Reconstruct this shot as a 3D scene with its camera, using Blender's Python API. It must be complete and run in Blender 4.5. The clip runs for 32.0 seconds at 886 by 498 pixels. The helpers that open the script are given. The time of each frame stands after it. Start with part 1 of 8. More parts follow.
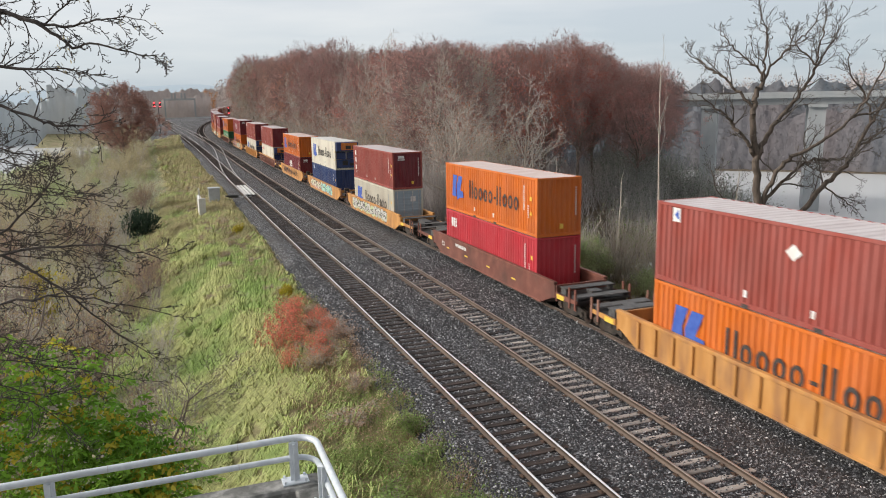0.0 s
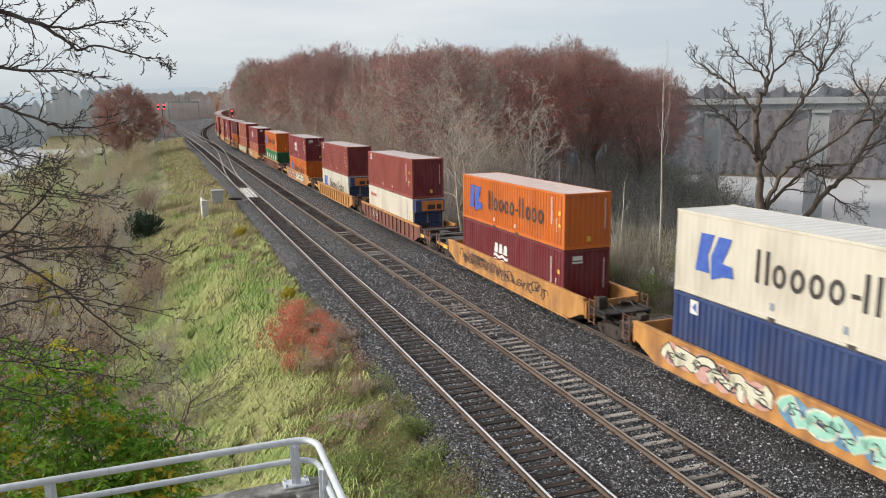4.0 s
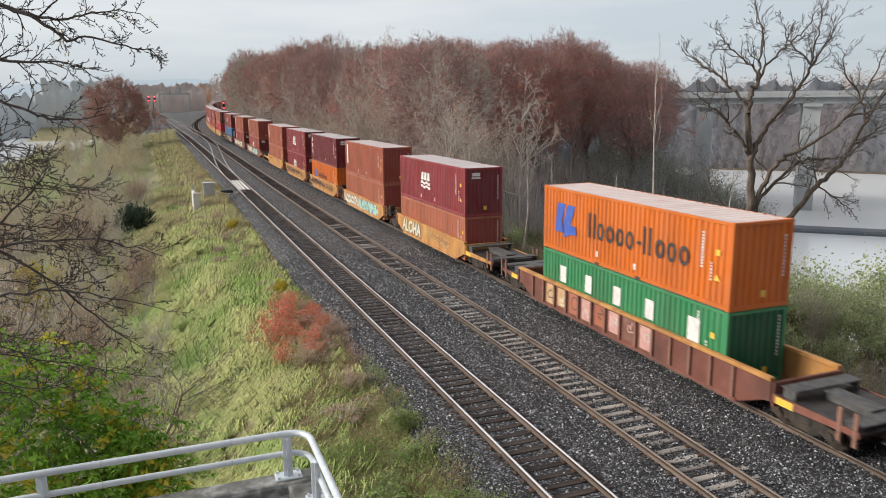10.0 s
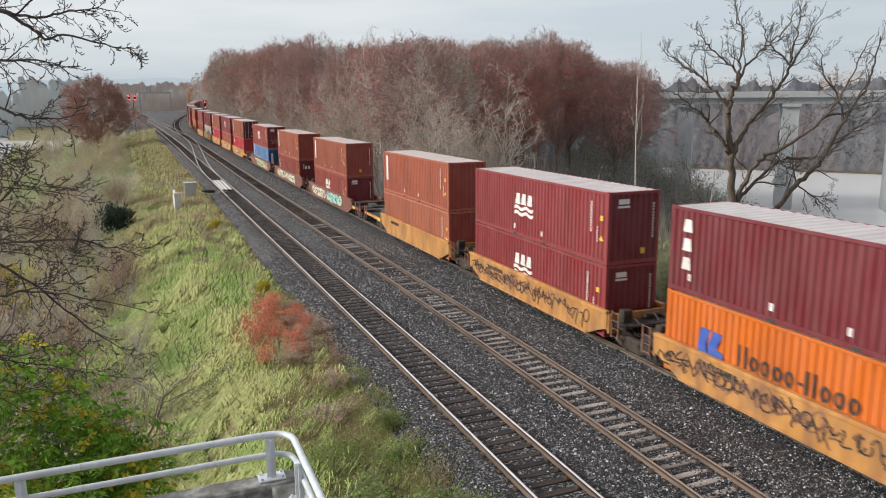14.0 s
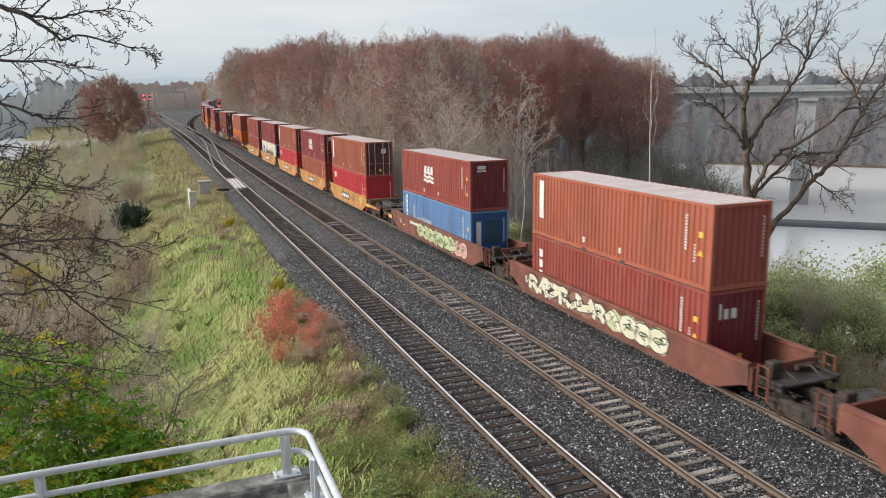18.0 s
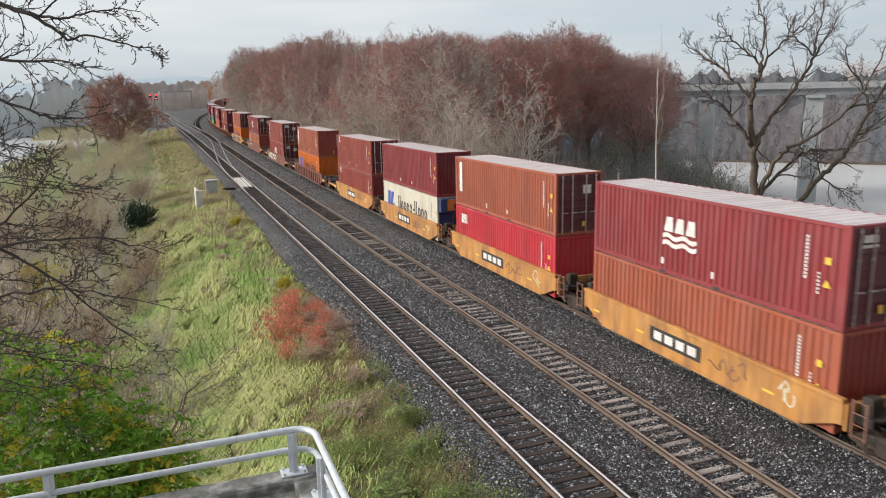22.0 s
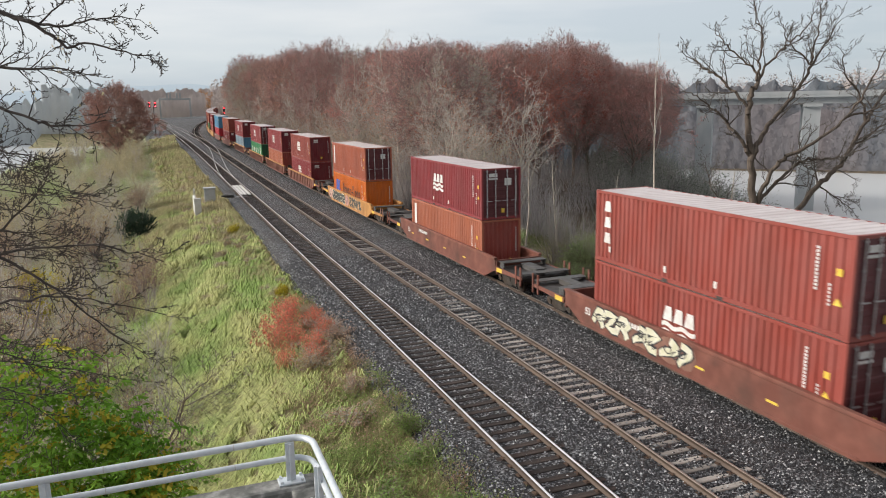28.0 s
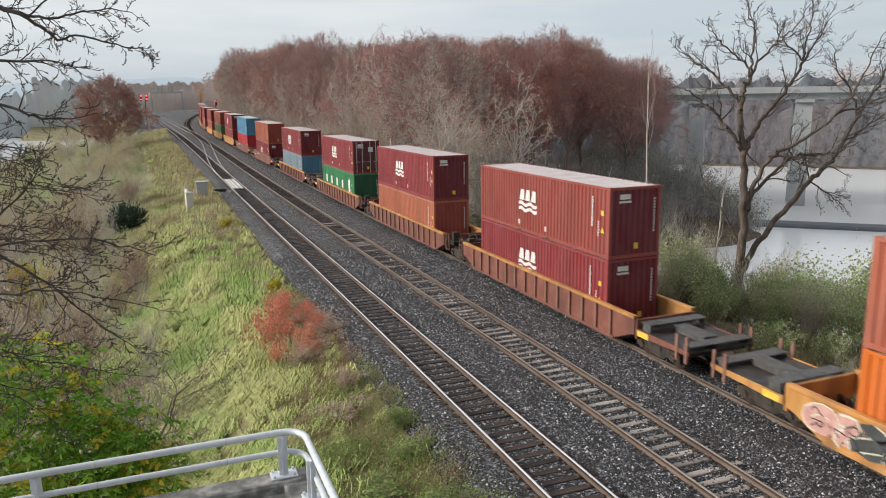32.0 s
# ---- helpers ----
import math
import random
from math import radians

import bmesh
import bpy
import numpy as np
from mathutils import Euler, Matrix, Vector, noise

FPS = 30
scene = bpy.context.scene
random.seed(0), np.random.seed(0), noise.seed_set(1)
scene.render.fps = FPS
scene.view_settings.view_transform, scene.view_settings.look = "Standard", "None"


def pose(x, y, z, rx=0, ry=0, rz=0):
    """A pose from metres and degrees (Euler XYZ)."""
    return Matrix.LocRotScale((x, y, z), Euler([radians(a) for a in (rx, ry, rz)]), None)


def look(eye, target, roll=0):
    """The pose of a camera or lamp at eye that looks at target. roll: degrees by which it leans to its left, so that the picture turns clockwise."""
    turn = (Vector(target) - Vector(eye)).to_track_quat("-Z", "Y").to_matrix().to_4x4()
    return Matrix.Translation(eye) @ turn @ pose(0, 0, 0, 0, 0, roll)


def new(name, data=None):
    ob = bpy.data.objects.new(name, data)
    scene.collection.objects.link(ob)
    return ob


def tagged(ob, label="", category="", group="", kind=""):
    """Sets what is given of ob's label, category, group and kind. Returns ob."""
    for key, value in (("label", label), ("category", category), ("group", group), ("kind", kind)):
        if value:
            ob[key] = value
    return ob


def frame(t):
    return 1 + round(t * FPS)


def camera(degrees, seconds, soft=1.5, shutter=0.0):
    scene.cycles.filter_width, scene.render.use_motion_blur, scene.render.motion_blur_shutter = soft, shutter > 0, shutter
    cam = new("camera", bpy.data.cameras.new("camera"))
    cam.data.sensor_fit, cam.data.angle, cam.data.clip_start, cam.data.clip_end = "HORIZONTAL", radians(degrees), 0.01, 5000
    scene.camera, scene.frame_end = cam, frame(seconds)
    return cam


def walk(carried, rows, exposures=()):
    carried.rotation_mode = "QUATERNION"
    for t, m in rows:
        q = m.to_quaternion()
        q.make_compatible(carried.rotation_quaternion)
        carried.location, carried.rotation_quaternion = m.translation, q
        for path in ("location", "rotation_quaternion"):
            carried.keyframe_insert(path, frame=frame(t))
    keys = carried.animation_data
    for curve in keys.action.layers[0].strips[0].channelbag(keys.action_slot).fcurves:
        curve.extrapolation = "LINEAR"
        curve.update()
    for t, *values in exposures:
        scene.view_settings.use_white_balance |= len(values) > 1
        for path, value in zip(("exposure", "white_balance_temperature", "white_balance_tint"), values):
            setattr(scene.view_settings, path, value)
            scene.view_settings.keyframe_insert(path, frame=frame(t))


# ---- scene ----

# ---- camera: hand-held on a bridge, 9.6 m above the rails ----
EYE = (0.0, 0.0, 9.615)
PATH = [
    (0.0, 78.995, 0.987, -20.483), (0.5, 79.196, 0.96, -20.583), (1.0, 79.361, 0.867, -20.705), (1.5, 79.514, 0.762, -20.705),
    (2.0, 79.573, 0.672, -20.633), (2.5, 79.53, 0.624, -20.474), (3.0, 79.419, 0.622, -20.321), (3.5, 79.307, 0.67, -20.248),
    (5.5, 79.251, 0.789, -20.312), (6.0, 79.281, 0.617, -20.553), (6.5, 79.22, 0.452, -20.909), (7.0, 79.085, 0.364, -21.228),
    (7.5, 78.952, 0.328, -21.395), (8.0, 78.86, 0.387, -21.35), (8.5, 78.839, 0.495, -21.186), (9.0, 78.844, 0.518, -21.054),
    (9.5, 78.778, 0.499, -20.927), (10.0, 78.722, 0.527, -20.811), (10.5, 78.628, 0.586, -20.804), (11.0, 78.633, 0.646, -20.908),
    (11.5, 78.668, 0.675, -21.16), (12.0, 78.663, 0.587, -21.453), (12.5, 78.615, 0.447, -21.733), (13.0, 78.556, 0.38, -21.962),
    (13.5, 78.567, 0.394, -22.087), (14.0, 78.682, 0.441, -22.115), (14.5, 78.787, 0.507, -22.085), (16.5, 78.469, 0.633, -21.438),
    (17.0, 78.376, 0.737, -21.291), (17.5, 78.408, 0.775, -21.178), (18.0, 78.47, 0.898, -21.128), (18.5, 78.557, 0.977, -21.098),
    (19.0, 78.578, 1.033, -21.071), (19.5, 78.585, 1.081, -21.055), (20.0, 78.517, 1.126, -21.005), (20.5, 78.45, 1.147, -20.947),
    (21.0, 78.35, 1.107, -20.854), (21.5, 78.325, 1.108, -20.756), (22.0, 78.356, 1.107, -20.697), (22.5, 78.455, 1.234, -20.718),
    (23.0, 78.555, 1.343, -20.807), (23.5, 78.652, 1.382, -20.921), (24.0, 78.719, 1.418, -21.005), (24.5, 78.736, 1.487, -21.023),
    (25.0, 78.728, 1.436, -20.968), (25.5, 78.721, 1.409, -20.915), (27.5, 79.055, 0.949, -20.836), (28.0, 78.966, 1.015, -20.808),
    (28.5, 78.818, 1.057, -20.843), (29.0, 78.652, 1.176, -20.913), (29.5, 78.487, 1.223, -20.968), (30.0, 78.442, 1.171, -21.031),
    (30.5, 78.459, 1.117, -21.12), (31.0, 78.477, 1.004, -21.217), (31.5, 78.515, 0.858, -21.29), (32.0, 78.529, 0.792, -21.335),
]
cam = camera(62.17, 32.0, soft=1.0, shutter=0.25)
walk(cam, [(t, pose(*EYE, rx, ry, rz)) for t, rx, ry, rz in PATH])

# ---- world and sun: a dull, misty morning under thin high cloud ----
def make_world():
    w = bpy.data.worlds.new("overcast_sky")
    scene.world = w
    w.use_nodes = True
    nt = w.node_tree
    nt.nodes.clear()
    N = nt.nodes.new
    out, bg = N("ShaderNodeOutputWorld"), N("ShaderNodeBackground")
    sky = N("ShaderNodeTexSky")
    sky.sky_type, sky.sun_disc = "NISHITA", False
    sky.sun_elevation, sky.sun_rotation = radians(24), radians(-75)
    sky.air_density, sky.dust_density = 1.0, 2.0
    dim = N("ShaderNodeMix")
    dim.data_type, dim.blend_type = "RGBA", "MULTIPLY"
    dim.inputs[0].default_value = 1.0
    dim.inputs[7].default_value = (0.10, 0.10, 0.10, 1)
    co, sep = N("ShaderNodeTexCoord"), N("ShaderNodeSeparateXYZ")
    mp = N("ShaderNodeMapping")
    mp.inputs["Scale"].default_value = (1.0, 1.0, 7.0)
    no = N("ShaderNodeTexNoise")
    no.inputs["Scale"].default_value, no.inputs["Detail"].default_value = 2.2, 6.0
    cr = N("ShaderNodeValToRGB")
    cr.color_ramp.elements[0].position, cr.color_ramp.elements[0].color = 0.36, (0.62, 0.68, 0.75, 1)
    cr.color_ramp.elements[1].position, cr.color_ramp.elements[1].color = 0.64, (0.97, 0.96, 0.955, 1)
    gr = N("ShaderNodeValToRGB")
    e = gr.color_ramp.elements
    e[0].position, e[0].color = 0.0, (0.47, 0.58, 0.67, 1)
    e[1].position, e[1].color = 0.30, (0.95, 0.95, 0.96, 1)
    m = e.new(1.0)
    m.color = (1.45, 1.45, 1.47, 1)
    m = e.new(0.06)
    m.color = (0.60, 0.71, 0.79, 1)
    m = e.new(0.14)
    m.color = (0.74, 0.80, 0.86, 1)
    mul = N("ShaderNodeMix")
    mul.data_type, mul.blend_type = "RGBA", "MIX"
    mul.inputs[0].default_value = 0.55
    fin = N("ShaderNodeMix")
    fin.data_type, fin.blend_type = "RGBA", "MIX"
    fin.inputs[0].default_value = 0.82
    L = nt.links.new
    L(co.outputs["Generated"], mp.inputs["Vector"])
    L(mp.outputs["Vector"], no.inputs["Vector"])
    L(co.outputs["Generated"], sep.inputs[0])
    L(no.outputs["Fac"], cr.inputs["Fac"])
    L(sep.outputs["Z"], gr.inputs["Fac"])
    L(gr.outputs["Color"], mul.inputs[6])
    L(cr.outputs["Color"], mul.inputs[7])
    L(sky.outputs["Color"], dim.inputs[6])
    L(dim.outputs[2], fin.inputs[6])
    L(mul.outputs[2], fin.inputs[7])
    # brighter ahead, where the sun stands behind the cloud, duller in the opposite sky
    mr, tilt = N("ShaderNodeMapRange"), N("ShaderNodeMix")
    tilt.data_type, tilt.blend_type = "RGBA", "MULTIPLY"
    tilt.inputs[0].default_value = 1.0
    mr.inputs[1].default_value, mr.inputs[2].default_value, mr.inputs[3].default_value, mr.inputs[4].default_value = -1.0, 0.9, 0.42, 1.0
    L(sep.outputs["Y"], mr.inputs[0])
    L(fin.outputs[2], tilt.inputs[6])
    L(mr.outputs[0], tilt.inputs[7])
    L(tilt.outputs[2], bg.inputs["Color"])
    bg.inputs["Strength"].default_value = 0.76
    L(bg.outputs["Background"], out.inputs["Surface"])


make_world()
sun = new("sun", bpy.data.lights.new("sun", "SUN"))
sun.data.energy, sun.data.angle, sun.data.color = 2.8, radians(20), (1.0, 0.94, 0.86)
sun.matrix_world = look((-60, 22, 28), (0, 0, 0))
scene.view_settings.exposure = 0.44

# ---- materials ----
def mat(name, c1, c2=None, scale=4.0, rough=0.7, metal=0.0, bump=0.0, bump_scale=None, dirt=None, dirt_scale=0.6, dirt_amt=0.5,
        vary=0.0, island=False, stretch=(1, 1, 1), spec=0.5, rough_var=0.1, detail=6.0, contrast=(0.35, 0.65), coords="Object"):
    """A surface of two tones mixed by fine noise, with broad stains, fine relief and, if asked, a shade that differs from piece to piece."""
    m = bpy.data.materials.new(name)
    m.use_nodes = True
    nt = m.node_tree
    N, L = nt.nodes.new, nt.links.new
    bs = nt.nodes["Principled BSDF"]
    bs.inputs["Metallic"].default_value = metal
    bs.inputs["Specular IOR Level"].default_value = spec
    co, mp, no = N("ShaderNodeTexCoord"), N("ShaderNodeMapping"), N("ShaderNodeTexNoise")
    mp.inputs["Scale"].default_value = stretch
    no.inputs["Scale"].default_value, no.inputs["Detail"].default_value = scale, detail
    L(co.outputs[coords], mp.inputs["Vector"])
    L(mp.outputs["Vector"], no.inputs["Vector"])
    cr = N("ShaderNodeValToRGB")
    cr.color_ramp.elements[0].position, cr.color_ramp.elements[1].position = contrast
    cr.color_ramp.elements[0].color = (*c1, 1)
    cr.color_ramp.elements[1].color = (*(c2 or [min(1, v * 1.25) for v in c1]), 1)
    L(no.outputs["Fac"], cr.inputs["Fac"])
    col = cr.outputs["Color"]
    n2 = N("ShaderNodeTexNoise")
    n2.inputs["Scale"].default_value, n2.inputs["Detail"].default_value = dirt_scale, 8.0
    L(mp.outputs["Vector"], n2.inputs["Vector"])
    if dirt:
        r2 = N("ShaderNodeMapRange")
        r2.inputs[1].default_value, r2.inputs[2].default_value = 0.45, 0.72
        r2.inputs[3].default_value, r2.inputs[4].default_value = 0.0, dirt_amt
        L(n2.outputs["Fac"], r2.inputs[0])
        mx = N("ShaderNodeMix")
        mx.data_type = "RGBA"
        mx.inputs[7].default_value = (*dirt, 1)
        L(r2.outputs[0], mx.inputs[0])
        L(col, mx.inputs[6])
        col = mx.outputs[2]
    if vary:
        hs, mr = N("ShaderNodeHueSaturation"), N("ShaderNodeMapRange")
        if island:
            src = N("ShaderNodeNewGeometry").outputs["Random Per Island"]
        else:
            src = N("ShaderNodeObjectInfo").outputs["Random"]
        mr.inputs[3].default_value, mr.inputs[4].default_value = 1 - vary, 1 + vary
        L(src, mr.inputs[0])
        L(mr.outputs[0], hs.inputs["Value"])
        L(col, hs.inputs["Color"])
        col = hs.outputs["Color"]
    L(col, bs.inputs["Base Color"])
    rr = N("ShaderNodeMapRange")
    rr.inputs[3].default_value, rr.inputs[4].default_value = max(0.02, rough - rough_var), min(1, rough + rough_var)
    L(n2.outputs["Fac"], rr.inputs[0])
    L(rr.outputs[0], bs.inputs["Roughness"])
    if bump:
        bp, n3 = N("ShaderNodeBump"), N("ShaderNodeTexNoise")
        n3.inputs["Scale"].default_value, n3.inputs["Detail"].default_value = bump_scale or scale * 3, 5.0
        L(mp.outputs["Vector"], n3.inputs["Vector"])
        bp.inputs["Strength"].default_value, bp.inputs["Distance"].default_value = bump, 0.03
        L(n3.outputs["Fac"], bp.inputs["Height"])
        L(bp.outputs["Normal"], bs.inputs["Normal"])
    return m


def glow(name, c, strength):
    m = bpy.data.materials.new(name)
    m.use_nodes = True
    bs = m.node_tree.nodes["Principled BSDF"]
    bs.inputs["Base Color"].default_value = (*c, 1)
    bs.inputs["Emission Color"].default_value = (*c, 1)
    bs.inputs["Emission Strength"].default_value = strength
    return m


def paint(name, c, fade=0.16, rough=0.5):
    """Sprayed steel: sun-faded streaks, a little rust and road grime."""
    pale = [v + (0.55 - v) * fade * 0.35 for v in c]
    return mat(name, c, pale, scale=1.6, rough=rough, spec=0.4, stretch=(1, 1, 0.35), dirt=(c[0] * 0.55 + 0.03, c[1] * 0.5 + 0.02, c[2] * 0.5 + 0.015),
               dirt_scale=0.9, dirt_amt=0.55, vary=0.06, bump=0.05, bump_scale=6)


M = {}
# the dark end green and the door tone hold the near ends' shade
PAINTS = {
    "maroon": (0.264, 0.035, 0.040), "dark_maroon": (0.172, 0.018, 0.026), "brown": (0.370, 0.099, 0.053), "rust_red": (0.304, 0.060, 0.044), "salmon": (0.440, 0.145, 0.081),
    "orange": (0.616, 0.145, 0.010), "red": (0.510, 0.033, 0.048), "green": (0.040, 0.238, 0.092), "shaded_green": (0.011, 0.106, 0.048), "navy": (0.026, 0.053, 0.163),
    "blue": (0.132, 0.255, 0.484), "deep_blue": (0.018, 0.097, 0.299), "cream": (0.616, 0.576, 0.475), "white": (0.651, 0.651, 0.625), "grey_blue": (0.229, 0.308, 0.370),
    "teal_blue": (0.088, 0.264, 0.422), "pale_blue": (0.352, 0.440, 0.510), "shaded_door_red": (0.110, 0.019, 0.023), "far_green": (0.088, 0.176, 0.062),
}
for k_, c_ in PAINTS.items():
    M[k_] = paint("paint_" + k_, c_)
    # roofs are pale with dust and with sky sheen put into the base colour
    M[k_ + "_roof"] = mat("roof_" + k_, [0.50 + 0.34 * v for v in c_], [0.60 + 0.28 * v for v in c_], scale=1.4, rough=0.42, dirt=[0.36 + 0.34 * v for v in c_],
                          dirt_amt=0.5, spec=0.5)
M["yellow_car"] = mat("yellow_car_paint", (0.47, 0.212, 0.050), (0.58, 0.298, 0.095), scale=1.7, rough=0.6, dirt=(0.26, 0.125, 0.062), dirt_scale=1.3, dirt_amt=0.95,
                      stretch=(1, 1.3, 0.35), vary=0.08, bump=0.05)
M["brown_car"] = mat("brown_car_paint", (0.165, 0.055, 0.038), (0.235, 0.088, 0.062), scale=1.5, rough=0.65, dirt=(0.08, 0.04, 0.03), dirt_scale=0.8, dirt_amt=0.7,
                     vary=0.1, bump=0.05)
M["pink_car"] = mat("faded_car_paint", (0.20, 0.098, 0.070), (0.30, 0.158, 0.116), scale=1.4, rough=0.7, dirt=(0.14, 0.06, 0.045), dirt_amt=0.7, vary=0.08, bump=0.05)
M["grime"] = mat("grimy_steel", (0.030, 0.025, 0.022), (0.075, 0.060, 0.048), scale=5, rough=0.7, metal=0.2, dirt=(0.12, 0.06, 0.03), dirt_amt=0.5, bump=0.2)
M["deck_grey"] = mat("worn_platform_steel", (0.032, 0.028, 0.027), (0.080, 0.070, 0.066), scale=3, rough=0.55, metal=0.3, dirt=(0.04, 0.03, 0.025), dirt_amt=0.6)
M["grating"] = mat("worn_grey_grating", (0.062, 0.061, 0.060), (0.125, 0.123, 0.122), scale=4, rough=0.6, metal=0.2, dirt=(0.10, 0.085, 0.075), dirt_amt=0.6)
M["wheel"] = mat("wheel_steel", (0.05, 0.04, 0.035), (0.10, 0.075, 0.06), scale=6, rough=0.5, metal=0.7)
M["rod"] = mat("galvanised_rod", (0.44, 0.43, 0.43), (0.60, 0.60, 0.60), scale=9, rough=0.45, metal=0.6)
M["patch_grey"] = mat("dull_overpaint", (0.21, 0.26, 0.34), (0.27, 0.32, 0.39), scale=3, rough=0.7)
M["deep_teal"] = mat("dark_teal_paint", (0.012, 0.06, 0.10), (0.02, 0.085, 0.13), scale=3, rough=0.6)
M["mark_white"] = mat("white_marking", (0.66, 0.64, 0.61), (0.80, 0.79, 0.77), scale=5, rough=0.6, dirt=(0.5, 0.42, 0.38), dirt_amt=0.4)
M["mark_black"] = mat("black_marking", (0.035, 0.028, 0.026), (0.06, 0.05, 0.045), scale=4, rough=0.6)
M["mark_blue"] = mat("blue_marking", (0.035, 0.09, 0.40), (0.06, 0.13, 0.47), scale=4, rough=0.55)
M["mark_yellow"] = mat("yellow_marking", (0.75, 0.48, 0.05), (0.82, 0.58, 0.10), scale=4, rough=0.55)
M["mark_red"] = mat("red_marking", (0.55, 0.05, 0.08), None, scale=4, rough=0.55)
M["spray_mint"] = mat("mint_spray_paint", (0.28, 0.58, 0.46), (0.40, 0.70, 0.58), scale=3, rough=0.6)
M["spray_cream"] = mat("cream_spray_paint", (0.62, 0.60, 0.42), (0.72, 0.70, 0.58), scale=3, rough=0.6)
M["spray_silver"] = mat("silver_spray_paint", (0.46, 0.45, 0.42), (0.62, 0.61, 0.58), scale=3, rough=0.5)
M["spray_blue"] = mat("blue_spray_paint", (0.10, 0.22, 0.36), (0.20, 0.36, 0.46), scale=3, rough=0.6)
M["spray_black"] = mat("black_spray_paint", (0.03, 0.03, 0.035), None, scale=3, rough=0.6)
M["spray_dark"] = mat("dark_grey_spray_paint", (0.045, 0.05, 0.05), (0.075, 0.08, 0.08), scale=3, rough=0.6)
M["spray_pale"] = mat("pale_tan_spray_paint", (0.48, 0.30, 0.15), (0.60, 0.40, 0.22), scale=3, rough=0.6)
M["spray_pink"] = mat("pink_spray_paint", (0.52, 0.27, 0.24), (0.62, 0.38, 0.33), scale=3, rough=0.6)
M["spray_green"] = mat("pale_green_spray_paint", (0.42, 0.50, 0.26), (0.55, 0.60, 0.38), scale=3, rough=0.6)
M["genset"] = mat("generator_casing", (0.55, 0.16, 0.03), (0.65, 0.24, 0.06), scale=4, rough=0.5)
M["rail"] = mat("rusty_rail", (0.075, 0.052, 0.040), (0.135, 0.098, 0.075), scale=3, rough=0.6, metal=0.4, stretch=(1, 0.2, 1))
# near-white, half-diffuse colour stands in for sky sheen on the polished steel
M["rail_head"] = mat("polished_rail_head", (0.78, 0.79, 0.81), (0.90, 0.90, 0.92), scale=3, rough=0.30, metal=0.5, stretch=(1, 0.1, 1))
M["rail_head_dull"] = mat("dull_rail_head", (0.33, 0.285, 0.245), (0.44, 0.39, 0.345), scale=3, rough=0.45, metal=0.6, stretch=(1, 0.1, 1))
M["tie_dark"] = mat("creosoted_timber", (0.020, 0.014, 0.012), (0.048, 0.034, 0.029), scale=5, rough=0.85, stretch=(0.25, 3, 1), vary=0.45, bump=0.5, dirt=(0.065, 0.046, 0.038), dirt_amt=0.5)
M["tie_pale"] = mat("weathered_timber", (0.27, 0.245, 0.22), (0.40, 0.37, 0.34), scale=5, rough=0.9, stretch=(0.25, 3, 1), vary=0.35, bump=0.5, dirt=(0.10, 0.08, 0.07), dirt_amt=0.6)
M["plate"] = mat("tie_plate", (0.09, 0.055, 0.04), (0.14, 0.09, 0.06), scale=8, rough=0.7, metal=0.3)


def stone_mat():
    """Crushed stone: most pieces dark and dusty, a few pale, each its own tone."""
    m = mat("crushed_stone", (0.5, 0.5, 0.5), (0.5, 0.5, 0.5), scale=6, rough=0.75)
    nt = m.node_tree
    g, cr = nt.nodes.new("ShaderNodeNewGeometry"), nt.nodes.new("ShaderNodeValToRGB")
    e = cr.color_ramp.elements
    e[0].position, e[0].color = 0.0, (0.014, 0.014, 0.016, 1)
    e[1].position, e[1].color = 1.0, (0.70, 0.70, 0.71, 1)
    for q, c in ((0.45, (0.030, 0.031, 0.035, 1)), (0.78, (0.098, 0.101, 0.110, 1)), (0.93, (0.31, 0.315, 0.325, 1))):
        e.new(q).color = c
    nt.links.new(g.outputs["Random Per Island"], cr.inputs["Fac"])
    nt.links.new(cr.outputs["Color"], nt.nodes["Principled BSDF"].inputs["Base Color"])
    return m


M["stone"] = stone_mat()
M["panel_white"] = mat("pale_crossing_panel", (0.60, 0.60, 0.58), (0.72, 0.72, 0.70), scale=3, rough=0.7, dirt=(0.4, 0.38, 0.36))
M["concrete"] = mat("old_concrete", (0.16, 0.16, 0.15), (0.43, 0.42, 0.40), scale=7, rough=0.9, bump=0.5, dirt=(0.055, 0.058, 0.050), dirt_scale=2.2, dirt_amt=0.9, contrast=(0.40, 0.62))
M["bridge_concrete"] = mat("bridge_concrete", (0.35, 0.375, 0.39), (0.44, 0.455, 0.46), scale=0.5, rough=0.85, dirt=(0.36, 0.37, 0.37), dirt_scale=0.12, dirt_amt=0.6, stretch=(1, 1, 0.4))
M["galvanised"] = mat("galvanised_tube", (0.60, 0.65, 0.70), (0.72, 0.76, 0.80), scale=14, rough=0.40, metal=0.2, dirt=(0.35, 0.36, 0.37), dirt_amt=0.5)
M["cabinet"] = mat("grey_cabinet_paint", (0.42, 0.45, 0.47), (0.52, 0.55, 0.57), scale=4, rough=0.5, dirt=(0.3, 0.3, 0.29))
M["black_steel"] = mat("black_signal_steel", (0.02, 0.02, 0.02), (0.04, 0.04, 0.04), scale=4, rough=0.6)
M["bark"] = mat("grey_bark", (0.150, 0.122, 0.100), (0.25, 0.205, 0.170), scale=7, rough=0.95, stretch=(1, 1, 0.2), bump=0.6, vary=0.15)
M["bark_dark"] = mat("wet_dark_bark", (0.042, 0.034, 0.031), (0.085, 0.070, 0.063), scale=7, rough=0.9, stretch=(1, 1, 0.3), bump=0.5)
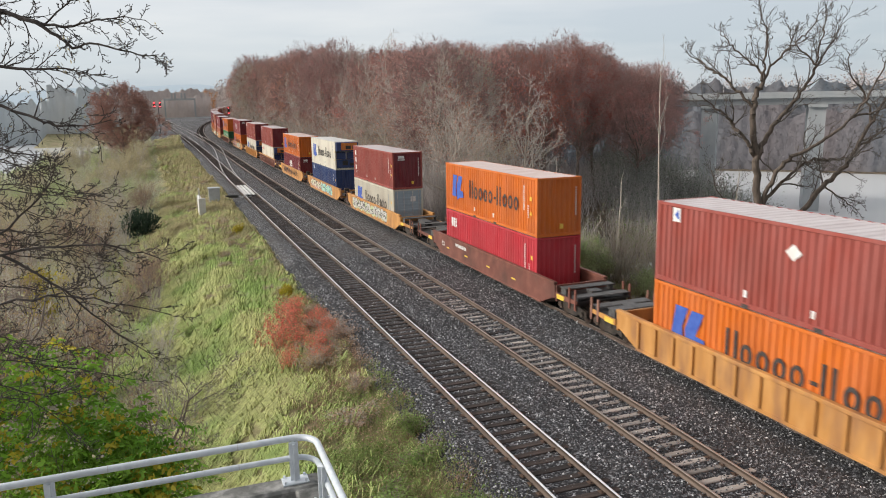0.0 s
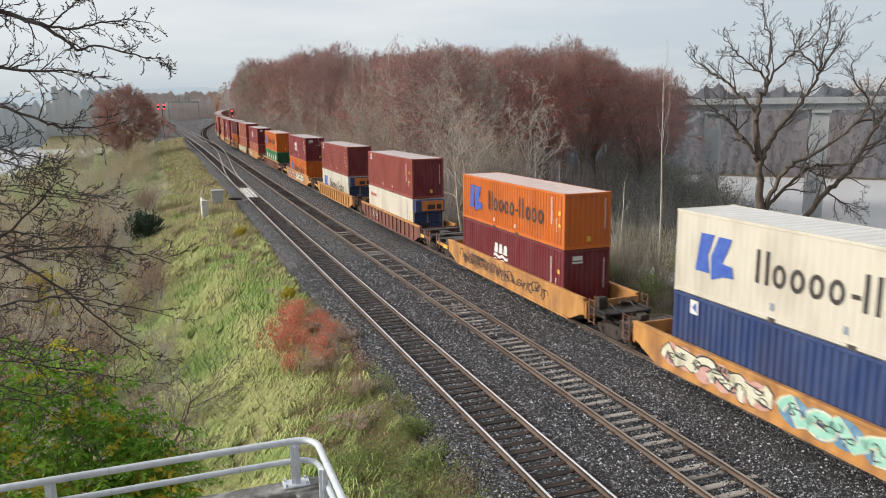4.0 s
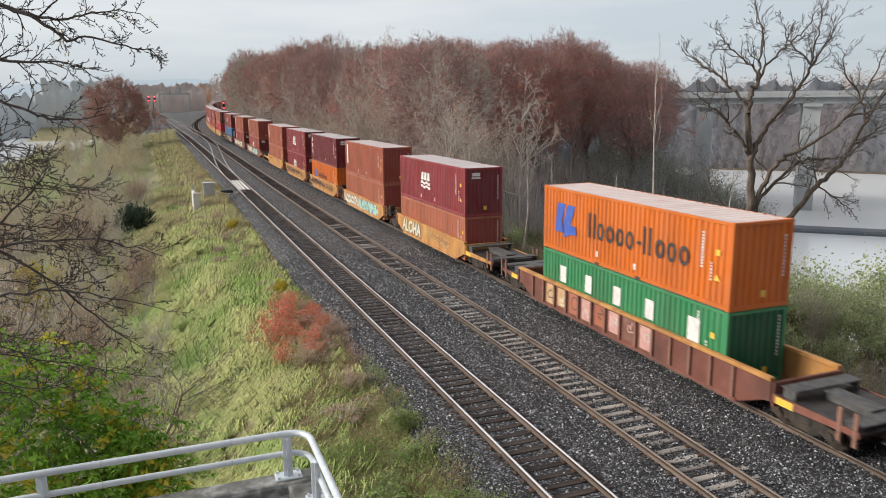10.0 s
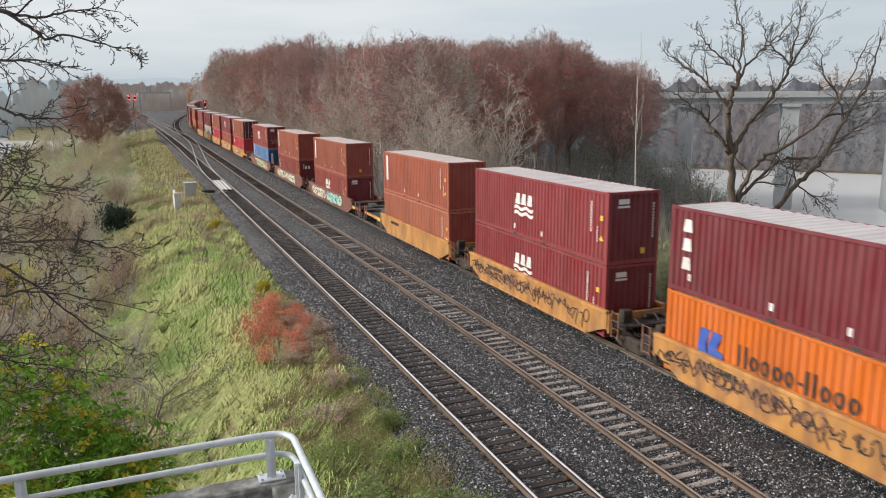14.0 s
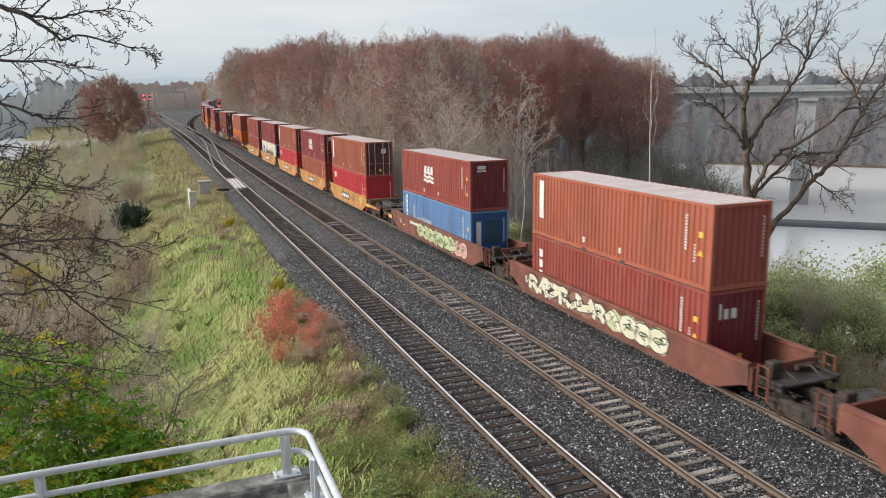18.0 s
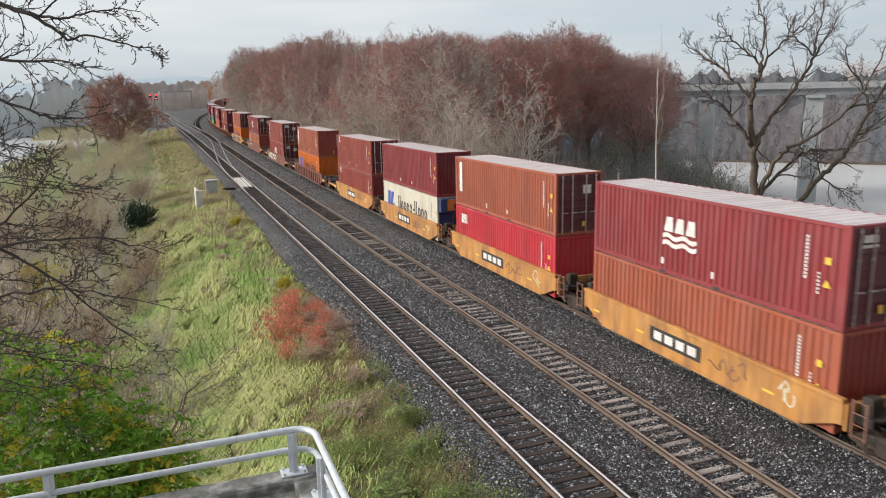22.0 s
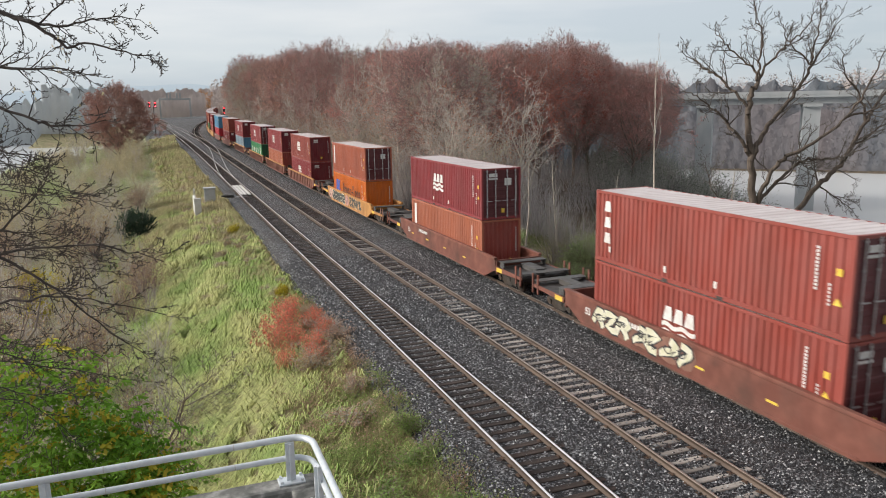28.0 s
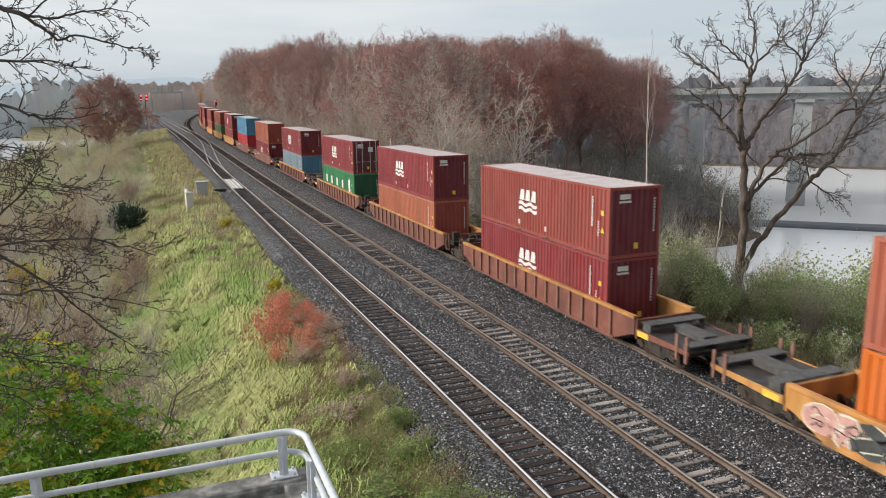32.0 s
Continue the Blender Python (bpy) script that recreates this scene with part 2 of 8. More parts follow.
M["bark_pale"] = mat("pale_bark", (0.38, 0.335, 0.285), (0.54, 0.485, 0.42), scale=6, rough=0.95, stretch=(1, 1, 0.2), bump=0.4, vary=0.15)
M["twig"] = mat("red_brown_twigs", (0.235, 0.165, 0.150), (0.35, 0.255, 0.232), scale=3, rough=0.95, vary=0.2)
M["twig_grey"] = mat("grey_twigs", (0.40, 0.37, 0.33), (0.55, 0.51, 0.46), scale=3, rough=0.95, vary=0.2)


def foliage(name, c1, c2, vary=0.35, rough=0.65, scale=0.7, thin=0.35, whole=0.0):
    """Leaves and blades: each its own tone, and thin enough to let some light through."""
    m = mat(name, c1, c2, scale=scale, rough=rough, vary=vary, island=True, spec=0.3)
    nt = m.node_tree
    bs, out = nt.nodes["Principled BSDF"], nt.nodes["Material Output"]
    tr, mx = nt.nodes.new("ShaderNodeBsdfTranslucent"), nt.nodes.new("ShaderNodeMixShader")
    mx.inputs[0].default_value = thin
    if whole:
        # one plant differs from the next
        hs, mr, ob = nt.nodes.new("ShaderNodeHueSaturation"), nt.nodes.new("ShaderNodeMapRange"), nt.nodes.new("ShaderNodeObjectInfo")
        m2 = nt.nodes.new("ShaderNodeMapRange")
        mr.inputs[3].default_value, mr.inputs[4].default_value = 1 - whole, 1 + whole
        m2.inputs[3].default_value, m2.inputs[4].default_value = 1.12, 0.70
        nt.links.new(ob.outputs["Random"], mr.inputs[0])
        nt.links.new(ob.outputs["Random"], m2.inputs[0])
        nt.links.new(mr.outputs[0], hs.inputs["Value"])
        nt.links.new(m2.outputs[0], hs.inputs["Saturation"])
        nt.links.new(bs.inputs["Base Color"].links[0].from_socket, hs.inputs["Color"])
        nt.links.new(hs.outputs[0], bs.inputs["Base Color"])
    nt.links.new(bs.inputs["Base Color"].links[0].from_socket, tr.inputs["Color"])
    nt.links.new(bs.outputs[0], mx.inputs[1])
    nt.links.new(tr.outputs[0], mx.inputs[2])
    nt.links.new(mx.outputs[0], out.inputs["Surface"])
    return m


M["leaf_rust"] = foliage("rust_red_leaves", (0.42, 0.145, 0.118), (0.55, 0.205, 0.162), vary=0.32, scale=0.25, whole=0.30)
M["leaf_dark_red"] = foliage("dark_red_leaves", (0.33, 0.170, 0.145), (0.45, 0.27, 0.21), vary=0.25)
M["leaf_purple"] = foliage("purple_brown_leaves", (0.35, 0.155, 0.148), (0.46, 0.215, 0.20), vary=0.32, scale=0.25, whole=0.30)
M["leaf_copper"] = foliage("copper_leaves", (0.55, 0.23, 0.145), (0.66, 0.31, 0.195), vary=0.32, scale=0.25, whole=0.30)
M["leaf_olive"] = foliage("olive_brown_leaves", (0.40, 0.36, 0.23), (0.54, 0.48, 0.32), vary=0.3)
M["leaf_green"] = foliage("green_leaves", (0.135, 0.30, 0.032), (0.30, 0.50, 0.070), vary=0.45)
M["leaf_pale"] = foliage("pale_olive_green_leaves", (0.34, 0.42, 0.20), (0.50, 0.54, 0.29), vary=0.35)
M["leaf_yellow"] = foliage("yellow_leaves", (0.42, 0.36, 0.035), (0.60, 0.50, 0.06), vary=0.25)
M["leaf_red"] = foliage("scarlet_sumac_leaves", (0.78, 0.185, 0.14), (0.82, 0.34, 0.24), vary=0.35)
M["leaf_orange"] = foliage("orange_leaves", (0.48, 0.20, 0.04), (0.60, 0.28, 0.07), vary=0.3)
M["weed_tan"] = foliage("dry_weed", (0.40, 0.29, 0.175), (0.55, 0.43, 0.27), vary=0.35)
M["weed_green"] = foliage("green_weed", (0.17, 0.265, 0.070), (0.30, 0.38, 0.13), vary=0.4)
M["bramble"] = foliage("grey_green_bramble", (0.38, 0.47, 0.24), (0.54, 0.58, 0.34), vary=0.35)
M["weed_red"] = foliage("reddish_weed", (0.43, 0.28, 0.20), (0.57, 0.40, 0.30), vary=0.35)
M["leaf_bank"] = foliage("mixed_bank_leaves", (0.46, 0.50, 0.29), (0.62, 0.60, 0.40), vary=0.3, scale=0.12)
M["straw"] = foliage("straw_blades", (0.40, 0.37, 0.18), (0.54, 0.46, 0.26), vary=0.35, scale=0.2)
M["weed_mix"] = foliage("mixed_weed_stems", (0.34, 0.225, 0.16), (0.30, 0.33, 0.14), vary=0.4, scale=0.5)
M["weed_bank"] = foliage("bank_grass_blades", (0.15, 0.19, 0.065), (0.33, 0.30, 0.15), vary=0.35, scale=0.3)
# grey-brown scrub, made paler: the haze before it is put into the colour
M["brush"] = foliage("haze_paled_brush", (0.43, 0.40, 0.395), (0.56, 0.52, 0.505), vary=0.3, scale=0.12)
M["bank_stem"] = foliage("dry_bank_stems", (0.38, 0.395, 0.29), (0.55, 0.545, 0.42), vary=0.3, scale=0.3)
M["bark_brown"] = mat("brown_oak_bark", (0.082, 0.064, 0.051), (0.155, 0.122, 0.098), scale=7, rough=0.95, stretch=(1, 1, 0.2), bump=0.6)
M["twig_dark"] = mat("dark_grey_twigs", (0.085, 0.072, 0.062), (0.15, 0.128, 0.112), scale=4, rough=0.95)
# thicket green lightened by the haze that its colour stands for
M["scrub_green"] = foliage("haze_paled_scrub", (0.21, 0.24, 0.195), (0.32, 0.34, 0.27), vary=0.3, scale=0.2)
M["conifer"] = foliage("dark_needles", (0.030, 0.055, 0.036), (0.058, 0.090, 0.056), vary=0.3)


def grass_mat():
    """Grass blades: fresh green in drifts, straw elsewhere, by broad noise over the slope."""
    m = mat("grass_blades", (0.32, 0.45, 0.125), (0.56, 0.57, 0.24), scale=0.32, rough=0.75, vary=0.4, island=True, spec=0.3, contrast=(0.36, 0.60), detail=4)
    return m


def ground_mat():
    """Grass and straw soil on the embankment, brown leaf litter on the wooded lake side and the far banks."""
    m = mat("meadow_soil", (0.15, 0.155, 0.065), (0.27, 0.235, 0.125), scale=0.30, rough=0.95, bump=0.6, bump_scale=7, dirt=(0.27, 0.205, 0.13), dirt_scale=0.11, dirt_amt=0.8)
    nt = m.node_tree
    N, L = nt.nodes.new, nt.links.new
    bs = nt.nodes["Principled BSDF"]
    src = bs.inputs["Base Color"].links[0].from_socket
    co, sep, mr, mx, no = N("ShaderNodeTexCoord"), N("ShaderNodeSeparateXYZ"), N("ShaderNodeMapRange"), N("ShaderNodeMix"), N("ShaderNodeTexNoise")
    no.inputs["Scale"].default_value, no.inputs["Detail"].default_value = 1.4, 6
    cr = N("ShaderNodeValToRGB")
    cr.color_ramp.elements[0].position, cr.color_ramp.elements[0].color = 0.35, (0.085, 0.068, 0.050, 1)
    cr.color_ramp.elements[1].position, cr.color_ramp.elements[1].color = 0.65, (0.20, 0.155, 0.110, 1)
    L(co.outputs["Object"], no.inputs["Vector"])
    L(no.outputs["Fac"], cr.inputs["Fac"])
    L(co.outputs["Object"], sep.inputs[0])
    mr.inputs[1].default_value, mr.inputs[2].default_value = 20.0, 25.0
    L(sep.outputs["X"], mr.inputs[0])
    mx.data_type = "RGBA"
    L(mr.outputs[0], mx.inputs[0])
    L(src, mx.inputs[6])
    L(cr.outputs["Color"], mx.inputs[7])
    L(mx.outputs[2], bs.inputs["Base Color"])
    return m


def ballast_mat():
    m = bpy.data.materials.new("ballast")
    m.use_nodes = True
    nt = m.node_tree
    N, L = nt.nodes.new, nt.links.new
    bs = nt.nodes["Principled BSDF"]
    co, vo, no = N("ShaderNodeTexCoord"), N("ShaderNodeTexVoronoi"), N("ShaderNodeTexNoise")
    vo.inputs["Scale"].default_value = 17.0
    no.inputs["Scale"].default_value, no.inputs["Detail"].default_value = 0.35, 6
    L(co.outputs["Object"], vo.inputs["Vector"])
    L(co.outputs["Object"], no.inputs["Vector"])
    sp, cr = N("ShaderNodeSeparateColor"), N("ShaderNodeValToRGB")
    L(vo.outputs["Color"], sp.inputs[0])
    e = cr.color_ramp.elements
    e[0].position, e[0].color = 0.0, (0.012, 0.012, 0.014, 1)
    e[1].position, e[1].color = 1.0, (0.36, 0.362, 0.375, 1)
    k = e.new(0.60)
    k.color = (0.022, 0.022, 0.026, 1)
    L(sp.outputs[0], cr.inputs["Fac"])
    mx, mr = N("ShaderNodeMix"), N("ShaderNodeMapRange")
    mx.data_type, mx.blend_type = "RGBA", "MIX"
    mr.inputs[1].default_value, mr.inputs[2].default_value, mr.inputs[4].default_value = 0.42, 0.7, 0.55
    mx.inputs[7].default_value = (0.046, 0.036, 0.031, 1)
    L(no.outputs["Fac"], mr.inputs[0])
    L(mr.outputs[0], mx.inputs[0])
    L(cr.outputs["Color"], mx.inputs[6])
    L(mx.outputs[2], bs.inputs["Base Color"])
    bs.inputs["Roughness"].default_value = 0.8
    bp = N("ShaderNodeBump")
    bp.inputs["Strength"].default_value, bp.inputs["Distance"].default_value = 0.9, 0.05
    L(vo.outputs["Distance"], bp.inputs["Height"])
    L(bp.outputs["Normal"], bs.inputs["Normal"])
    return m


def water_mat():
    m = bpy.data.materials.new("still_water")
    m.use_nodes = True
    nt = m.node_tree
    N, L = nt.nodes.new, nt.links.new
    bs = nt.nodes["Principled BSDF"]
    # near-white base colour stands in for bright sky mirrored in the lake
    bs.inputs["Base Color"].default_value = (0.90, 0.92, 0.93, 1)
    bs.inputs["Roughness"].default_value = 0.10
    bs.inputs["IOR"].default_value = 1.333
    bs.inputs["Specular IOR Level"].default_value = 0.5
    co, no, bp, mp = N("ShaderNodeTexCoord"), N("ShaderNodeTexNoise"), N("ShaderNodeBump"), N("ShaderNodeMapping")
    no.inputs["Scale"].default_value, no.inputs["Detail"].default_value = 0.9, 3
    bp.inputs["Strength"].default_value, bp.inputs["Distance"].default_value = 0.10, 0.05
    L(co.outputs["Object"], mp.inputs["Vector"])
    L(mp.outputs["Vector"], no.inputs["Vector"])
    L(no.outputs["Fac"], bp.inputs["Height"])
    L(bp.outputs["Normal"], bs.inputs["Normal"])
    return m


M["grass"], M["ground"], M["ballast"], M["water"] = grass_mat(), ground_mat(), ballast_mat(), water_mat()
# the hills emit a blue-grey glow that imitates misty air before them
M["hill"] = glow("glowing_haze_hills", (0.42, 0.50, 0.56), 0.70)
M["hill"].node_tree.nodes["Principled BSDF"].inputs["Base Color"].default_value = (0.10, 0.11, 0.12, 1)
# distance haze is put into these base colours instead of into the air
M["far_wood"] = mat("haze_tinted_far_woods", (0.46, 0.40, 0.385), (0.56, 0.49, 0.465), scale=0.05, rough=1.0, vary=0.1, island=True)
M["mist_wood"] = mat("haze_tinted_shore_woods", (0.46, 0.51, 0.54), (0.56, 0.60, 0.62), scale=0.15, rough=1.0, stretch=(1, 1, 0.2), vary=0.05, island=True, dirt=(0.52, 0.50, 0.47), dirt_scale=0.02, dirt_amt=0.7)
M["shore_wood"] = mat("haze_grey_shore_woods", (0.135, 0.158, 0.185), (0.175, 0.188, 0.208), scale=0.5, rough=1.0, stretch=(1, 1, 0.15), vary=0.05, island=True, dirt=(0.23, 0.19, 0.19), dirt_scale=0.03, dirt_amt=0.8)

# ---- mesh helpers ----
class Shape:
    """Collects boxes, tubes and sheets into one mesh."""

    def __init__(self):
        self.v, self.f, self.n, self.mi = [], [], 0, []

    def add(self, verts, faces, slot=0):
        verts = np.asarray(verts, float)
        self.v.append(verts)
        self.f += [tuple(i + self.n for i in fc) for fc in faces]
        self.mi += [slot] * len(faces)
        self.n += len(verts)
        return self

    def box(self, x0, y0, z0, x1, y1, z1, slot=0, bev=0.0):
        if bev:
            b = bev
            v = []
            for z, i in ((z0, b), (z0 + b, 0), (z1 - b, 0), (z1, b)):
                for x, y in ((x0 + i, y0 + i), (x1 - i, y0 + i), (x1 - i, y1 - i), (x0 + i, y1 - i)):
                    v.append((x, y, z))
            f = [(3, 2, 1, 0), (12, 13, 14, 15)]
            for k in range(3):
                for j in range(4):
                    a, c = 4 * k + j, 4 * k + (j + 1) % 4
                    f.append((a, c, c + 4, a + 4))
            return self.add(v, f, slot)
        v = [(x, y, z) for z in (z0, z1) for x, y in ((x0, y0), (x1, y0), (x1, y1), (x0, y1))]
        return self.add(v, [(3, 2, 1, 0), (4, 5, 6, 7), (0, 1, 5, 4), (1, 2, 6, 5), (2, 3, 7, 6), (3, 0, 4, 7)], slot)

    def tube(self, p0, p1, r0, r1=None, n=8, slot=0, caps=True):
        p0, p1 = np.array(p0, float), np.array(p1, float)
        r1 = r0 if r1 is None else r1
        d = p1 - p0
        d /= np.linalg.norm(d) + 1e-9
        a = np.cross(d, (0, 0, 1) if abs(d[2]) < 0.9 else (1, 0, 0))
        a /= np.linalg.norm(a)
        b = np.cross(d, a)
        an = np.linspace(0, 2 * np.pi, n, endpoint=False)
        ring = np.cos(an)[:, None] * a + np.sin(an)[:, None] * b
        f = [(i, (i + 1) % n, (i + 1) % n + n, i + n) for i in range(n)]
        if caps:
            f += [tuple(range(n - 1, -1, -1)), tuple(range(n, 2 * n))]
        return self.add(np.vstack([p0 + ring * r0, p1 + ring * r1]), f, slot)

    def sweep(self, pts, r, n=8, slot=0):
        """A round tube along points, mitred at the bends."""
        pts = np.array(pts, float)
        t = np.gradient(pts, axis=0)
        t /= np.linalg.norm(t, axis=1)[:, None] + 1e-9
        up = np.array((0, 0, 1.0)) if abs(t[:, 2]).max() < 0.95 else np.array((0.3, 1.0, 0.1))
        a = np.cross(t, up)
        a /= np.linalg.norm(a, axis=1)[:, None] + 1e-9
        b = np.cross(t, a)
        an = np.linspace(0, 2 * np.pi, n, endpoint=False)
        rr = np.broadcast_to(np.asarray(r, float), (len(pts),))
        v = (pts[:, None] + rr[:, None, None] * (np.cos(an)[None, :, None] * a[:, None] + np.sin(an)[None, :, None] * b[:, None])).reshape(-1, 3)
        f = [(k * n + i, k * n + (i + 1) % n, (k + 1) * n + (i + 1) % n, (k + 1) * n + i) for k in range(len(pts) - 1) for i in range(n)]
        f += [tuple(range(n - 1, -1, -1)), tuple((len(pts) - 1) * n + i for i in range(n))]
        return self.add(v, f, slot)

    def mesh(self, name, mats, smooth=False):
        me = bpy.data.meshes.new(name)
        me.from_pydata(np.vstack(self.v).tolist(), [], self.f)
        for m in mats if isinstance(mats, (list, tuple)) else [mats]:
            me.materials.append(m)
        if max(self.mi):
            me.polygons.foreach_set("material_index", self.mi)
        if smooth:
            me.shade_smooth()
        me.update()
        return me


def soup(name, verts, faces, material, smooth=False):
    """A mesh from arrays whose faces all have the same number of corners."""
    me = bpy.data.meshes.new(name)
    nv, nf, k = len(verts), len(faces), faces.shape[1]
    me.vertices.add(nv)
    me.vertices.foreach_set("co", np.ascontiguousarray(verts, np.float32).ravel())
    me.loops.add(nf * k)
    me.loops.foreach_set("vertex_index", np.ascontiguousarray(faces, np.int32).ravel())
    me.polygons.add(nf)
    me.polygons.foreach_set("loop_start", np.arange(0, nf * k, k, dtype=np.int32))
    me.materials.append(material)
    if smooth:
        me.shade_smooth()
    me.update(calc_edges=True)
    return me


def put(name, me, parent=None, m=None, label="", material=None):
    """A mesh object, as a part of parent where one is given; material takes the place of the mesh's own."""
    ob = new(name, me)
    if parent is not None:
        ob.parent = parent
    if m is not None:
        ob.matrix_basis = m
    if label:
        ob["label"] = label
    if material is not None:
        ob.material_slots[0].link = "OBJECT"
        ob.material_slots[0].material = material
    return ob


def part(name, shape, material, parent, label="", smooth=False):
    return put(name, shape.mesh(name, material, smooth), parent, None, label)


def thing(name, label, category, group="", m=None, kind=""):
    ob = new(name)
    ob.empty_display_size = 0.2
    if m is not None:
        ob.matrix_basis = m
    return tagged(ob, label, category, group, kind)


# ---- the line of the railway: sideways and height, along y ----
def line_x(y):
    y = np.asarray(y, float)
    return -0.000081 * y * y + 0.0005316 * np.clip(y - 177.9, 0, None) ** 2


def line_z(y):
    s = np.clip(np.asarray(y, float) - 47.7, 0, 380)
    return np.where(s < 76.3, 0.01713 * s * s / 152.6, 0.01713 * (s - 38.15))


def smooth01(a, b, x):
    t = np.clip((np.asarray(x, float) - a) / (b - a), 0, 1)
    return t * t * (3 - 2 * t)


def wave(x, y, s, seed=0.0):
    """Cheap smooth unevenness, about -1 to 1."""
    return (np.sin(x / s * 1.7 + seed + 1.3 * np.sin(y / s * 1.1 + seed * 2.1)) + np.sin(y / s * 2.3 + seed * 1.7 + 1.1 * np.sin(x / s * 0.9))) * 0.5


TRACK_A, TRACK_B, TRACK_C = 9.10, 13.0, 17.76
LAKE = -12.0


def ground_z(x, y):
    x, y = np.asarray(x, float), np.asarray(y, float)
    yy = np.clip(y, -400, 520)
    u, z0 = x - line_x(yy), line_z(yy)
    w = 2.6 * smooth01(52, 78, y)
    ul = np.where(u < -9, -9 + (u + 9) * (1 - 0.45 * smooth01(115, 230, y)), u)
    left = np.interp(ul + w, [-60, -27, -21, -16, -9, 3.2, 5.6, 7.0], [-14, -12.9, -11.7, -9.6, -6.6, -1.25, -0.95, -0.42])
    r_near = np.interp(u, [19.6, 21.5, 30, 36, 47, 60], [-0.42, -1.3, -2.4, -4.5, -12.8, -14])
    r_wood = np.interp(u, [19.6, 21.5, 32, 60, 78, 92, 120], [-0.42, -1.2, -2.0, -2.6, -4.5, -12.6, -14])
    k = smooth01(76, 97, y + 0.35 * np.clip(34 - u, -4, 30))
    right = r_near * (1 - k) + r_wood * k
    z = np.where(u < 7.0, left, np.where(u > 19.6, right, -0.42))
    rough = smooth01(0.5, 4, np.maximum(6.0 - u, u - 21))
    z = z + rough * (0.22 * wave(x, y, 2.3) + 0.35 * wave(x, y, 9.0, 2.0))
    z = z + z0 * np.clip(1 - np.abs(u - 13) / 70, 0, 1)
    # far shores across the water
    shore = 9 * smooth01(225, 300, np.hypot(x, y)) * smooth01(125, 170, x) * smooth01(20, 60, y)
    shore2 = 13 * smooth01(560, 640, y) * smooth01(-25, -90, x + 0.10 * (y - 300))
    z = np.maximum(z, -14 + np.maximum(shore, shore2) * (1 + 0.12 * wave(x, y, 40, 1.0)))
    far = smooth01(480, 700, y)
    return z * (1 - far) + far * np.where((u > -120) & (u < 500), 4.0 + 1.5 * wave(x, y, 60), -14)

# ---- ground, water, distance ----
def sheet(name, xs, ys, zf, material, label, drop=0.0, smooth=True):
    gx, gy = np.meshgrid(xs, ys)
    v = np.stack([gx, gy, zf(gx, gy) + drop], -1).reshape(-1, 3)
    nx, ny = len(xs), len(ys)
    i = (np.arange(ny - 1)[:, None] * nx + np.arange(nx - 1)[None]).ravel()
    return tagged(put(name, soup(name, v, np.stack([i, i + 1, i + nx + 1, i + nx], -1), material, smooth)), label, name.replace("_", " "), kind="structure")


xs_ = np.concatenate([[-4000, -1500, -600, -400, -300, -240, -190, -150], np.arange(-126, -24, 3), np.arange(-24, 24, 0.6), np.arange(24, 60, 1.5), np.arange(60, 400, 6), [430, 500, 600, 1500, 4000]])
ys_ = np.concatenate([[-1500, -400, -120], np.arange(-60, 4, 4), np.arange(4, 100, 0.9), np.arange(100, 300, 4), np.arange(300, 760, 20), [900, 1300, 2200, 4500]])
sheet("ground", xs_, ys_, ground_z, M["ground"], "grassy railway embankment and lake shore with dry autumn vegetation")
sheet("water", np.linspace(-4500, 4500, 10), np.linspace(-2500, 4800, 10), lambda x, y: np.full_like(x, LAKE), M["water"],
      "still lake water, near-white base standing in for reflected sky")


def ballast_z(x, y):
    u = x - line_x(y)
    top = -0.205 + 0.045 * (smooth01(0.92, 1.15, np.abs(u - TRACK_A)) * smooth01(0.92, 1.12, np.abs(u - TRACK_B))) + 0.05 * np.exp(-((u - 11.05) / 0.45) ** 2) + 0.07 * np.exp(-((u - 15.4) / 0.7) ** 2)
    edge = np.interp(u, [5.4, 7.3, 19.5, 21.4], [-1.15, 0, 0, -1.15])
    return top + edge + line_z(y) + 0.02 * wave(x, y, 0.6) * smooth01(0.0, 0.4, np.abs(u - TRACK_A) - 1.4) + 0.03 * wave(x, y, 1.7, 1.0) * smooth01(7.6, 6.4, u)


def ballast_bed():
    us = np.concatenate([np.arange(5.2, 8, 0.2), np.arange(8, 19.4, 0.3), np.arange(19.4, 21.8, 0.3)])
    ys = np.concatenate([np.arange(-30, 6, 3), np.arange(6, 60, 0.5), np.arange(60, 200, 2), np.arange(200, 520, 6)])
    gu, gy = np.meshgrid(us, ys)
    # past the turnouts the bed widens to the left, under the tracks that keep straight on
    wid = 22 * smooth01(170, 380, gy) * smooth01(14, 7, gu)
    gx = gu + line_x(gy) - wid
    z = ballast_z(gu + line_x(gy), gy)
    v = np.stack([gx, gy, z], -1).reshape(-1, 3)
    nx, ny = len(us), len(ys)
    i = (np.arange(ny - 1)[:, None] * nx + np.arange(nx - 1)[None]).ravel()
    tagged(put("ballast_bed", soup("ballast_bed", v, np.stack([i, i + 1, i + nx + 1, i + nx], -1), M["ballast"], True)), "dark grey crushed stone ballast under railway tracks", "ballast", kind="structure")


ballast_bed()


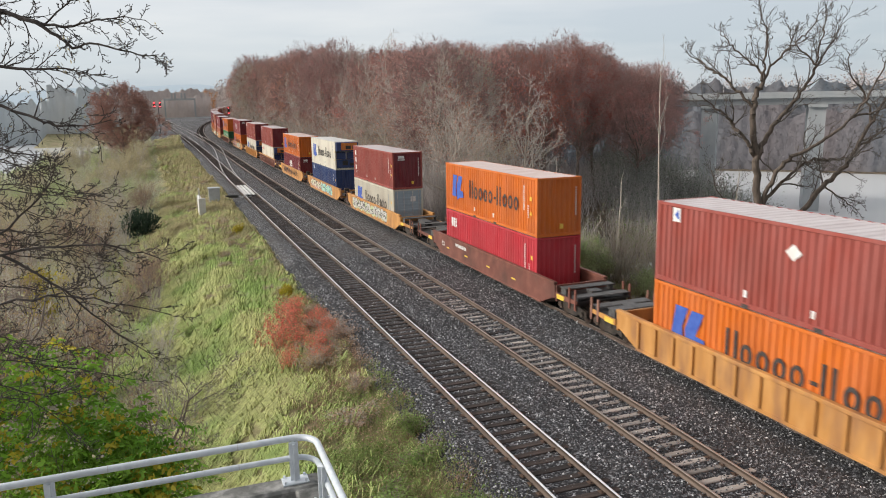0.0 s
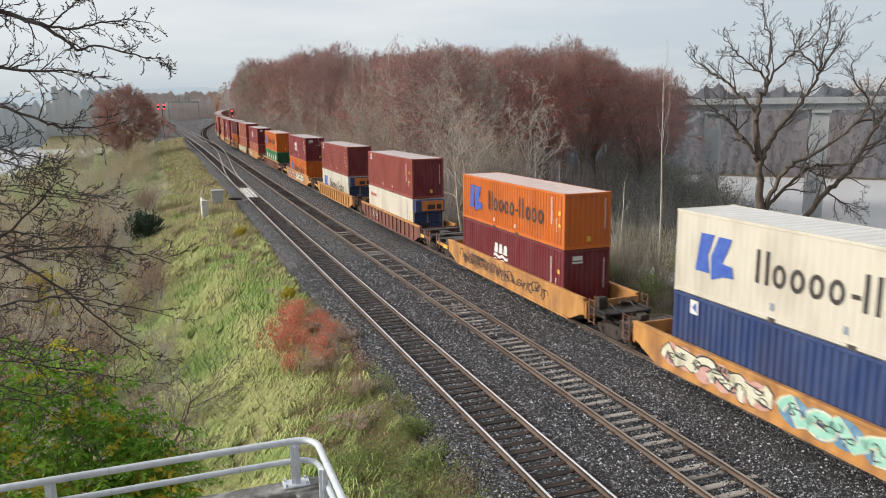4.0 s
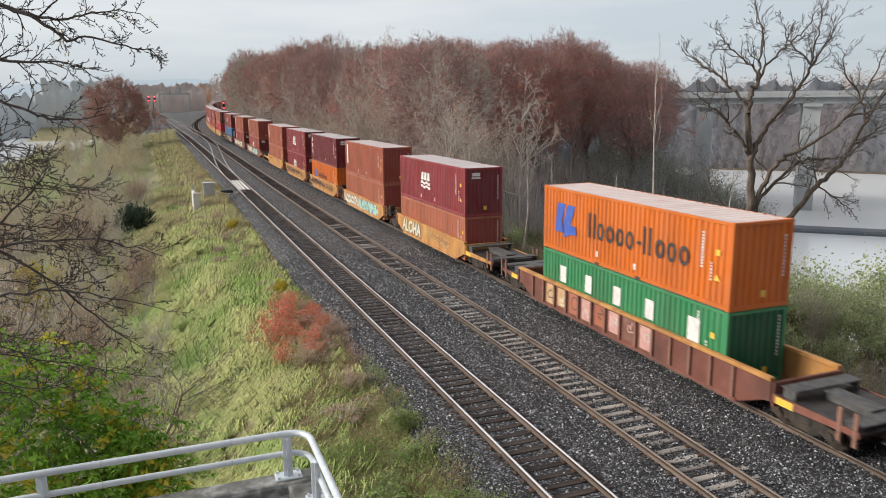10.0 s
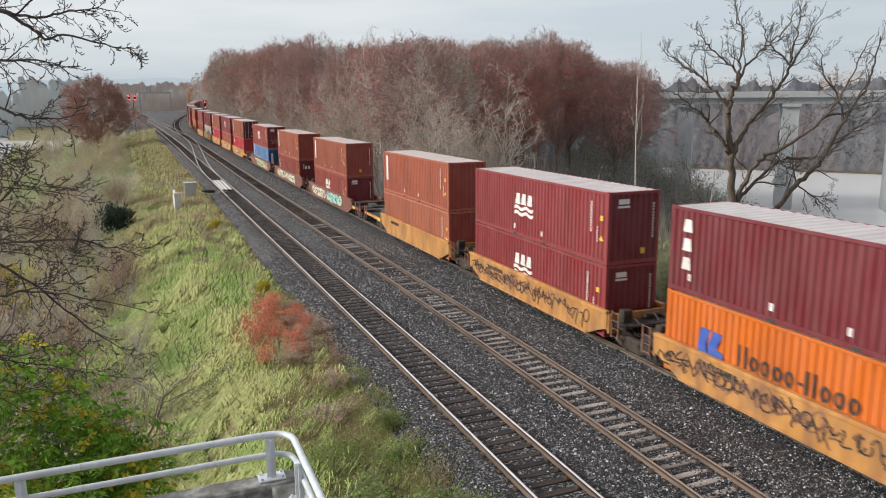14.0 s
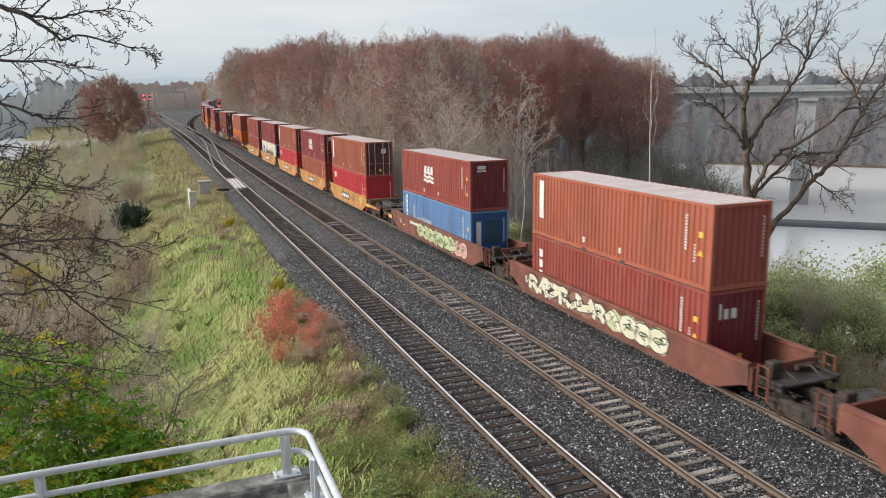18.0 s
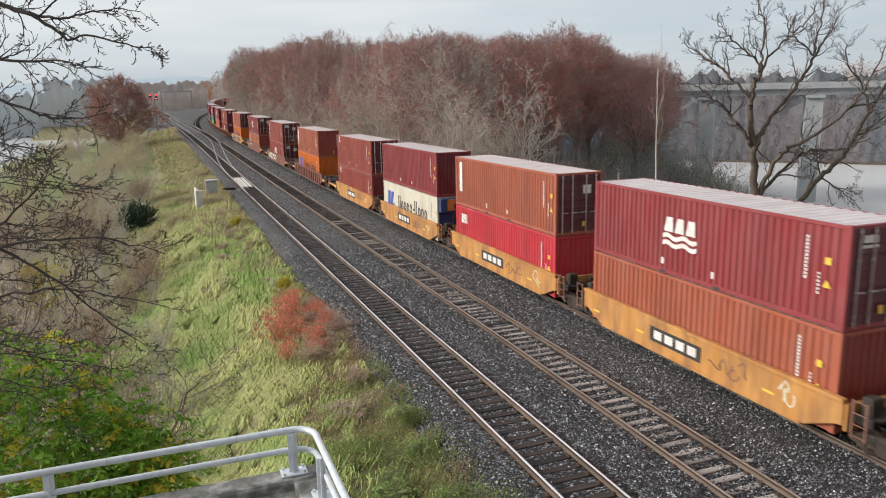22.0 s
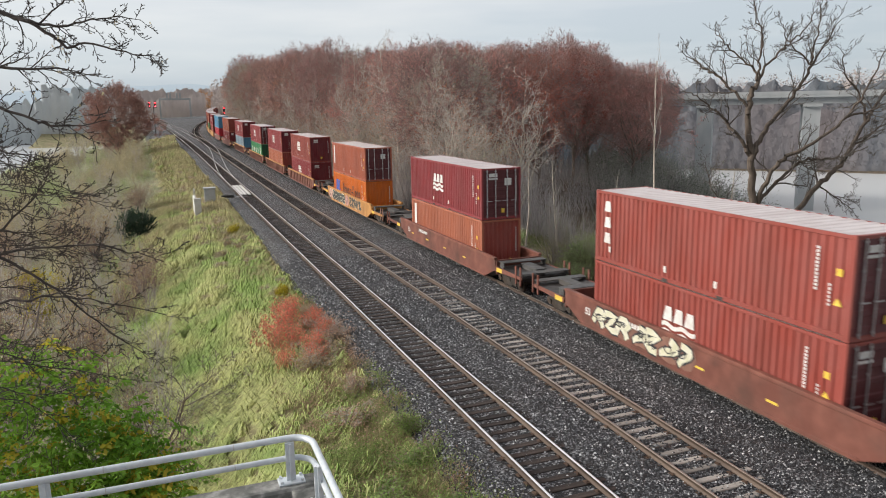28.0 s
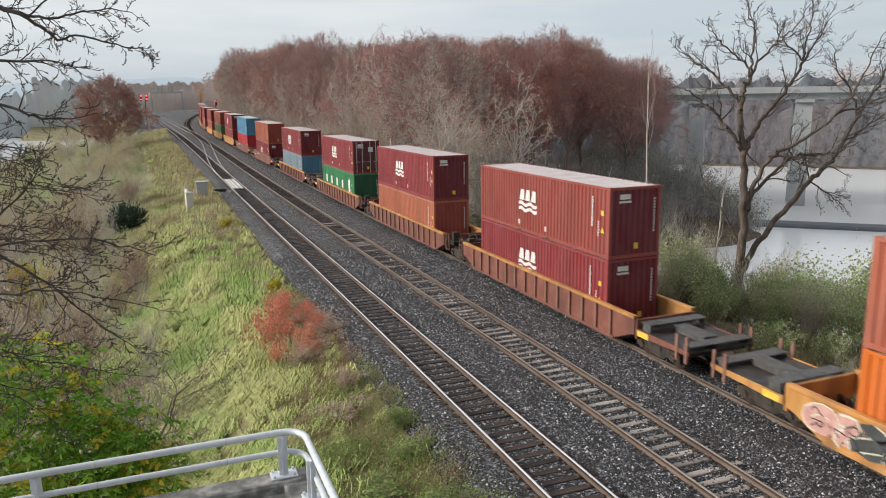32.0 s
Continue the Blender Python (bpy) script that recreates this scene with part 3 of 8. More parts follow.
def stones():
    """Loose ballast stones on the near stretch, as one heap."""
    rng = np.random.default_rng(5)
    n = 190000
    y = 9 + 38 * rng.random(n) ** 1.6
    u = 5.9 + 15.3 * rng.random(n)
    on_tie = (np.abs(u - TRACK_A) < 1.30) | (np.abs(u - TRACK_B) < 1.25)
    ok = ~on_tie | (rng.random(n) < np.where(u > 11, 0.45, 0.22))
    ok &= np.minimum(np.abs(np.abs(u - TRACK_A) - 0.753), np.abs(np.abs(u - TRACK_B) - 0.753)) > 0.11
    y, u = y[ok], u[ok]
    n = len(y)
    x = u + line_x(y)
    z = ballast_z(x, y) + np.where(np.abs(u - TRACK_B) < 1.3, 0.028 * (rng.random(n) < 0.6), 0.0)
    s = rng.uniform(0.018, 0.050, n) * (1 + 0.25 * (y > 28))
    base = np.array([(1, 0, 0), (-0.2, 0.9, 0), (-0.8, -0.6, 0), (0.1, 0.1, 0.95), (0.2, -0.9, 0.15)], float)
    a = rng.uniform(0, 6.28, n)
    v = base[None] * (s[:, None] * rng.uniform(0.7, 1.3, (n, 3)))[:, None, :]
    v = v * rng.uniform(0.75, 1.25, (n, 5, 1))
    c, sn = np.cos(a)[:, None], np.sin(a)[:, None]
    v = np.stack([v[..., 0] * c - v[..., 1] * sn, v[..., 0] * sn + v[..., 1] * c, v[..., 2]], -1)
    v += np.stack([x, y, z - 0.005], -1)[:, None]
    tri = np.array([(0, 1, 3), (1, 2, 3), (2, 4, 3), (4, 0, 3)])
    f = (np.arange(n)[:, None, None] * 5 + tri[None]).reshape(-1, 3)
    tagged(put("ballast_stones", soup("ballast_stones", v.reshape(-1, 3), f, M["stone"])), "loose angular grey ballast stones between railway tracks", "stones", kind="stuff")


stones()


def hills():
    """Low ridges that close the view; they glow faintly to stand for mist."""
    rng = np.random.default_rng(3)
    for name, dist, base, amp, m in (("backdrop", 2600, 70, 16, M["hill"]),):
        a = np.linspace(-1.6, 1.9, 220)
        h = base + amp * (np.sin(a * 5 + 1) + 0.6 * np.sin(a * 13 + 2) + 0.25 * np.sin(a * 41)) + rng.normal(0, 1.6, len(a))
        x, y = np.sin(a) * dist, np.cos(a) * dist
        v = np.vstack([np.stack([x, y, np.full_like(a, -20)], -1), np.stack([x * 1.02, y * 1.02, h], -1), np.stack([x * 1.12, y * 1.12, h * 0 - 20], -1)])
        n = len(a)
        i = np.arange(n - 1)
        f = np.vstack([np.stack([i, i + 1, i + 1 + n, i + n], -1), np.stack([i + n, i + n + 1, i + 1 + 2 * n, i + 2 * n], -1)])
        tagged(put(name, soup(name, v, f, m, True)), "low distant hills, glowing blue-grey to stand for mist", "hills", kind="structure")


hills()


# ---- tracks ----
RAIL = [(-0.07, -0.17), (0.07, -0.17), (0.07, -0.155), (0.012, -0.13), (0.012, -0.045), (0.037, -0.035), (0.037, -0.004), (0.028, 0.0), (-0.028, 0.0), (-0.037, -0.004),
        (-0.037, -0.035), (-0.012, -0.045), (-0.012, -0.13), (-0.07, -0.155)]


def rail_mesh(name, xf, ys, dull):
    ys = np.asarray(ys, float)
    x, z = xf(ys), line_z(ys)
    pr = np.array(RAIL)
    n, k = len(ys), len(pr)
    v = np.stack([x[:, None] + pr[None, :, 0], np.repeat(ys[:, None], k, 1), z[:, None] + pr[None, :, 1]], -1).reshape(-1, 3)
    i = np.arange(n - 1)[:, None] * k
    j = np.arange(k)[None]
    j2 = (j + 1) % k
    f = np.stack([i + j, i + j2, i + k + j2, i + k + j], -1).reshape(-1, 4)
    me = soup(name, v, f[:, ::-1], M["rail"])
    me.materials.append(M["rail_head_dull"] if dull else M["rail_head"])
    idx = np.tile(np.isin(np.arange(k), (6, 7, 8)), n - 1).astype(np.int32)
    me.polygons.foreach_set("material_index", idx)
    return me


def track(name, xf, y0, y1, label, dull, tie_mat, tie_y=(0, 0), far_tie=True):
    """A track: two rails, and its ties; the near ties are pieces of their own."""
    tr = thing(name, label, "railway track", kind="structure")
    ys = np.concatenate([np.arange(y0, min(y1, 60), 3.0), np.arange(max(y0, 60), y1, 5.0), [y1]])
    for sx in (-0.753, 0.753):
        put("rail", rail_mesh("rail", lambda y, s=sx: xf(y) + s, ys, dull), tr)
    rng = random.Random(int(y1) + len(label))
    metie = {}
    for i, ln in enumerate((2.55, 2.62, 2.7)):
        s = Shape().box(-ln / 2, -0.115, -0.17, ln / 2, 0.115, 0.0, bev=0.012)
        for sx in (-0.753, 0.753):
            s.box(sx - 0.17, -0.09, 0.0, sx + 0.17, 0.09, 0.018, slot=1)
            for dx in (-0.11, 0.11):
                s.box(sx + dx - 0.016, -0.05, 0.018, sx + dx + 0.016, -0.02, 0.05, slot=1)
        metie[i] = s
    y, cnt = tie_y[0], 0
    rest = Shape()
    meshes = {}
    while y < y1 - 0.3:
        i, sk = rng.randrange(3), rng.uniform(-2.2, 2.2)
        dx, dz = rng.uniform(-0.06, 0.06), rng.uniform(-0.012, 0.008)
        tm = tie_mat(y, rng)
        if y < tie_y[1]:
            key = (i, tm.name)
            if key not in meshes:
                meshes[key] = metie[i].mesh("tie", [tm, M["plate"]])
            slope = float(line_x(y + 1) - line_x(y))
            put("tie", meshes[key], tr, pose(float(xf(np.array(y))) + dx, y, float(line_z(y)) - 0.175 + dz, 0, 0, sk - math.degrees(slope)))
        elif far_tie:
            x, z = float(xf(np.array(y))) + dx, float(line_z(y)) - 0.175 + dz
            rest.box(x - 1.3, y - 0.115, z - 0.15, x + 1.3, y + 0.115, z)
        y += 0.53 + rng.uniform(-0.03, 0.03)
    if rest.n:
        tagged(part("ties", rest, tie_mat(300, rng), tr), kind="stuff")
    return tr


def x_a(y):
    return TRACK_A - 0.000081 * np.asarray(y, float) ** 2


def x_b(y):
    return TRACK_B + line_x(y) - 0.16 * smooth01(26, 8, y)


def x_c(y):
    return TRACK_C + line_x(y)


def x_cross(y):
    y = np.asarray(y, float)
    t = smooth01(100, 186, y)
    return x_a(y) * (1 - t) + x_b(y) * t


def x_d(y):
    y = np.asarray(y, float)
    return TRACK_B - 0.000081 * y * y - 1.0 * smooth01(200, 330, y)


def dark_tie(y, r):
    return M["tie_dark"]


def mixed_tie(y, r):
    return M["tie_pale"] if (y < 34 and r.random() < 0.80) or (y < 60 and r.random() < 0.25) else M["tie_dark"]


track("railway_track", x_a, -20, 520, "main line track with polished rails on dark timber ties", False, dark_tie, (9, 90))
track("railway_track", x_b, -20, 480, "siding track with rusty rails on weathered grey timber ties", True, mixed_tie, (9, 75))
track("railway_track", x_c, -40, 700, "railway track carrying a container train on dark ties", True, dark_tie, (300, 300))
track("railway_track", x_cross, 100, 188, "crossover track that links two main tracks", False, dark_tie, (101, 101.5))
track("railway_track", x_d, 200, 520, "straight track branching off beyond the turnout", False, dark_tie, (201, 201.5))

# pale panels between the rails at the points
pan = thing("points_cover", "pale worn panels lying between the rails at the points", "panel")
for dx_ in (-0.42, -0.02, 0.42):
    part("panel", Shape().box(float(x_a(91)) + dx_ - 0.14, 85.5, float(line_z(91)) - 0.16, float(x_a(91)) + dx_ + 0.14, 96.5, float(line_z(91)) - 0.02, bev=0.015), M["panel_white"], pan)


# ---- the container train ----
BOX_L, BOX_W = 12.19, 1.219
_box_cache = {}


def corrugated(length, height, pitch=0.28, depth=0.045, flat=0.36):
    """A pressed steel sheet in the plane x = 0, along y, its hollows towards +x."""
    ys, xs = [0.0], [0.0]
    n = max(2, int(length / pitch))
    p = length / n
    for i in range(n):
        b = i * p
        for t, d in ((0.18, 0), (0.32, depth), (0.68, depth), (0.82, 0)):
            ys.append(b + t * p)
            xs.append(d)
    ys.append(length)
    xs.append(0.0)
    k = len(ys)
    v = [(x, y, z) for z in (0.0, height) for x, y in zip(xs, ys)]
    s = Shape()
    s.add(v, [(i + 1, i, i + k, i + k + 1) for i in range(k - 1)])
    return s


def box_meshes(h, depth=0.045):
    """The shared meshes of a steel container of height h, its near lower middle at the origin."""
    if (h, depth) in _box_cache:
        return _box_cache[h, depth]
    L, W = BOX_L, BOX_W
    any_m = M["brown"]
    fr = Shape()
    for x in (-W, W - 0.12):
        for y in (0, L - 0.16):
            fr.box(x, y, 0.0, x + 0.12, y + 0.16, h, bev=0.012)
        fr.box(x, 0.16, 0.02, x + 0.12, L - 0.16, 0.17, bev=0.008)
        fr.box(x + (0 if x < 0 else 0.05), 0.16, h - 0.12, x + (0.07 if x < 0 else 0.12), L - 0.16, h - 0.015, bev=0.008)
        for y in (0, L - 0.178):
            for z in (0, h - 0.118):
                fr.box(x - 0.004 if x < 0 else x - 0.03, y - 0.004, z - 0.003, x + 0.15 if x < 0 else x + 0.124, y + 0.182, z + 0.121, bev=0.01)
    for y in (0.0, L - 0.14):
        fr.box(-W + 0.12, y, 0.0, W - 0.12, y + 0.14, 0.15, bev=0.008)
        fr.box(-W + 0.12, y, h - 0.12, W - 0.12, y + 0.14, h - 0.01, bev=0.008)
    sd = corrugated(L - 0.32, h - 0.29, depth=depth)
    for v in sd.v:
        v += (-W + 0.012, 0.16, 0.17)
    sd.v[0][:, 2] = np.where(sd.v[0][:, 2] < 1, 0.16, h - 0.10)
    sr = Shape()
    vv = sd.v[0].copy()
    vv[:, 0] *= -1
    sr.add(vv, [f[::-1] for f in sd.f])
    ew = corrugated(2 * W - 0.24, h - 0.27, pitch=0.25, depth=0.045)
    v = ew.v[0]
    ew.v[0] = np.stack([v[:, 1] - W + 0.12, v[:, 0] + 0.03, np.where(v[:, 2] < 1, 0.15, h - 0.12)], -1)
    ew.f = [f[::-1] for f in ew.f]
    eb = Shape()
    v = ew.v[0].copy()
    v[:, 1] = L - v[:, 1]
    eb.add(v, [f[::-1] for f in ew.f])
    rf = corrugated(L - 0.2, 2 * W - 0.1, pitch=0.42, depth=0.022)
    v = rf.v[0]
    rf.v[0] = np.stack([np.where(v[:, 2] < 1, -W + 0.05, W - 0.05), v[:, 1] + 0.1, h - 0.012 - v[:, 0]], -1)
    rf.f = [f[::-1] for f in rf.f]
    fl = Shape().box(-W + 0.1, 0.1, 0.06, W - 0.1, L - 0.1, 0.14)
    doors = []
    for x0, x1 in ((-W + 0.125, -0.012), (0.012, W - 0.125)):
        zs, ds = [0.15], [0.02]
        for c in range(5):
            z_ = 0.32 + c * (h - 0.55) / 5
            for o, d_ in ((0.05, 0.02), (0.08, 0.045), (0.36, 0.045), (0.39, 0.02)):
                zs.append(z_ + o * (h - 0.55) / 5 / 0.44 * 0.9)
                ds.append(d_)
        zs.append(h - 0.12)
        ds.append(0.02)
        n_ = len(zs)
        dr = Shape()
        dr.add([(x, y, z) for x in (x0, x1) for y, z in zip(ds, zs)] + [(x, 0.09, z) for x in (x0, x1) for z in (zs[0], zs[-1])],
               [(i, i + n_, i + n_ + 1, i + 1) for i in range(n_ - 1)] + [(2 * n_, 2 * n_ + 1, 2 * n_ + 3, 2 * n_ + 2)])
        doors.append(dr.mesh("door", any_m))
    rods = []
    for x in (-0.88, -0.36, 0.36, 0.88):
        r = Shape().tube((x, -0.02, 0.1), (x, -0.02, h - 0.08), 0.028, n=6)
        for z in (0.18, h * 0.36, h * 0.66, h - 0.2):
            r.box(x - 0.045, -0.035, z, x + 0.045, 0.01, z + 0.05)
        r.box(x - 0.03, -0.05, h * 0.36, x + 0.30 * (1 if x < 0 else -1), -0.03, h * 0.36 + 0.03)
        rods.append(r.mesh("lock_rod", M["rod"]))
    out = {"frame": fr.mesh("frame", any_m), "side_left": sd.mesh("side_panel", any_m), "side_right": sr.mesh("side_panel", any_m), "end_near": ew.mesh("end_panel", any_m),
           "end_far": eb.mesh("end_panel", any_m), "roof": rf.mesh("roof", any_m), "floor": fl.mesh("floor_panel", M["grime"]), "doors": doors, "rods": rods}
    _box_cache[h, depth] = out
    return out


def decal(name, quads, material, parent, x=-1.2235, label="", end=False):
    """Flat paint on the side (y, z corners) or on the near end (x, z corners), a hair proud of the steel."""
    s = Shape()
    for q in quads:
        k = len(q)
        if end:
            s.add([(a, -0.006, b) for a, b in q], [tuple(range(k))])
        else:
            s.add([(x, a, b) for a, b in q], [tuple(range(k))])
    # a thin skin, two millimetres deep
    n = s.n
    v = np.vstack(s.v)
    back = v + ((0, 0.004, 0) if end else (0.004, 0, 0))
    s.v = [v, back]
    f = list(s.f)
    for fc in f:
        for i in range(len(fc)):
            a, b = fc[i], fc[(i + 1) % len(fc)]
            s.f.append((a, a + n, b + n, b))
    s.mi = [0] * len(s.f)
    ob = part(name, s, material, parent, label)
    return tagged(ob, kind="stuff") if len(quads) > 1 else ob


def rect(y0, z0, y1, z1):
    return [(y0, z0), (y0, z1), (y1, z1), (y1, z0)]


def slab_letters(y0, z0, word, step, xh, w, up=0.45):
    """Plain rings and bars standing for a line of lettering that runs from far to near: T two tall bars, t one, n a ring."""
    q = []
    y = y0
    an = np.linspace(0, 2 * math.pi, 15)
    for ch in word:
        wide = step * 0.78
        if ch == "-":
            q.append(rect(y - step * 0.50, z0 + xh * 0.42, y - step * 0.08, z0 + xh * 0.60))
            y -= step * 0.62
        elif ch == "T":
            q += [rect(y - w, z0, y, z0 + xh * (1 + up)), rect(y - wide, z0, y - wide + w, z0 + xh * (1 + up))]
            y -= step
        elif ch == "t":
            q.append(rect(y - w, z0, y, z0 + xh * (1 + up)))
            y -= step * 0.55
        else:
            q += ribbon([(y - wide / 2 + (wide - w) / 2 * math.cos(k), z0 + xh / 2 + (xh - w) / 2 * math.sin(k)) for k in an], w)
            y -= step
    return q


def ship_logo(box, h, dark="mark_black", blue="mark_blue", y=11.15, s=1.12):
    z = h * 0.53
    a = [[(y, z - 0.55 * s), (y - 0.20 * s, z + 0.62 * s), (y - 0.78 * s, z + 0.62 * s), (y - 0.52 * s, z - 0.02 * s), (y - 0.62 * s, z - 0.55 * s)],
         [(y - 0.72 * s, z - 0.72 * s), (y - 0.66 * s, z - 0.05 * s), (y - 0.95 * s, z + 0.60 * s), (y - 1.50 * s, z + 0.60 * s), (y - 1.16 * s, z - 0.16 * s), (y - 1.55 * s, z - 0.20 * s), (y - 1.62 * s, z - 0.52 * s), (y - 1.20 * s, z - 0.55 * s)]]
    decal("emblem", a, M[blue], box, label="blue slanted emblem")
    decal("lettering", slab_letters(y - 2.45 * s, z - 0.42 * s, "Tnnnn-ttnnn", 0.60 * s, 0.64 * s, 0.125 * s), M[dark], box, label="dark painted lettering")


def small_ship_logo(box, h):
    ship_logo(box, h, y=10.6, s=0.74)


def wave_logo(box, h, y=6.8, s=1.0, z=None):
    z = h * 0.54 if z is None else z
    q = []
    for k in range(3):
        a = y + 0.85 * s - 0.58 * s * k
        q.append([(a, z), (a - 0.14 * s, z + 0.52 * s), (a - 0.46 * s, z + 0.52 * s), (a - 0.50 * s, z)])
    for k, zz in enumerate((z - 0.10 * s, z - 0.36 * s)):
        ys = np.linspace(y + 0.9 * s, y - 0.9 * s, 11)
        top = zz + 0.06 * s * np.sin(np.linspace(0, 4 * np.pi, 11))
        for i in range(10):
            q.append([(ys[i], top[i] - 0.16 * s), (ys[i], top[i]), (ys[i + 1], top[i + 1]), (ys[i + 1], top[i + 1] - 0.16 * s)])
    decal("emblem", q, M["mark_white"], box, label="white lettering block over wavy bars")


def stacked_logo(box, h, y=11.35):
    q = []
    for z in (h * 0.72, h * 0.50, h * 0.28):
        a = y + 0.22
        q.append([(a, z), (a - 0.08, z + 0.42), (a - 0.38, z + 0.42), (a - 0.44, z)])
    q.append(rect(y - 0.26, h * 0.16, y - 0.12, h * 0.24))
    decal("emblem", q, M["mark_white"], box, label="white blocks painted one above another")


def stripe_logo(box, h):
    decal("sign_panel", [rect(11.15, h * 0.30, 11.55, h * 0.90)], M["mark_white"], box, label="upright white panel")


def small_logo(box, h, y=11.2):
    decal("emblem", [rect(y - 0.3, h * 0.78, y + 0.1, h * 0.95)], M["mark_white"], box)
    decal("emblem", [[(y - 0.24, h * 0.80), (y, h * 0.86), (y - 0.2, h * 0.93)]], M["mark_blue"], box, x=-1.2265)


def red_logo(box, h):
    y, z = 11.3, h * 0.66
    decal("emblem", [rect(y - 0.30, z, y, z + 0.55), rect(y - 0.62, z, y - 0.38, z + 0.55), rect(y - 0.84, z, y - 0.72, z + 0.55)], M["mark_white"], box, label="three white blocks")


def wide_letters(box, h):
    z = 1.28
    q = [rect(y - 0.50, z, y, z + 0.75) for y in (10.6, 8.5, 6.4, 4.3)]
    q.append(rect(1.3, h * 0.15 + 0.3, 1.9, h * 0.78))
    decal("lettering", q, M["mark_white"], box, label="four wide white blocks")


def faded_logo(box, h):
    """White sign, and grey patches where old marks were painted out."""
    decal("sign_panel", [rect(11.15, h * 0.36 + i * 0.34, 11.45, h * 0.36 + i * 0.34 + 0.27) for i in range(5)], M["mark_white"], box, label="upright row of white marks")
    decal("paint_patch", [rect(9.55, 0.9, 9.95, 2.1), rect(8.3, 0.9, 9.3, 1.35), rect(6.3, 0.9, 8.2, 1.45)], M["patch_grey"], box, label="dull grey overpainted patch")
    decal("paint_patch", [rect(-0.25, 1.05, 0.65, 2.35)], M["deep_teal"], box, label="dark repainted square", end=True)
    decal("sign_panel", [rect(-0.85, 0.5, -0.55, 2.3)], M["mark_white"], box, end=True)


def diamond_logo(box, h):
    y, z = 5.9, h * 0.72
    decal("emblem", [[(y + 0.3, z), (y, z + 0.25), (y - 0.3, z), (y, z - 0.25)]], M["mark_white"], box)
    small_logo(box, h)


def tex_logo(box, h):
    decal("emblem", [rect(11.2, h * 0.32 + i * 0.5, 11.5, h * 0.32 + i * 0.5 + 0.36) for i in range(3)], M["mark_white"], box)
    decal("lettering", [rect(-0.75, h * 0.66, -0.66, h * 0.85), rect(-0.55, h * 0.66, -0.36, h * 0.78), rect(-0.25, h * 0.66, -0.02, h * 0.78)], M["mark_white"], box, end=True)


def red_letters(box, h):
    decal("lettering", slab_letters(11.5, h * 0.70, "nnnnn", 0.36, 0.30, 0.075), M["mark_red"], box, label="small red lettering")


LOGOS = {"ship": ship_logo, "small_ship": small_ship_logo, "wave": wave_logo, "stack": stacked_logo, "stripe": stripe_logo, "small": small_logo, "cai": red_logo, "wide": wide_letters,
         "diamond": diamond_logo, "faded": faded_logo, "tex": tex_logo, "seaco": red_letters}


def codes(box, h, rng, dark):
    """The small stencilled codes and stickers near the near end."""
    m = M["patch_grey"] if dark else M["mark_white"]
    y = 1.25 + rng.uniform(-0.2, 0.2)
    decal("stencil", [rect(y - 0.07, h * 0.42 + i * 0.105, y + 0.02, h * 0.42 + i * 0.105 + 0.075) for i in range(12)], m, box)
    decal("stencil", [rect(y - 0.52, h * 0.30 + i * 0.11, y - 0.45, h * 0.30 + i * 0.11 + 0.07) for i in range(6)], m, box)
    tri = h * rng.uniform(0.30, 0.42)
    decal("sticker", [rect(y - 0.85, h * 0.60, y - 0.66, h * 0.60 + 0.20), [(y - 0.62, tri), (y - 0.765, tri + 0.22), (y - 0.91, tri)]], M["mark_yellow"], box)
    if rng.random() < 0.75:
        ex = rng.uniform(-0.1, 0.5)
        decal("sticker", [rect(ex, h * 0.13, ex + 0.20, h * 0.13 + 0.24)], M["mark_yellow"], box, end=True)
    decal("sticker", [rect(5.0, h * 0.12, 5.14, h * 0.2), rect(7.6, h * 0.12, 7.74, h * 0.2)], m, box)
    # flat black patches stand for the shade inside the lifting notches
    decal("lifting_notch", [rect(4.7, 0.012, 5.0, 0.13), rect(7.5, 0.012, 7.8, 0.13)], M["mark_black"], box, x=-1.2265)
    decal("stencil", [rect(0.88, h * 0.35 + i * 0.12, 0.95, h * 0.35 + i * 0.12 + 0.08) for i in range(12)], m, box, end=True)


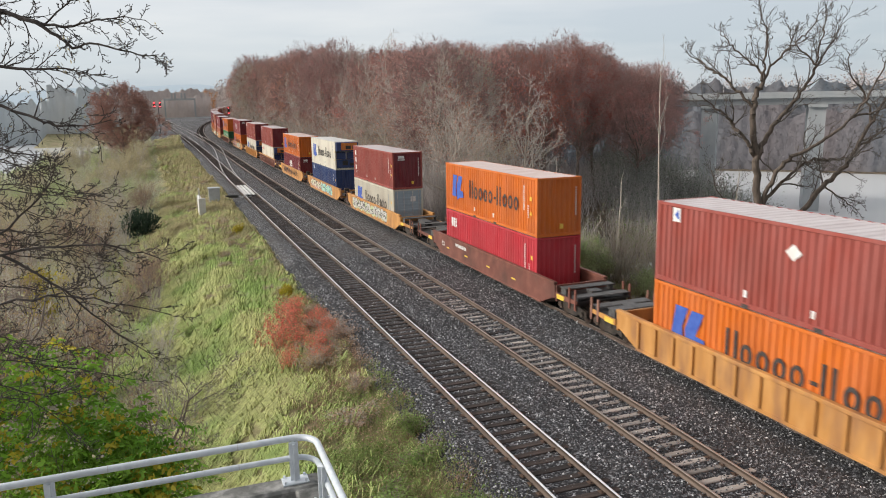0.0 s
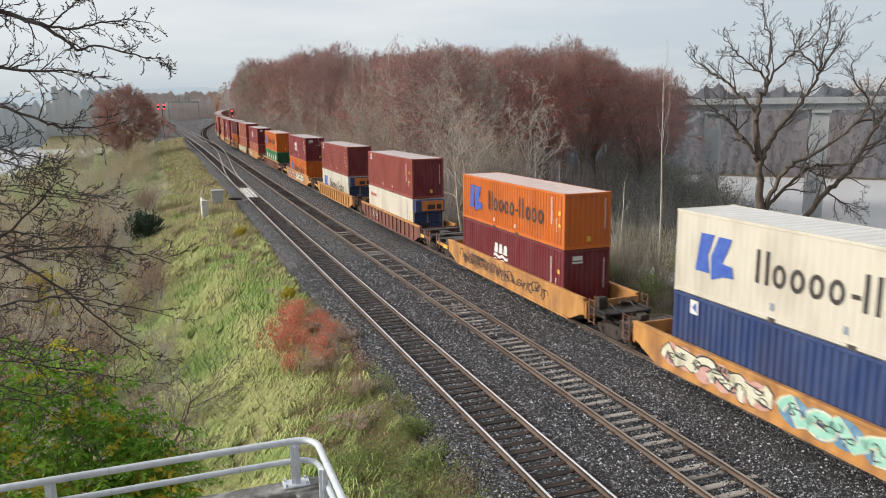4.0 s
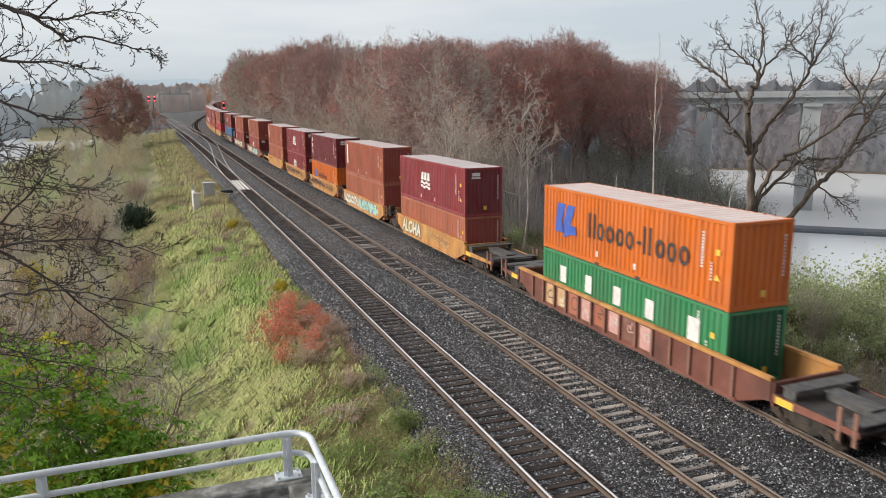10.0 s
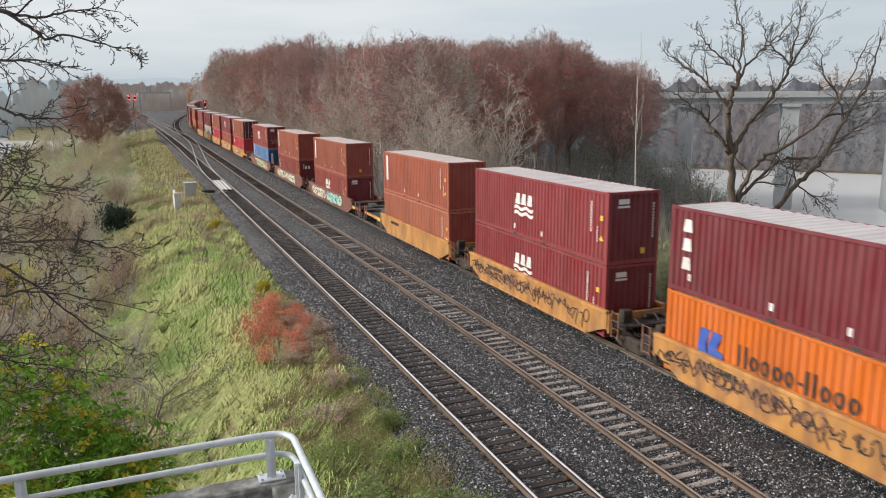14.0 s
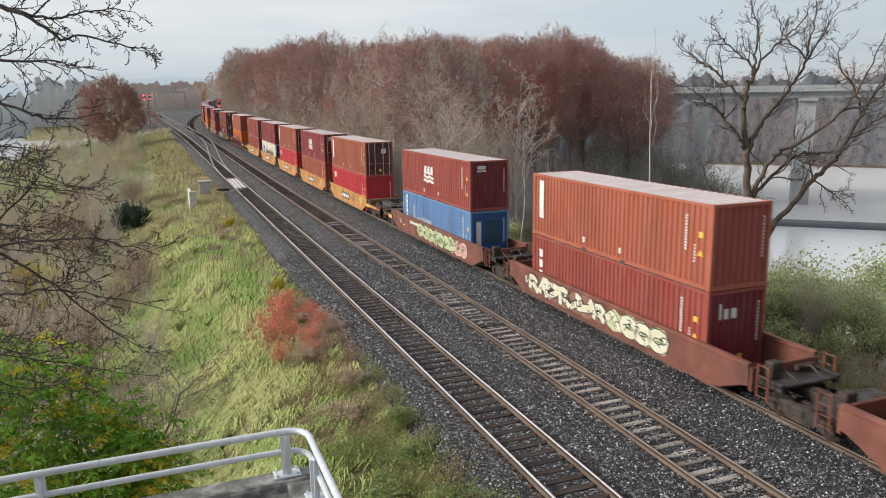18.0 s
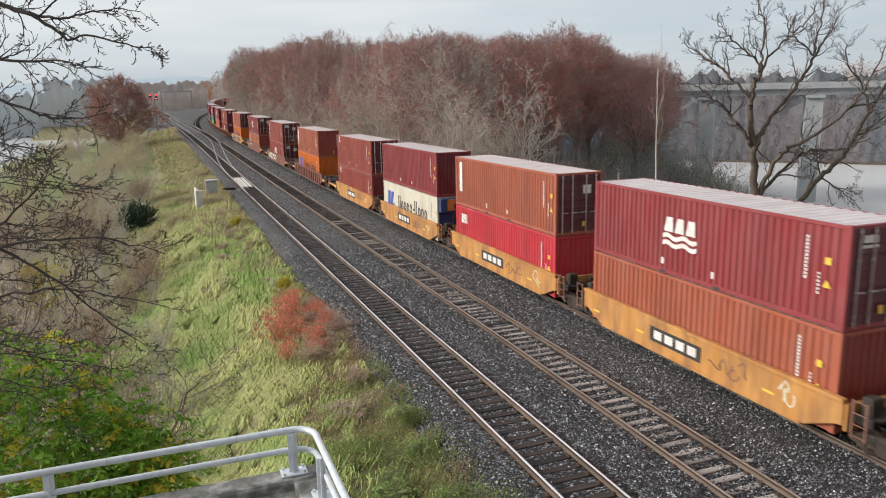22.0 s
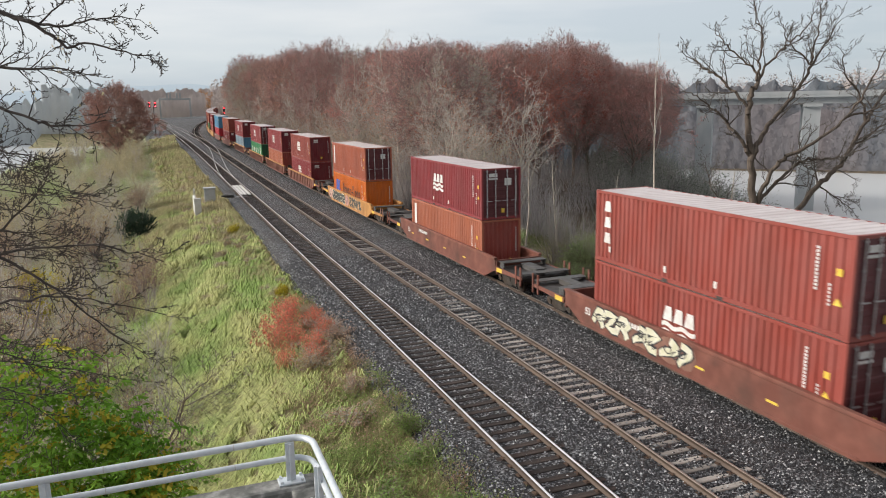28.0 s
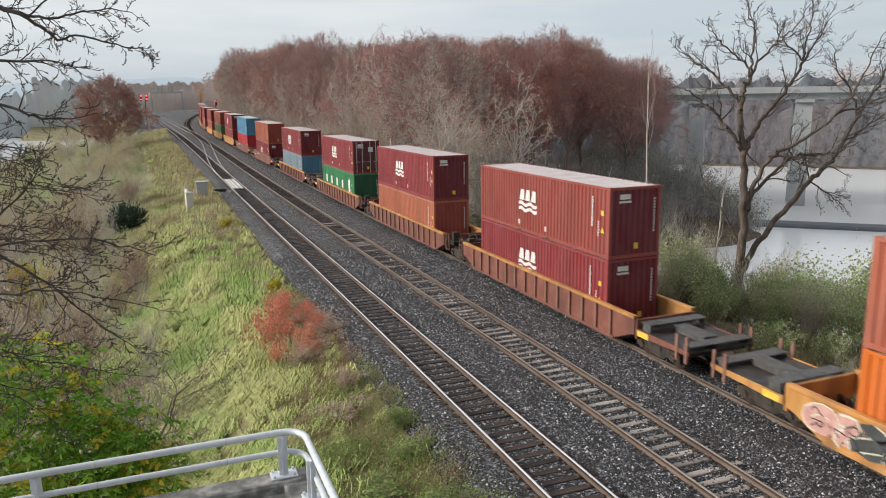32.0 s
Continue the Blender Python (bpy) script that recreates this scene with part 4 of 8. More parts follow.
def container(colour, logo, h, end, label, group, rng, end_colour=None):
    k = box_meshes(h, 0.010 if end == "genset" else 0.045)
    box = thing("container", label, "shipping container", group)
    # near end in a darker tone: its shade is put into the paint
    m, me = M[colour], M["shaded_door_red" if end == "door" and colour != "cream" else end_colour or colour]
    for nm, key in (("frame", "frame"), ("side_panel", "side_left"), ("side_panel", "side_right"), ("end_panel", "end_far")):
        put(nm, k[key], box, material=m)
    put("roof", k["roof"], box, material=M[colour + "_roof"], label="roof paled by dust and by painted sky sheen")
    put("floor_panel", k["floor"], box)
    if end == "wall":
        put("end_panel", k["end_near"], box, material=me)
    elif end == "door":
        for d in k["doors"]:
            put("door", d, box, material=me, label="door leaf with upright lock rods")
        for r in k["rods"]:
            put("lock_rod", r, box, label="galvanised lock rod")
        decal("sticker", [rect(0.2, h * 0.66, 0.62, h * 0.80)], M["mark_white"], box, end=True)
    else:  # a cooled box: flat end with its machinery
        W = BOX_W
        part("end_panel", Shape().box(-W + 0.12, 0.3, 0.15, W - 0.12, 0.36, h - 0.12), M["white"], box)
        part("machinery_panel", Shape().box(-W + 0.18, 0.06, 0.2, W - 0.18, 0.3, h * 0.36, bev=0.02).box(-W + 0.18, 0.10, h * 0.38, -0.1, 0.3, h * 0.62, bev=0.02).box(0.1, 0.10, h * 0.38, W - 0.18, 0.3, h * 0.62, bev=0.02),
             M["navy"] if end == "genset" else M["white"], box)
        part("fan_opening", Shape().box(-0.45, 0.045, 0.45, 0.1, 0.09, 0.95).box(0.3, 0.045, 0.4, 0.9, 0.09, 0.7), M["black_steel"], box, "dark opening")
        gen = part("generator_unit", Shape().box(-W + 0.1, -0.42, h * 0.66, W - 0.1, 0.28, h - 0.06, bev=0.05), M["navy"], box, "clip-on generator with orange casing")
        g2 = Shape().box(-W + 0.55, -0.46, h * 0.70, W - 0.2, -0.40, h - 0.12, bev=0.02)
        part("casing", g2, M["genset"], gen, "orange louvred casing")
        part("grille", Shape().box(-0.2, -0.475, h * 0.74, 0.35, -0.45, h * 0.86).box(0.5, -0.475, h * 0.74, 0.85, -0.45, h * 0.86), M["black_steel"], gen)
    if logo:
        LOGOS[logo](box, h)
        if logo in ("wave", "stack") and end != "genset":
            decal("emblem", [rect(-0.75, h * 0.83, -0.25, h * 0.90), rect(-0.78, h * 0.78, -0.22, h * 0.81)], M["mark_white"], box, end=True)
    codes(box, h, rng, colour in ("cream", "white"))
    return box


def ribbon(pts, w):
    """Four-cornered pieces along a bent line, for a sprayed stroke of width w."""
    p = np.array(pts, float)
    t = np.gradient(p, axis=0)
    t /= np.linalg.norm(t, axis=1)[:, None] + 1e-9
    n = np.stack([-t[:, 1], t[:, 0]], -1) * w / 2
    a, b = p + n, p - n
    return [[tuple(a[i]), tuple(a[i + 1]), tuple(b[i + 1]), tuple(b[i])] for i in range(len(p) - 1)]


def swirl(rng, y, z, w, h, upright=False):
    """One fat rounded sprayed shape: a ring, a hook, a double bend or a leaning bar."""
    kind = rng.choice((2, 3, 4)) if upright else rng.randrange(5)
    lean = rng.uniform(-0.2, 0.35)
    if kind == 0:
        an = np.linspace(0, 2 * math.pi, 11)
        p = [(math.cos(a) * 0.36, math.sin(a) * 0.36) for a in an]
    elif kind == 1:
        an = np.linspace(0.6, 2 * math.pi - 0.7, 9)
        p = [(math.cos(a) * 0.38, math.sin(a) * 0.38) for a in an]
    elif kind == 2:
        p = [(0.32 * math.sin(q * 5.2) * (1 if q < 0.5 else 1.1), 0.42 - 0.84 * q) for q in np.linspace(0, 1, 9)]
    elif kind == 3:
        p = [(-0.28, -0.42), (-0.26, 0.0), (-0.22, 0.40), (0.02, 0.42), (0.24, 0.26), (0.10, 0.02), (-0.12, -0.02), (0.14, -0.16), (0.34, -0.44)]
    else:
        p = [(-0.34, 0.36), (-0.05, 0.40), (0.30, 0.34), (0.04, 0.05), (-0.26, -0.30), (0.04, -0.42), (0.36, -0.36)]
    turn = rng.uniform(-0.25, 0.25) if upright else rng.choice((-1, 1)) * rng.uniform(0.7, 2.2)
    c, s = math.cos(turn), math.sin(turn)
    p = [(a * c - b * s, a * s + b * c) for a, b in p]
    return [(y - (a + lean * b) * w, z + b * h) for a, b in p]


def graffiti(car, side_x, y0, count, w, colours, rng, z=0.90, h=0.98, upright=False):
    """A sprayed piece: a soft patch, dark-rimmed rounded shapes on it, small splashes."""
    back, rim, face, dark = [], [], [], []
    for i in range(count):
        y = y0 - i * w * 0.92 + rng.uniform(-0.15, 0.15) * w
        hh = h * rng.uniform(0.82, 1.0)
        zz = z + rng.uniform(-0.04, 0.04)
        an = np.linspace(0, 2 * math.pi, 13)[:-1]
        back.append([(y + math.cos(q) * w * rng.uniform(0.55, 0.72), min(z + 0.50, max(z - 0.50, zz + math.sin(q) * hh * rng.uniform(0.46, 0.60)))) for q in an][::-1])
        p = swirl(rng, y, zz, w * 1.25, hh * 0.86, upright)
        rim += ribbon(p, w * 0.40)
        face += ribbon(p, w * rng.uniform(0.24, 0.33))
        for _ in range(2):
            q = swirl(rng, y + rng.uniform(-0.4, 0.4) * w, zz + rng.uniform(-0.2, 0.2), w * 0.5, hh * 0.4)
            dark += ribbon(q, w * 0.045)
    third = colours[2] if len(colours) > 2 else "spray_black"
    for k, (q, c) in enumerate(((back, colours[1]), (rim, third), (face, colours[0]), (dark, "spray_black"))):
        tagged(decal("graffiti", q, M[c], car, x=side_x + 0.016 - 0.0045 * k, label="sprayed graffiti"), kind="stuff")


def scribble(car, side_x, y0, y1, rng, colour):
    """Thin sprayed tags in a row along the side sill."""
    y, q = y0, []
    while y > y1:
        w = rng.uniform(0.35, 0.8)
        q += ribbon(swirl(rng, y, 0.9 + rng.uniform(-0.15, 0.2), w, rng.uniform(0.4, 0.8)), 0.055)
        y -= w * rng.uniform(0.40, 0.75)
    tagged(decal("graffiti", q, M[colour], car, x=side_x + 0.010, label="thin sprayed tags"), kind="stuff")


def lettering(text, size, material, parent, m, label, fat=0.02, shear=0.0):
    """Painted words in the built-in font, as a thin mesh."""
    cu = bpy.data.curves.new("words", "FONT")
    cu.body, cu.size, cu.extrude, cu.offset = text, size, 0.003, fat * size
    cu.shear = shear
    tmp = bpy.data.objects.new("words", cu)
    scene.collection.objects.link(tmp)
    me = bpy.data.meshes.new_from_object(tmp.evaluated_get(bpy.context.evaluated_depsgraph_get()))
    bpy.data.objects.remove(tmp)
    bpy.data.curves.remove(cu)
    me.materials.clear()
    me.materials.append(material)
    return put("lettering", me, parent, m, label)


SIDE_X = 1.42
_truck = {}


def truck(car, y):
    if not _truck:
        s = Shape()
        for x in (-1.0, 1.0):
            pr = [(-1.25, 0.36), (-0.9, 0.30), (-0.55, 0.36), (-0.35, 0.22), (0.35, 0.22), (0.55, 0.36), (0.9, 0.30), (1.25, 0.36), (1.2, 0.60), (0.45, 0.74), (-0.45, 0.74), (-1.2, 0.60)]
            v = [(x + d, a, b) for d in (-0.07, 0.07) for a, b in pr]
            n = len(pr)
            s.add(v, [tuple(range(n - 1, -1, -1)), tuple(range(n, 2 * n))] + [(i, (i + 1) % n, (i + 1) % n + n, i + n) for i in range(n)])
            for a in (-0.89, 0.89):
                s.tube((x - 0.02, a, 0.42), (x + (0.13 if x > 0 else -0.13), a, 0.42), 0.13, n=10)
            for k in (-0.18, 0, 0.18):
                s.tube((x, k, 0.26), (x, k, 0.6), 0.07, n=8)
        s.box(-1.1, -0.22, 0.42, 1.1, 0.22, 0.66, bev=0.03)
        for a in (-0.89, 0.89):
            s.tube((-0.9, a, 0.42), (0.9, a, 0.42), 0.08, n=8)
        _truck["frame"] = s.mesh("truck", M["grime"])
        w = Shape()
        for r, x0, x1 in ((0.42, -0.065, 0.05), (0.45, 0.05, 0.08)):
            w.tube((x0, 0, 0), (x1, 0, 0), r, n=20)
        w.tube((-0.09, 0, 0), (-0.065, 0, 0), 0.3, n=16)
        _truck["wheel"] = w.mesh("wheel", M["wheel"])
    t = put("truck", _truck["frame"], car, pose(0, y, 0), label="grimy two-axle truck with steel wheels")
    for a in (-0.89, 0.89):
        put("wheel", _truck["wheel"], t, pose(-0.753, a, 0.42))
        put("wheel", _truck["wheel"], t, pose(0.753, a, 0.42, 0, 0, 180))
    return t


def side_mesh(y0, y1, which, mirror=False):
    """A well car's side girder in its three members: web, top chord, bottom sill; the ends are cut up over the trucks."""
    s = Shape()
    X, t, top, bot, up = SIDE_X, 0.05, 1.50, 0.27, 0.78
    if which == "web":
        pr = [(y0, up), (y0 + 0.25, up - 0.04), (y0 + 1.35, bot), (y1 - 1.35, bot), (y1 - 0.25, up - 0.04), (y1, up), (y1, top), (y0, top)]
        n = len(pr)
        v = [(-X + d, a, b) for d in (0.03, 0.03 + t) for a, b in pr]
        s.add(v, [tuple(range(n)), tuple(range(2 * n - 1, n - 1, -1))] + [(i, i + n, (i + 1) % n + n, (i + 1) % n) for i in range(n)])
    elif which == "chord":
        s.box(-X - 0.02, y0, top - 0.10, -X + 0.17, y1, top + 0.03, bev=0.015)
    else:
        s.box(-X, y0 + 1.35, bot - 0.03, -X + 0.22, y1 - 1.35, bot + 0.09, bev=0.012)
    if mirror:
        s.v = [v * (-1, 1, 1) for v in s.v]
        s.f = [f[::-1] for f in s.f]
    return s


RIB = {}


def well_car(paint_name, ribbed, near, far, w, trucks, rng, label, posts=True):
    """One unit: near and far are the lengths from the load to the coupling, w the well beyond the load at each end."""
    two = paint_name == "two_tone"
    P_, chord, deck = M["brown_car" if two else paint_name], M["yellow_car" if two else paint_name], M["deck_grey"]
    car = thing("well_car", label, "freight car", "well cars of the train")
    y0, y1 = -w, BOX_L + w
    for mir in (False, True):
        web = part("side_girder", side_mesh(y0, y1, "web", mir), chord if mir else P_, car)
        part("top_chord", side_mesh(y0, y1, "chord", mir), chord, web)
        part("bottom_sill", side_mesh(y0, y1, "sill", mir), P_, web)
    if ribbed:
        if "m" not in RIB:
            RIB["m"] = Shape().box(-0.055, -0.06, 0, 0.03, 0.06, 1.02, bev=0.012).mesh("rib", M["brown_car"])
        n = max(8, int((y1 - y0 - 3.0) / 1.0))
        for i in range(n + 1):
            put("rib", RIB["m"], car, pose(-SIDE_X, y0 + 1.5 + (y1 - y0 - 3.0) * i / n, 0.37), material=M["pink_car"] if two else P_)
    fl = Shape().box(-SIDE_X + 0.2, y0 + 1.2, 0.23, SIDE_X - 0.2, y1 - 1.2, 0.305)
    for i in range(6):
        yy = y0 + 1.4 + (y1 - y0 - 2.9) * i / 5
        fl.box(-SIDE_X + 0.12, yy, 0.2, SIDE_X - 0.12, yy + 0.22, 0.318)
    part("floor_plate", fl, M["grime"], car)
    for sgn, base, ext in ((-1, y0, near), (1, y1, far)):
        reach = ext - w
        bulk = Shape().box(-SIDE_X + 0.08, min(base, base + sgn * 0.10), 0.62, SIDE_X - 0.08, max(base, base + sgn * 0.10), 1.40, bev=0.015)
        part("bulkhead", bulk, P_, car)
        a, b = base + sgn * 0.10, base + sgn * max(0.5, reach - 0.55)
        lo, hi = min(a, b), max(a, b)
        if reach > 2:
            # a full-width dark deck with side aprons, and grating walkways over it
            part("end_platform", Shape().box(-1.36, lo, 0.98, 1.36, hi, 1.05, bev=0.012).box(-1.3, lo + 0.2, 0.80, 1.3, lo + 0.4, 0.98).box(-1.3, hi - 0.4, 0.80, 1.3, hi - 0.2, 0.98), deck, car, "dark oily steel end platform")
            for x in (-1.41, 1.365):
                ap = Shape()
                near_z, far_z = (0.82, 0.92) if sgn > 0 else (0.92, 0.82)
                ap.add([(x + d, yy, zz) for d in (0, 0.045) for yy, zz in ((lo, near_z), (hi, far_z), (hi, 1.08), (lo, 1.08))],
                       [(0, 1, 2, 3), (7, 6, 5, 4), (0, 4, 5, 1), (1, 5, 6, 2), (2, 6, 7, 3), (3, 7, 4, 0)])
                part("apron", ap, P_, car)
            y_ = base + sgn * 0.55
            decal("reflector", [rect(y_ - 0.32, 0.82, y_ + 0.32, 1.04)], M["mark_yellow"], car, x=-1.418, label="yellow reflecting plate")
            w1, w2, w3 = base + sgn * 0.30, base + sgn * 0.85, b - sgn * 0.55
            for nm_, (p0, q0, p1, q1, zz) in (("walkway", (-1.30, w1, 1.30, w2, 1.34)), ("walkway", (-0.30, w2, 0.30, w3, 1.26)), ("walkway", (-1.34, w3, 1.34, b, 1.20))):
                g_ = Shape().box(p0, min(q0, q1), zz, p1, max(q0, q1), zz + 0.04, bev=0.01)
                for xx in (p0 + 0.04, p1 - 0.10):
                    g_.box(xx, min(q0, q1) + 0.06, 1.04, xx + 0.06, max(q0, q1) - 0.06, zz + 0.01)
                part(nm_, g_, M["grating"], car, "grey steel grating walkway")
            for x in (-1.44, 1.38):
                for yy in (b - sgn * 0.12, b - sgn * 0.62):
                    part("handhold", Shape().box(x, yy - 0.06, 0.62, x + 0.06, yy + 0.06, 1.58, bev=0.012), M["pink_car"] if paint_name != "brown_car" else P_, car)
        else:
            dk = Shape().box(-1.15, lo, 1.02, 1.15, hi, 1.10, bev=0.012)
            for x in (-1.15, 1.02):
                dk.box(x, lo, 0.90, x + 0.13, hi, 1.16, bev=0.012)
            part("end_platform", dk, deck, car, "worn grey steel end platform")
            for x in (-0.5, 0.45):
                part("brake_pipe", Shape().sweep([(x, a, 1.2), (x * 1.1, (a + b) / 2, 1.38), (x, b, 1.16)], 0.035, n=6), M["grime"], car)
        c0, c1 = base, base + sgn * (reach - 0.02)
        cp = Shape().box(-0.22, min(c0, c1), 0.62, 0.22, max(c0, c1), 0.92, bev=0.02)
        cp.box(-0.14, min(c1, c1 - sgn * 0.4), 0.66, 0.14, max(c1, c1 - sgn * 0.4), 0.98, bev=0.02)
        part("coupler", cp, M["grime"], car)
        if posts and reach <= 2:
            e = base + sgn * min(0.35, reach * 0.2)
            for x in (-1.34, 1.34):
                hr = Shape()
                for d in (0, sgn * 0.42):
                    hr.box(x - 0.025, e + d - 0.025, 0.55, x + 0.025, e + d + 0.025, 1.62)
                for z in (0.62, 0.94, 1.26, 1.58):
                    hr.tube((x, e, z), (x, e + sgn * 0.42, z), 0.014, n=5)
                part("ladder", hr, P_ if paint_name == "brown_car" else M["pink_car"], car)
            part("valve_box", Shape().box(-0.95, base + sgn * 0.35 - 0.16, 1.1, -0.55, base + sgn * 0.35 + 0.16, 1.62, bev=0.03), M["grime"], car)
            part("air_tank", Shape().tube((0.2, base + sgn * 0.3, 1.25), (0.9, base + sgn * 0.3, 1.25), 0.10, n=10), M["grime"], car)
    for y in trucks:
        truck(car, y)
    return car


# ---- what the train carries, from its head ----
# upper box (colour, mark, height, end), lower box, car paint, ribbed sides, sprayed marks
T, D, R = "wall", "door", "genset"
H1, H2 = 2.896, 2.591
LOADS = [
    (("rust_red", "diamond", H1, T), ("orange", "ship", H1, T), "yellow_car", 1, ""),
    (("orange", "ship", H1, T), ("red", "cai", H1, T), "brown_car", 0, "tags"),
    (("rust_red", "stack", H1, T), ("cream", "ship", H1, D), "yellow_car", 0, "silver"),
    (("cream", "ship", H1, R), ("navy", "small", H1, T), "yellow_car", 0, "mint"),
    (("orange", "ship", H2, T), ("dark_maroon", "wave", H1, T), "yellow_car", 0, "black"),
    (("rust_red", "small", H1, T), ("cream", "seaco", H1, R), "two_tone", 1, ""),
    (("rust_red", "small", H1, T), ("cream", "ship", H1, R), "yellow_car", 1, ""),
    (("maroon", "wave", H1, T), ("orange", "ship", H1, T), "yellow_car", 0, "pink"),
    (("orange", "ship", H1, T), ("green", "wide", H2, T), "two_tone", 1, ""),
    (("maroon", "wave", H1, T), ("salmon", "", H2, T), "yellow_car", 0, "ALOHA"),
    (("brown", "stripe", H1, T), ("salmon", "", H1, T), "yellow_car", 0, "mint"),
    (("dark_maroon", "stack", H1, T), ("orange", "small_ship", H1, T), "yellow_car", 0, "black"),
    (("maroon", "wave", H1, T), ("maroon", "wave", H1, T), "yellow_car", 0, "black"),
    (("brown", "stripe", H1, T), ("salmon", "", H1, T), "yellow_car", 0, ""),
    (("brown", "stripe", H1, T), ("rust_red", "wave", H1, T), "brown_car", 0, "mint"),
    (("brown", "stripe", H1, T), ("rust_red", "tex", H1, T), "brown_car", 0, "cream"),
    (("rust_red", "wave", H1, T), ("blue", "faded", H1, T), "brown_car", 0, "bubble"),
    (("brown", "stripe", H1, D), ("red", "cai", H1, T), "yellow_car", 0, "box"),
    (("maroon", "wave", H1, D), ("brown", "", H1, T), "yellow_car", 0, "box"),
    (("brown", "stripe", H1, D), ("red", "cai", H1, T), "yellow_car", 0, "box"),
    (("maroon", "", H1, T), ("cream", "ship", H1, R), "yellow_car", 0, "box"),
    (("rust_red", "small", H1, D), ("rust_red", "small", H1, T), "yellow_car", 0, "box"),
    (("brown", "stripe", H1, T), ("orange", "ship", H1, T), "brown_car", 1, ""),
    (("rust_red", "stack", H1, D), ("rust_red", "wave", H1, D), "brown_car", 0, "cream"),
    (("maroon", "wave", H1, D), ("salmon", "stripe", H1, T), "brown_car", 0, "tags"),
    (("brown", "stripe", H1, D), ("orange", "ship", H1, T), "yellow_car", 0, "bold"),
    (("rust_red", "wave", H1, T), ("maroon", "wave", H1, T), "two_tone", 1, ""),
    (("maroon", "wave", H1, T), ("salmon", "", H1, T), "two_tone", 1, ""),
    (("maroon", "wave", H1, D), ("green", "wide", H1, T), "two_tone", 1, ""),
    (("maroon", "wave", H1, T), ("grey_blue", "", H1, T), "two_tone", 1, ""),
    (("brown", "", H1, T), ("maroon", "wave", H1, T), "brown_car", 0, ""),
    (("teal_blue", "", H1, T), ("red", "", H1, T), "brown_car", 0, ""),
    (("maroon", "wave", H1, T), ("rust_red", "", H1, T), "yellow_car", 0, ""),
    (("brown", "", H1, T), ("far_green", "", H1, T), "yellow_car", 0, ""),
    (("rust_red", "", H1, T), ("brown", "", H1, T), "yellow_car", 0, ""),
    (("maroon", "", H1, T), ("salmon", "", H1, T), "brown_car", 0, ""),
    (("brown", "", H1, T), ("maroon", "", H1, T), "yellow_car", 0, ""),
    (("rust_red", "", H1, T), ("orange", "", H1, T), "yellow_car", 0, ""),
    (("maroon", "", H1, T), ("brown", "", H1, T), "brown_car", 0, ""),
]
# most near ends are darker than their sides: shade put into the colour
END_COLOUR = {"green": "shaded_green", "cream": "pale_blue", "blue": "deep_blue", "salmon": "rust_red", "grey_blue": "teal_blue", "maroon": "dark_maroon", "rust_red": "dark_maroon", "brown": "rust_red"}
# where each load's near end stands at the start, metres along the line
START = [9.90, 31.35, 55.10, 74.98, 95.04, 117.05, 136.99, 159.00, 182.57, 204.35, 221.05, 237.02, 252.89, 268.85, 291.56, 311.24, 330.95, 353.00, 368.50, 383.95, 399.46,
         415.12, 436.59, 460.00, 483.79, 508.30, 531.95, 551.42, 571.17, 594.22, 617.69, 640.0, 660.0, 680.0, 700.0, 722.0, 742.0, 762.0, 784.0]
NAMES = {"rust_red": "brick red", "dark_maroon": "dark maroon", "grey_blue": "grey-blue", "teal_blue": "blue", "deep_blue": "blue", "far_green": "green", "navy": "navy blue", "blue": "pale blue"}
MARKS = {"ship": "with blue emblem", "small_ship": "with small blue emblem", "wave": "with white wavy emblem", "stack": "with stacked white marks", "stripe": "with upright white panel",
         "small": "with small white emblem", "cai": "with white block marks", "wide": "with big white letters", "diamond": "with small diamond mark", "faded": "with overpainted grey patches", "tex": "with small white marks",
         "seaco": "with small red lettering", "": "with plain sides"}
CARS = {"two_tone": "brown and yellow", "yellow_car": "faded yellow", "brown_car": "weathered brown"}
FLOOR = 0.325
moving = []


def travelled(t):
    s = t / 10
    return 100 * (1.647393 * s + 0.0196767 * s ** 2 - 0.0239943 * s ** 3 + 0.00310245 * s ** 4 + 0.00019017 * s ** 5)


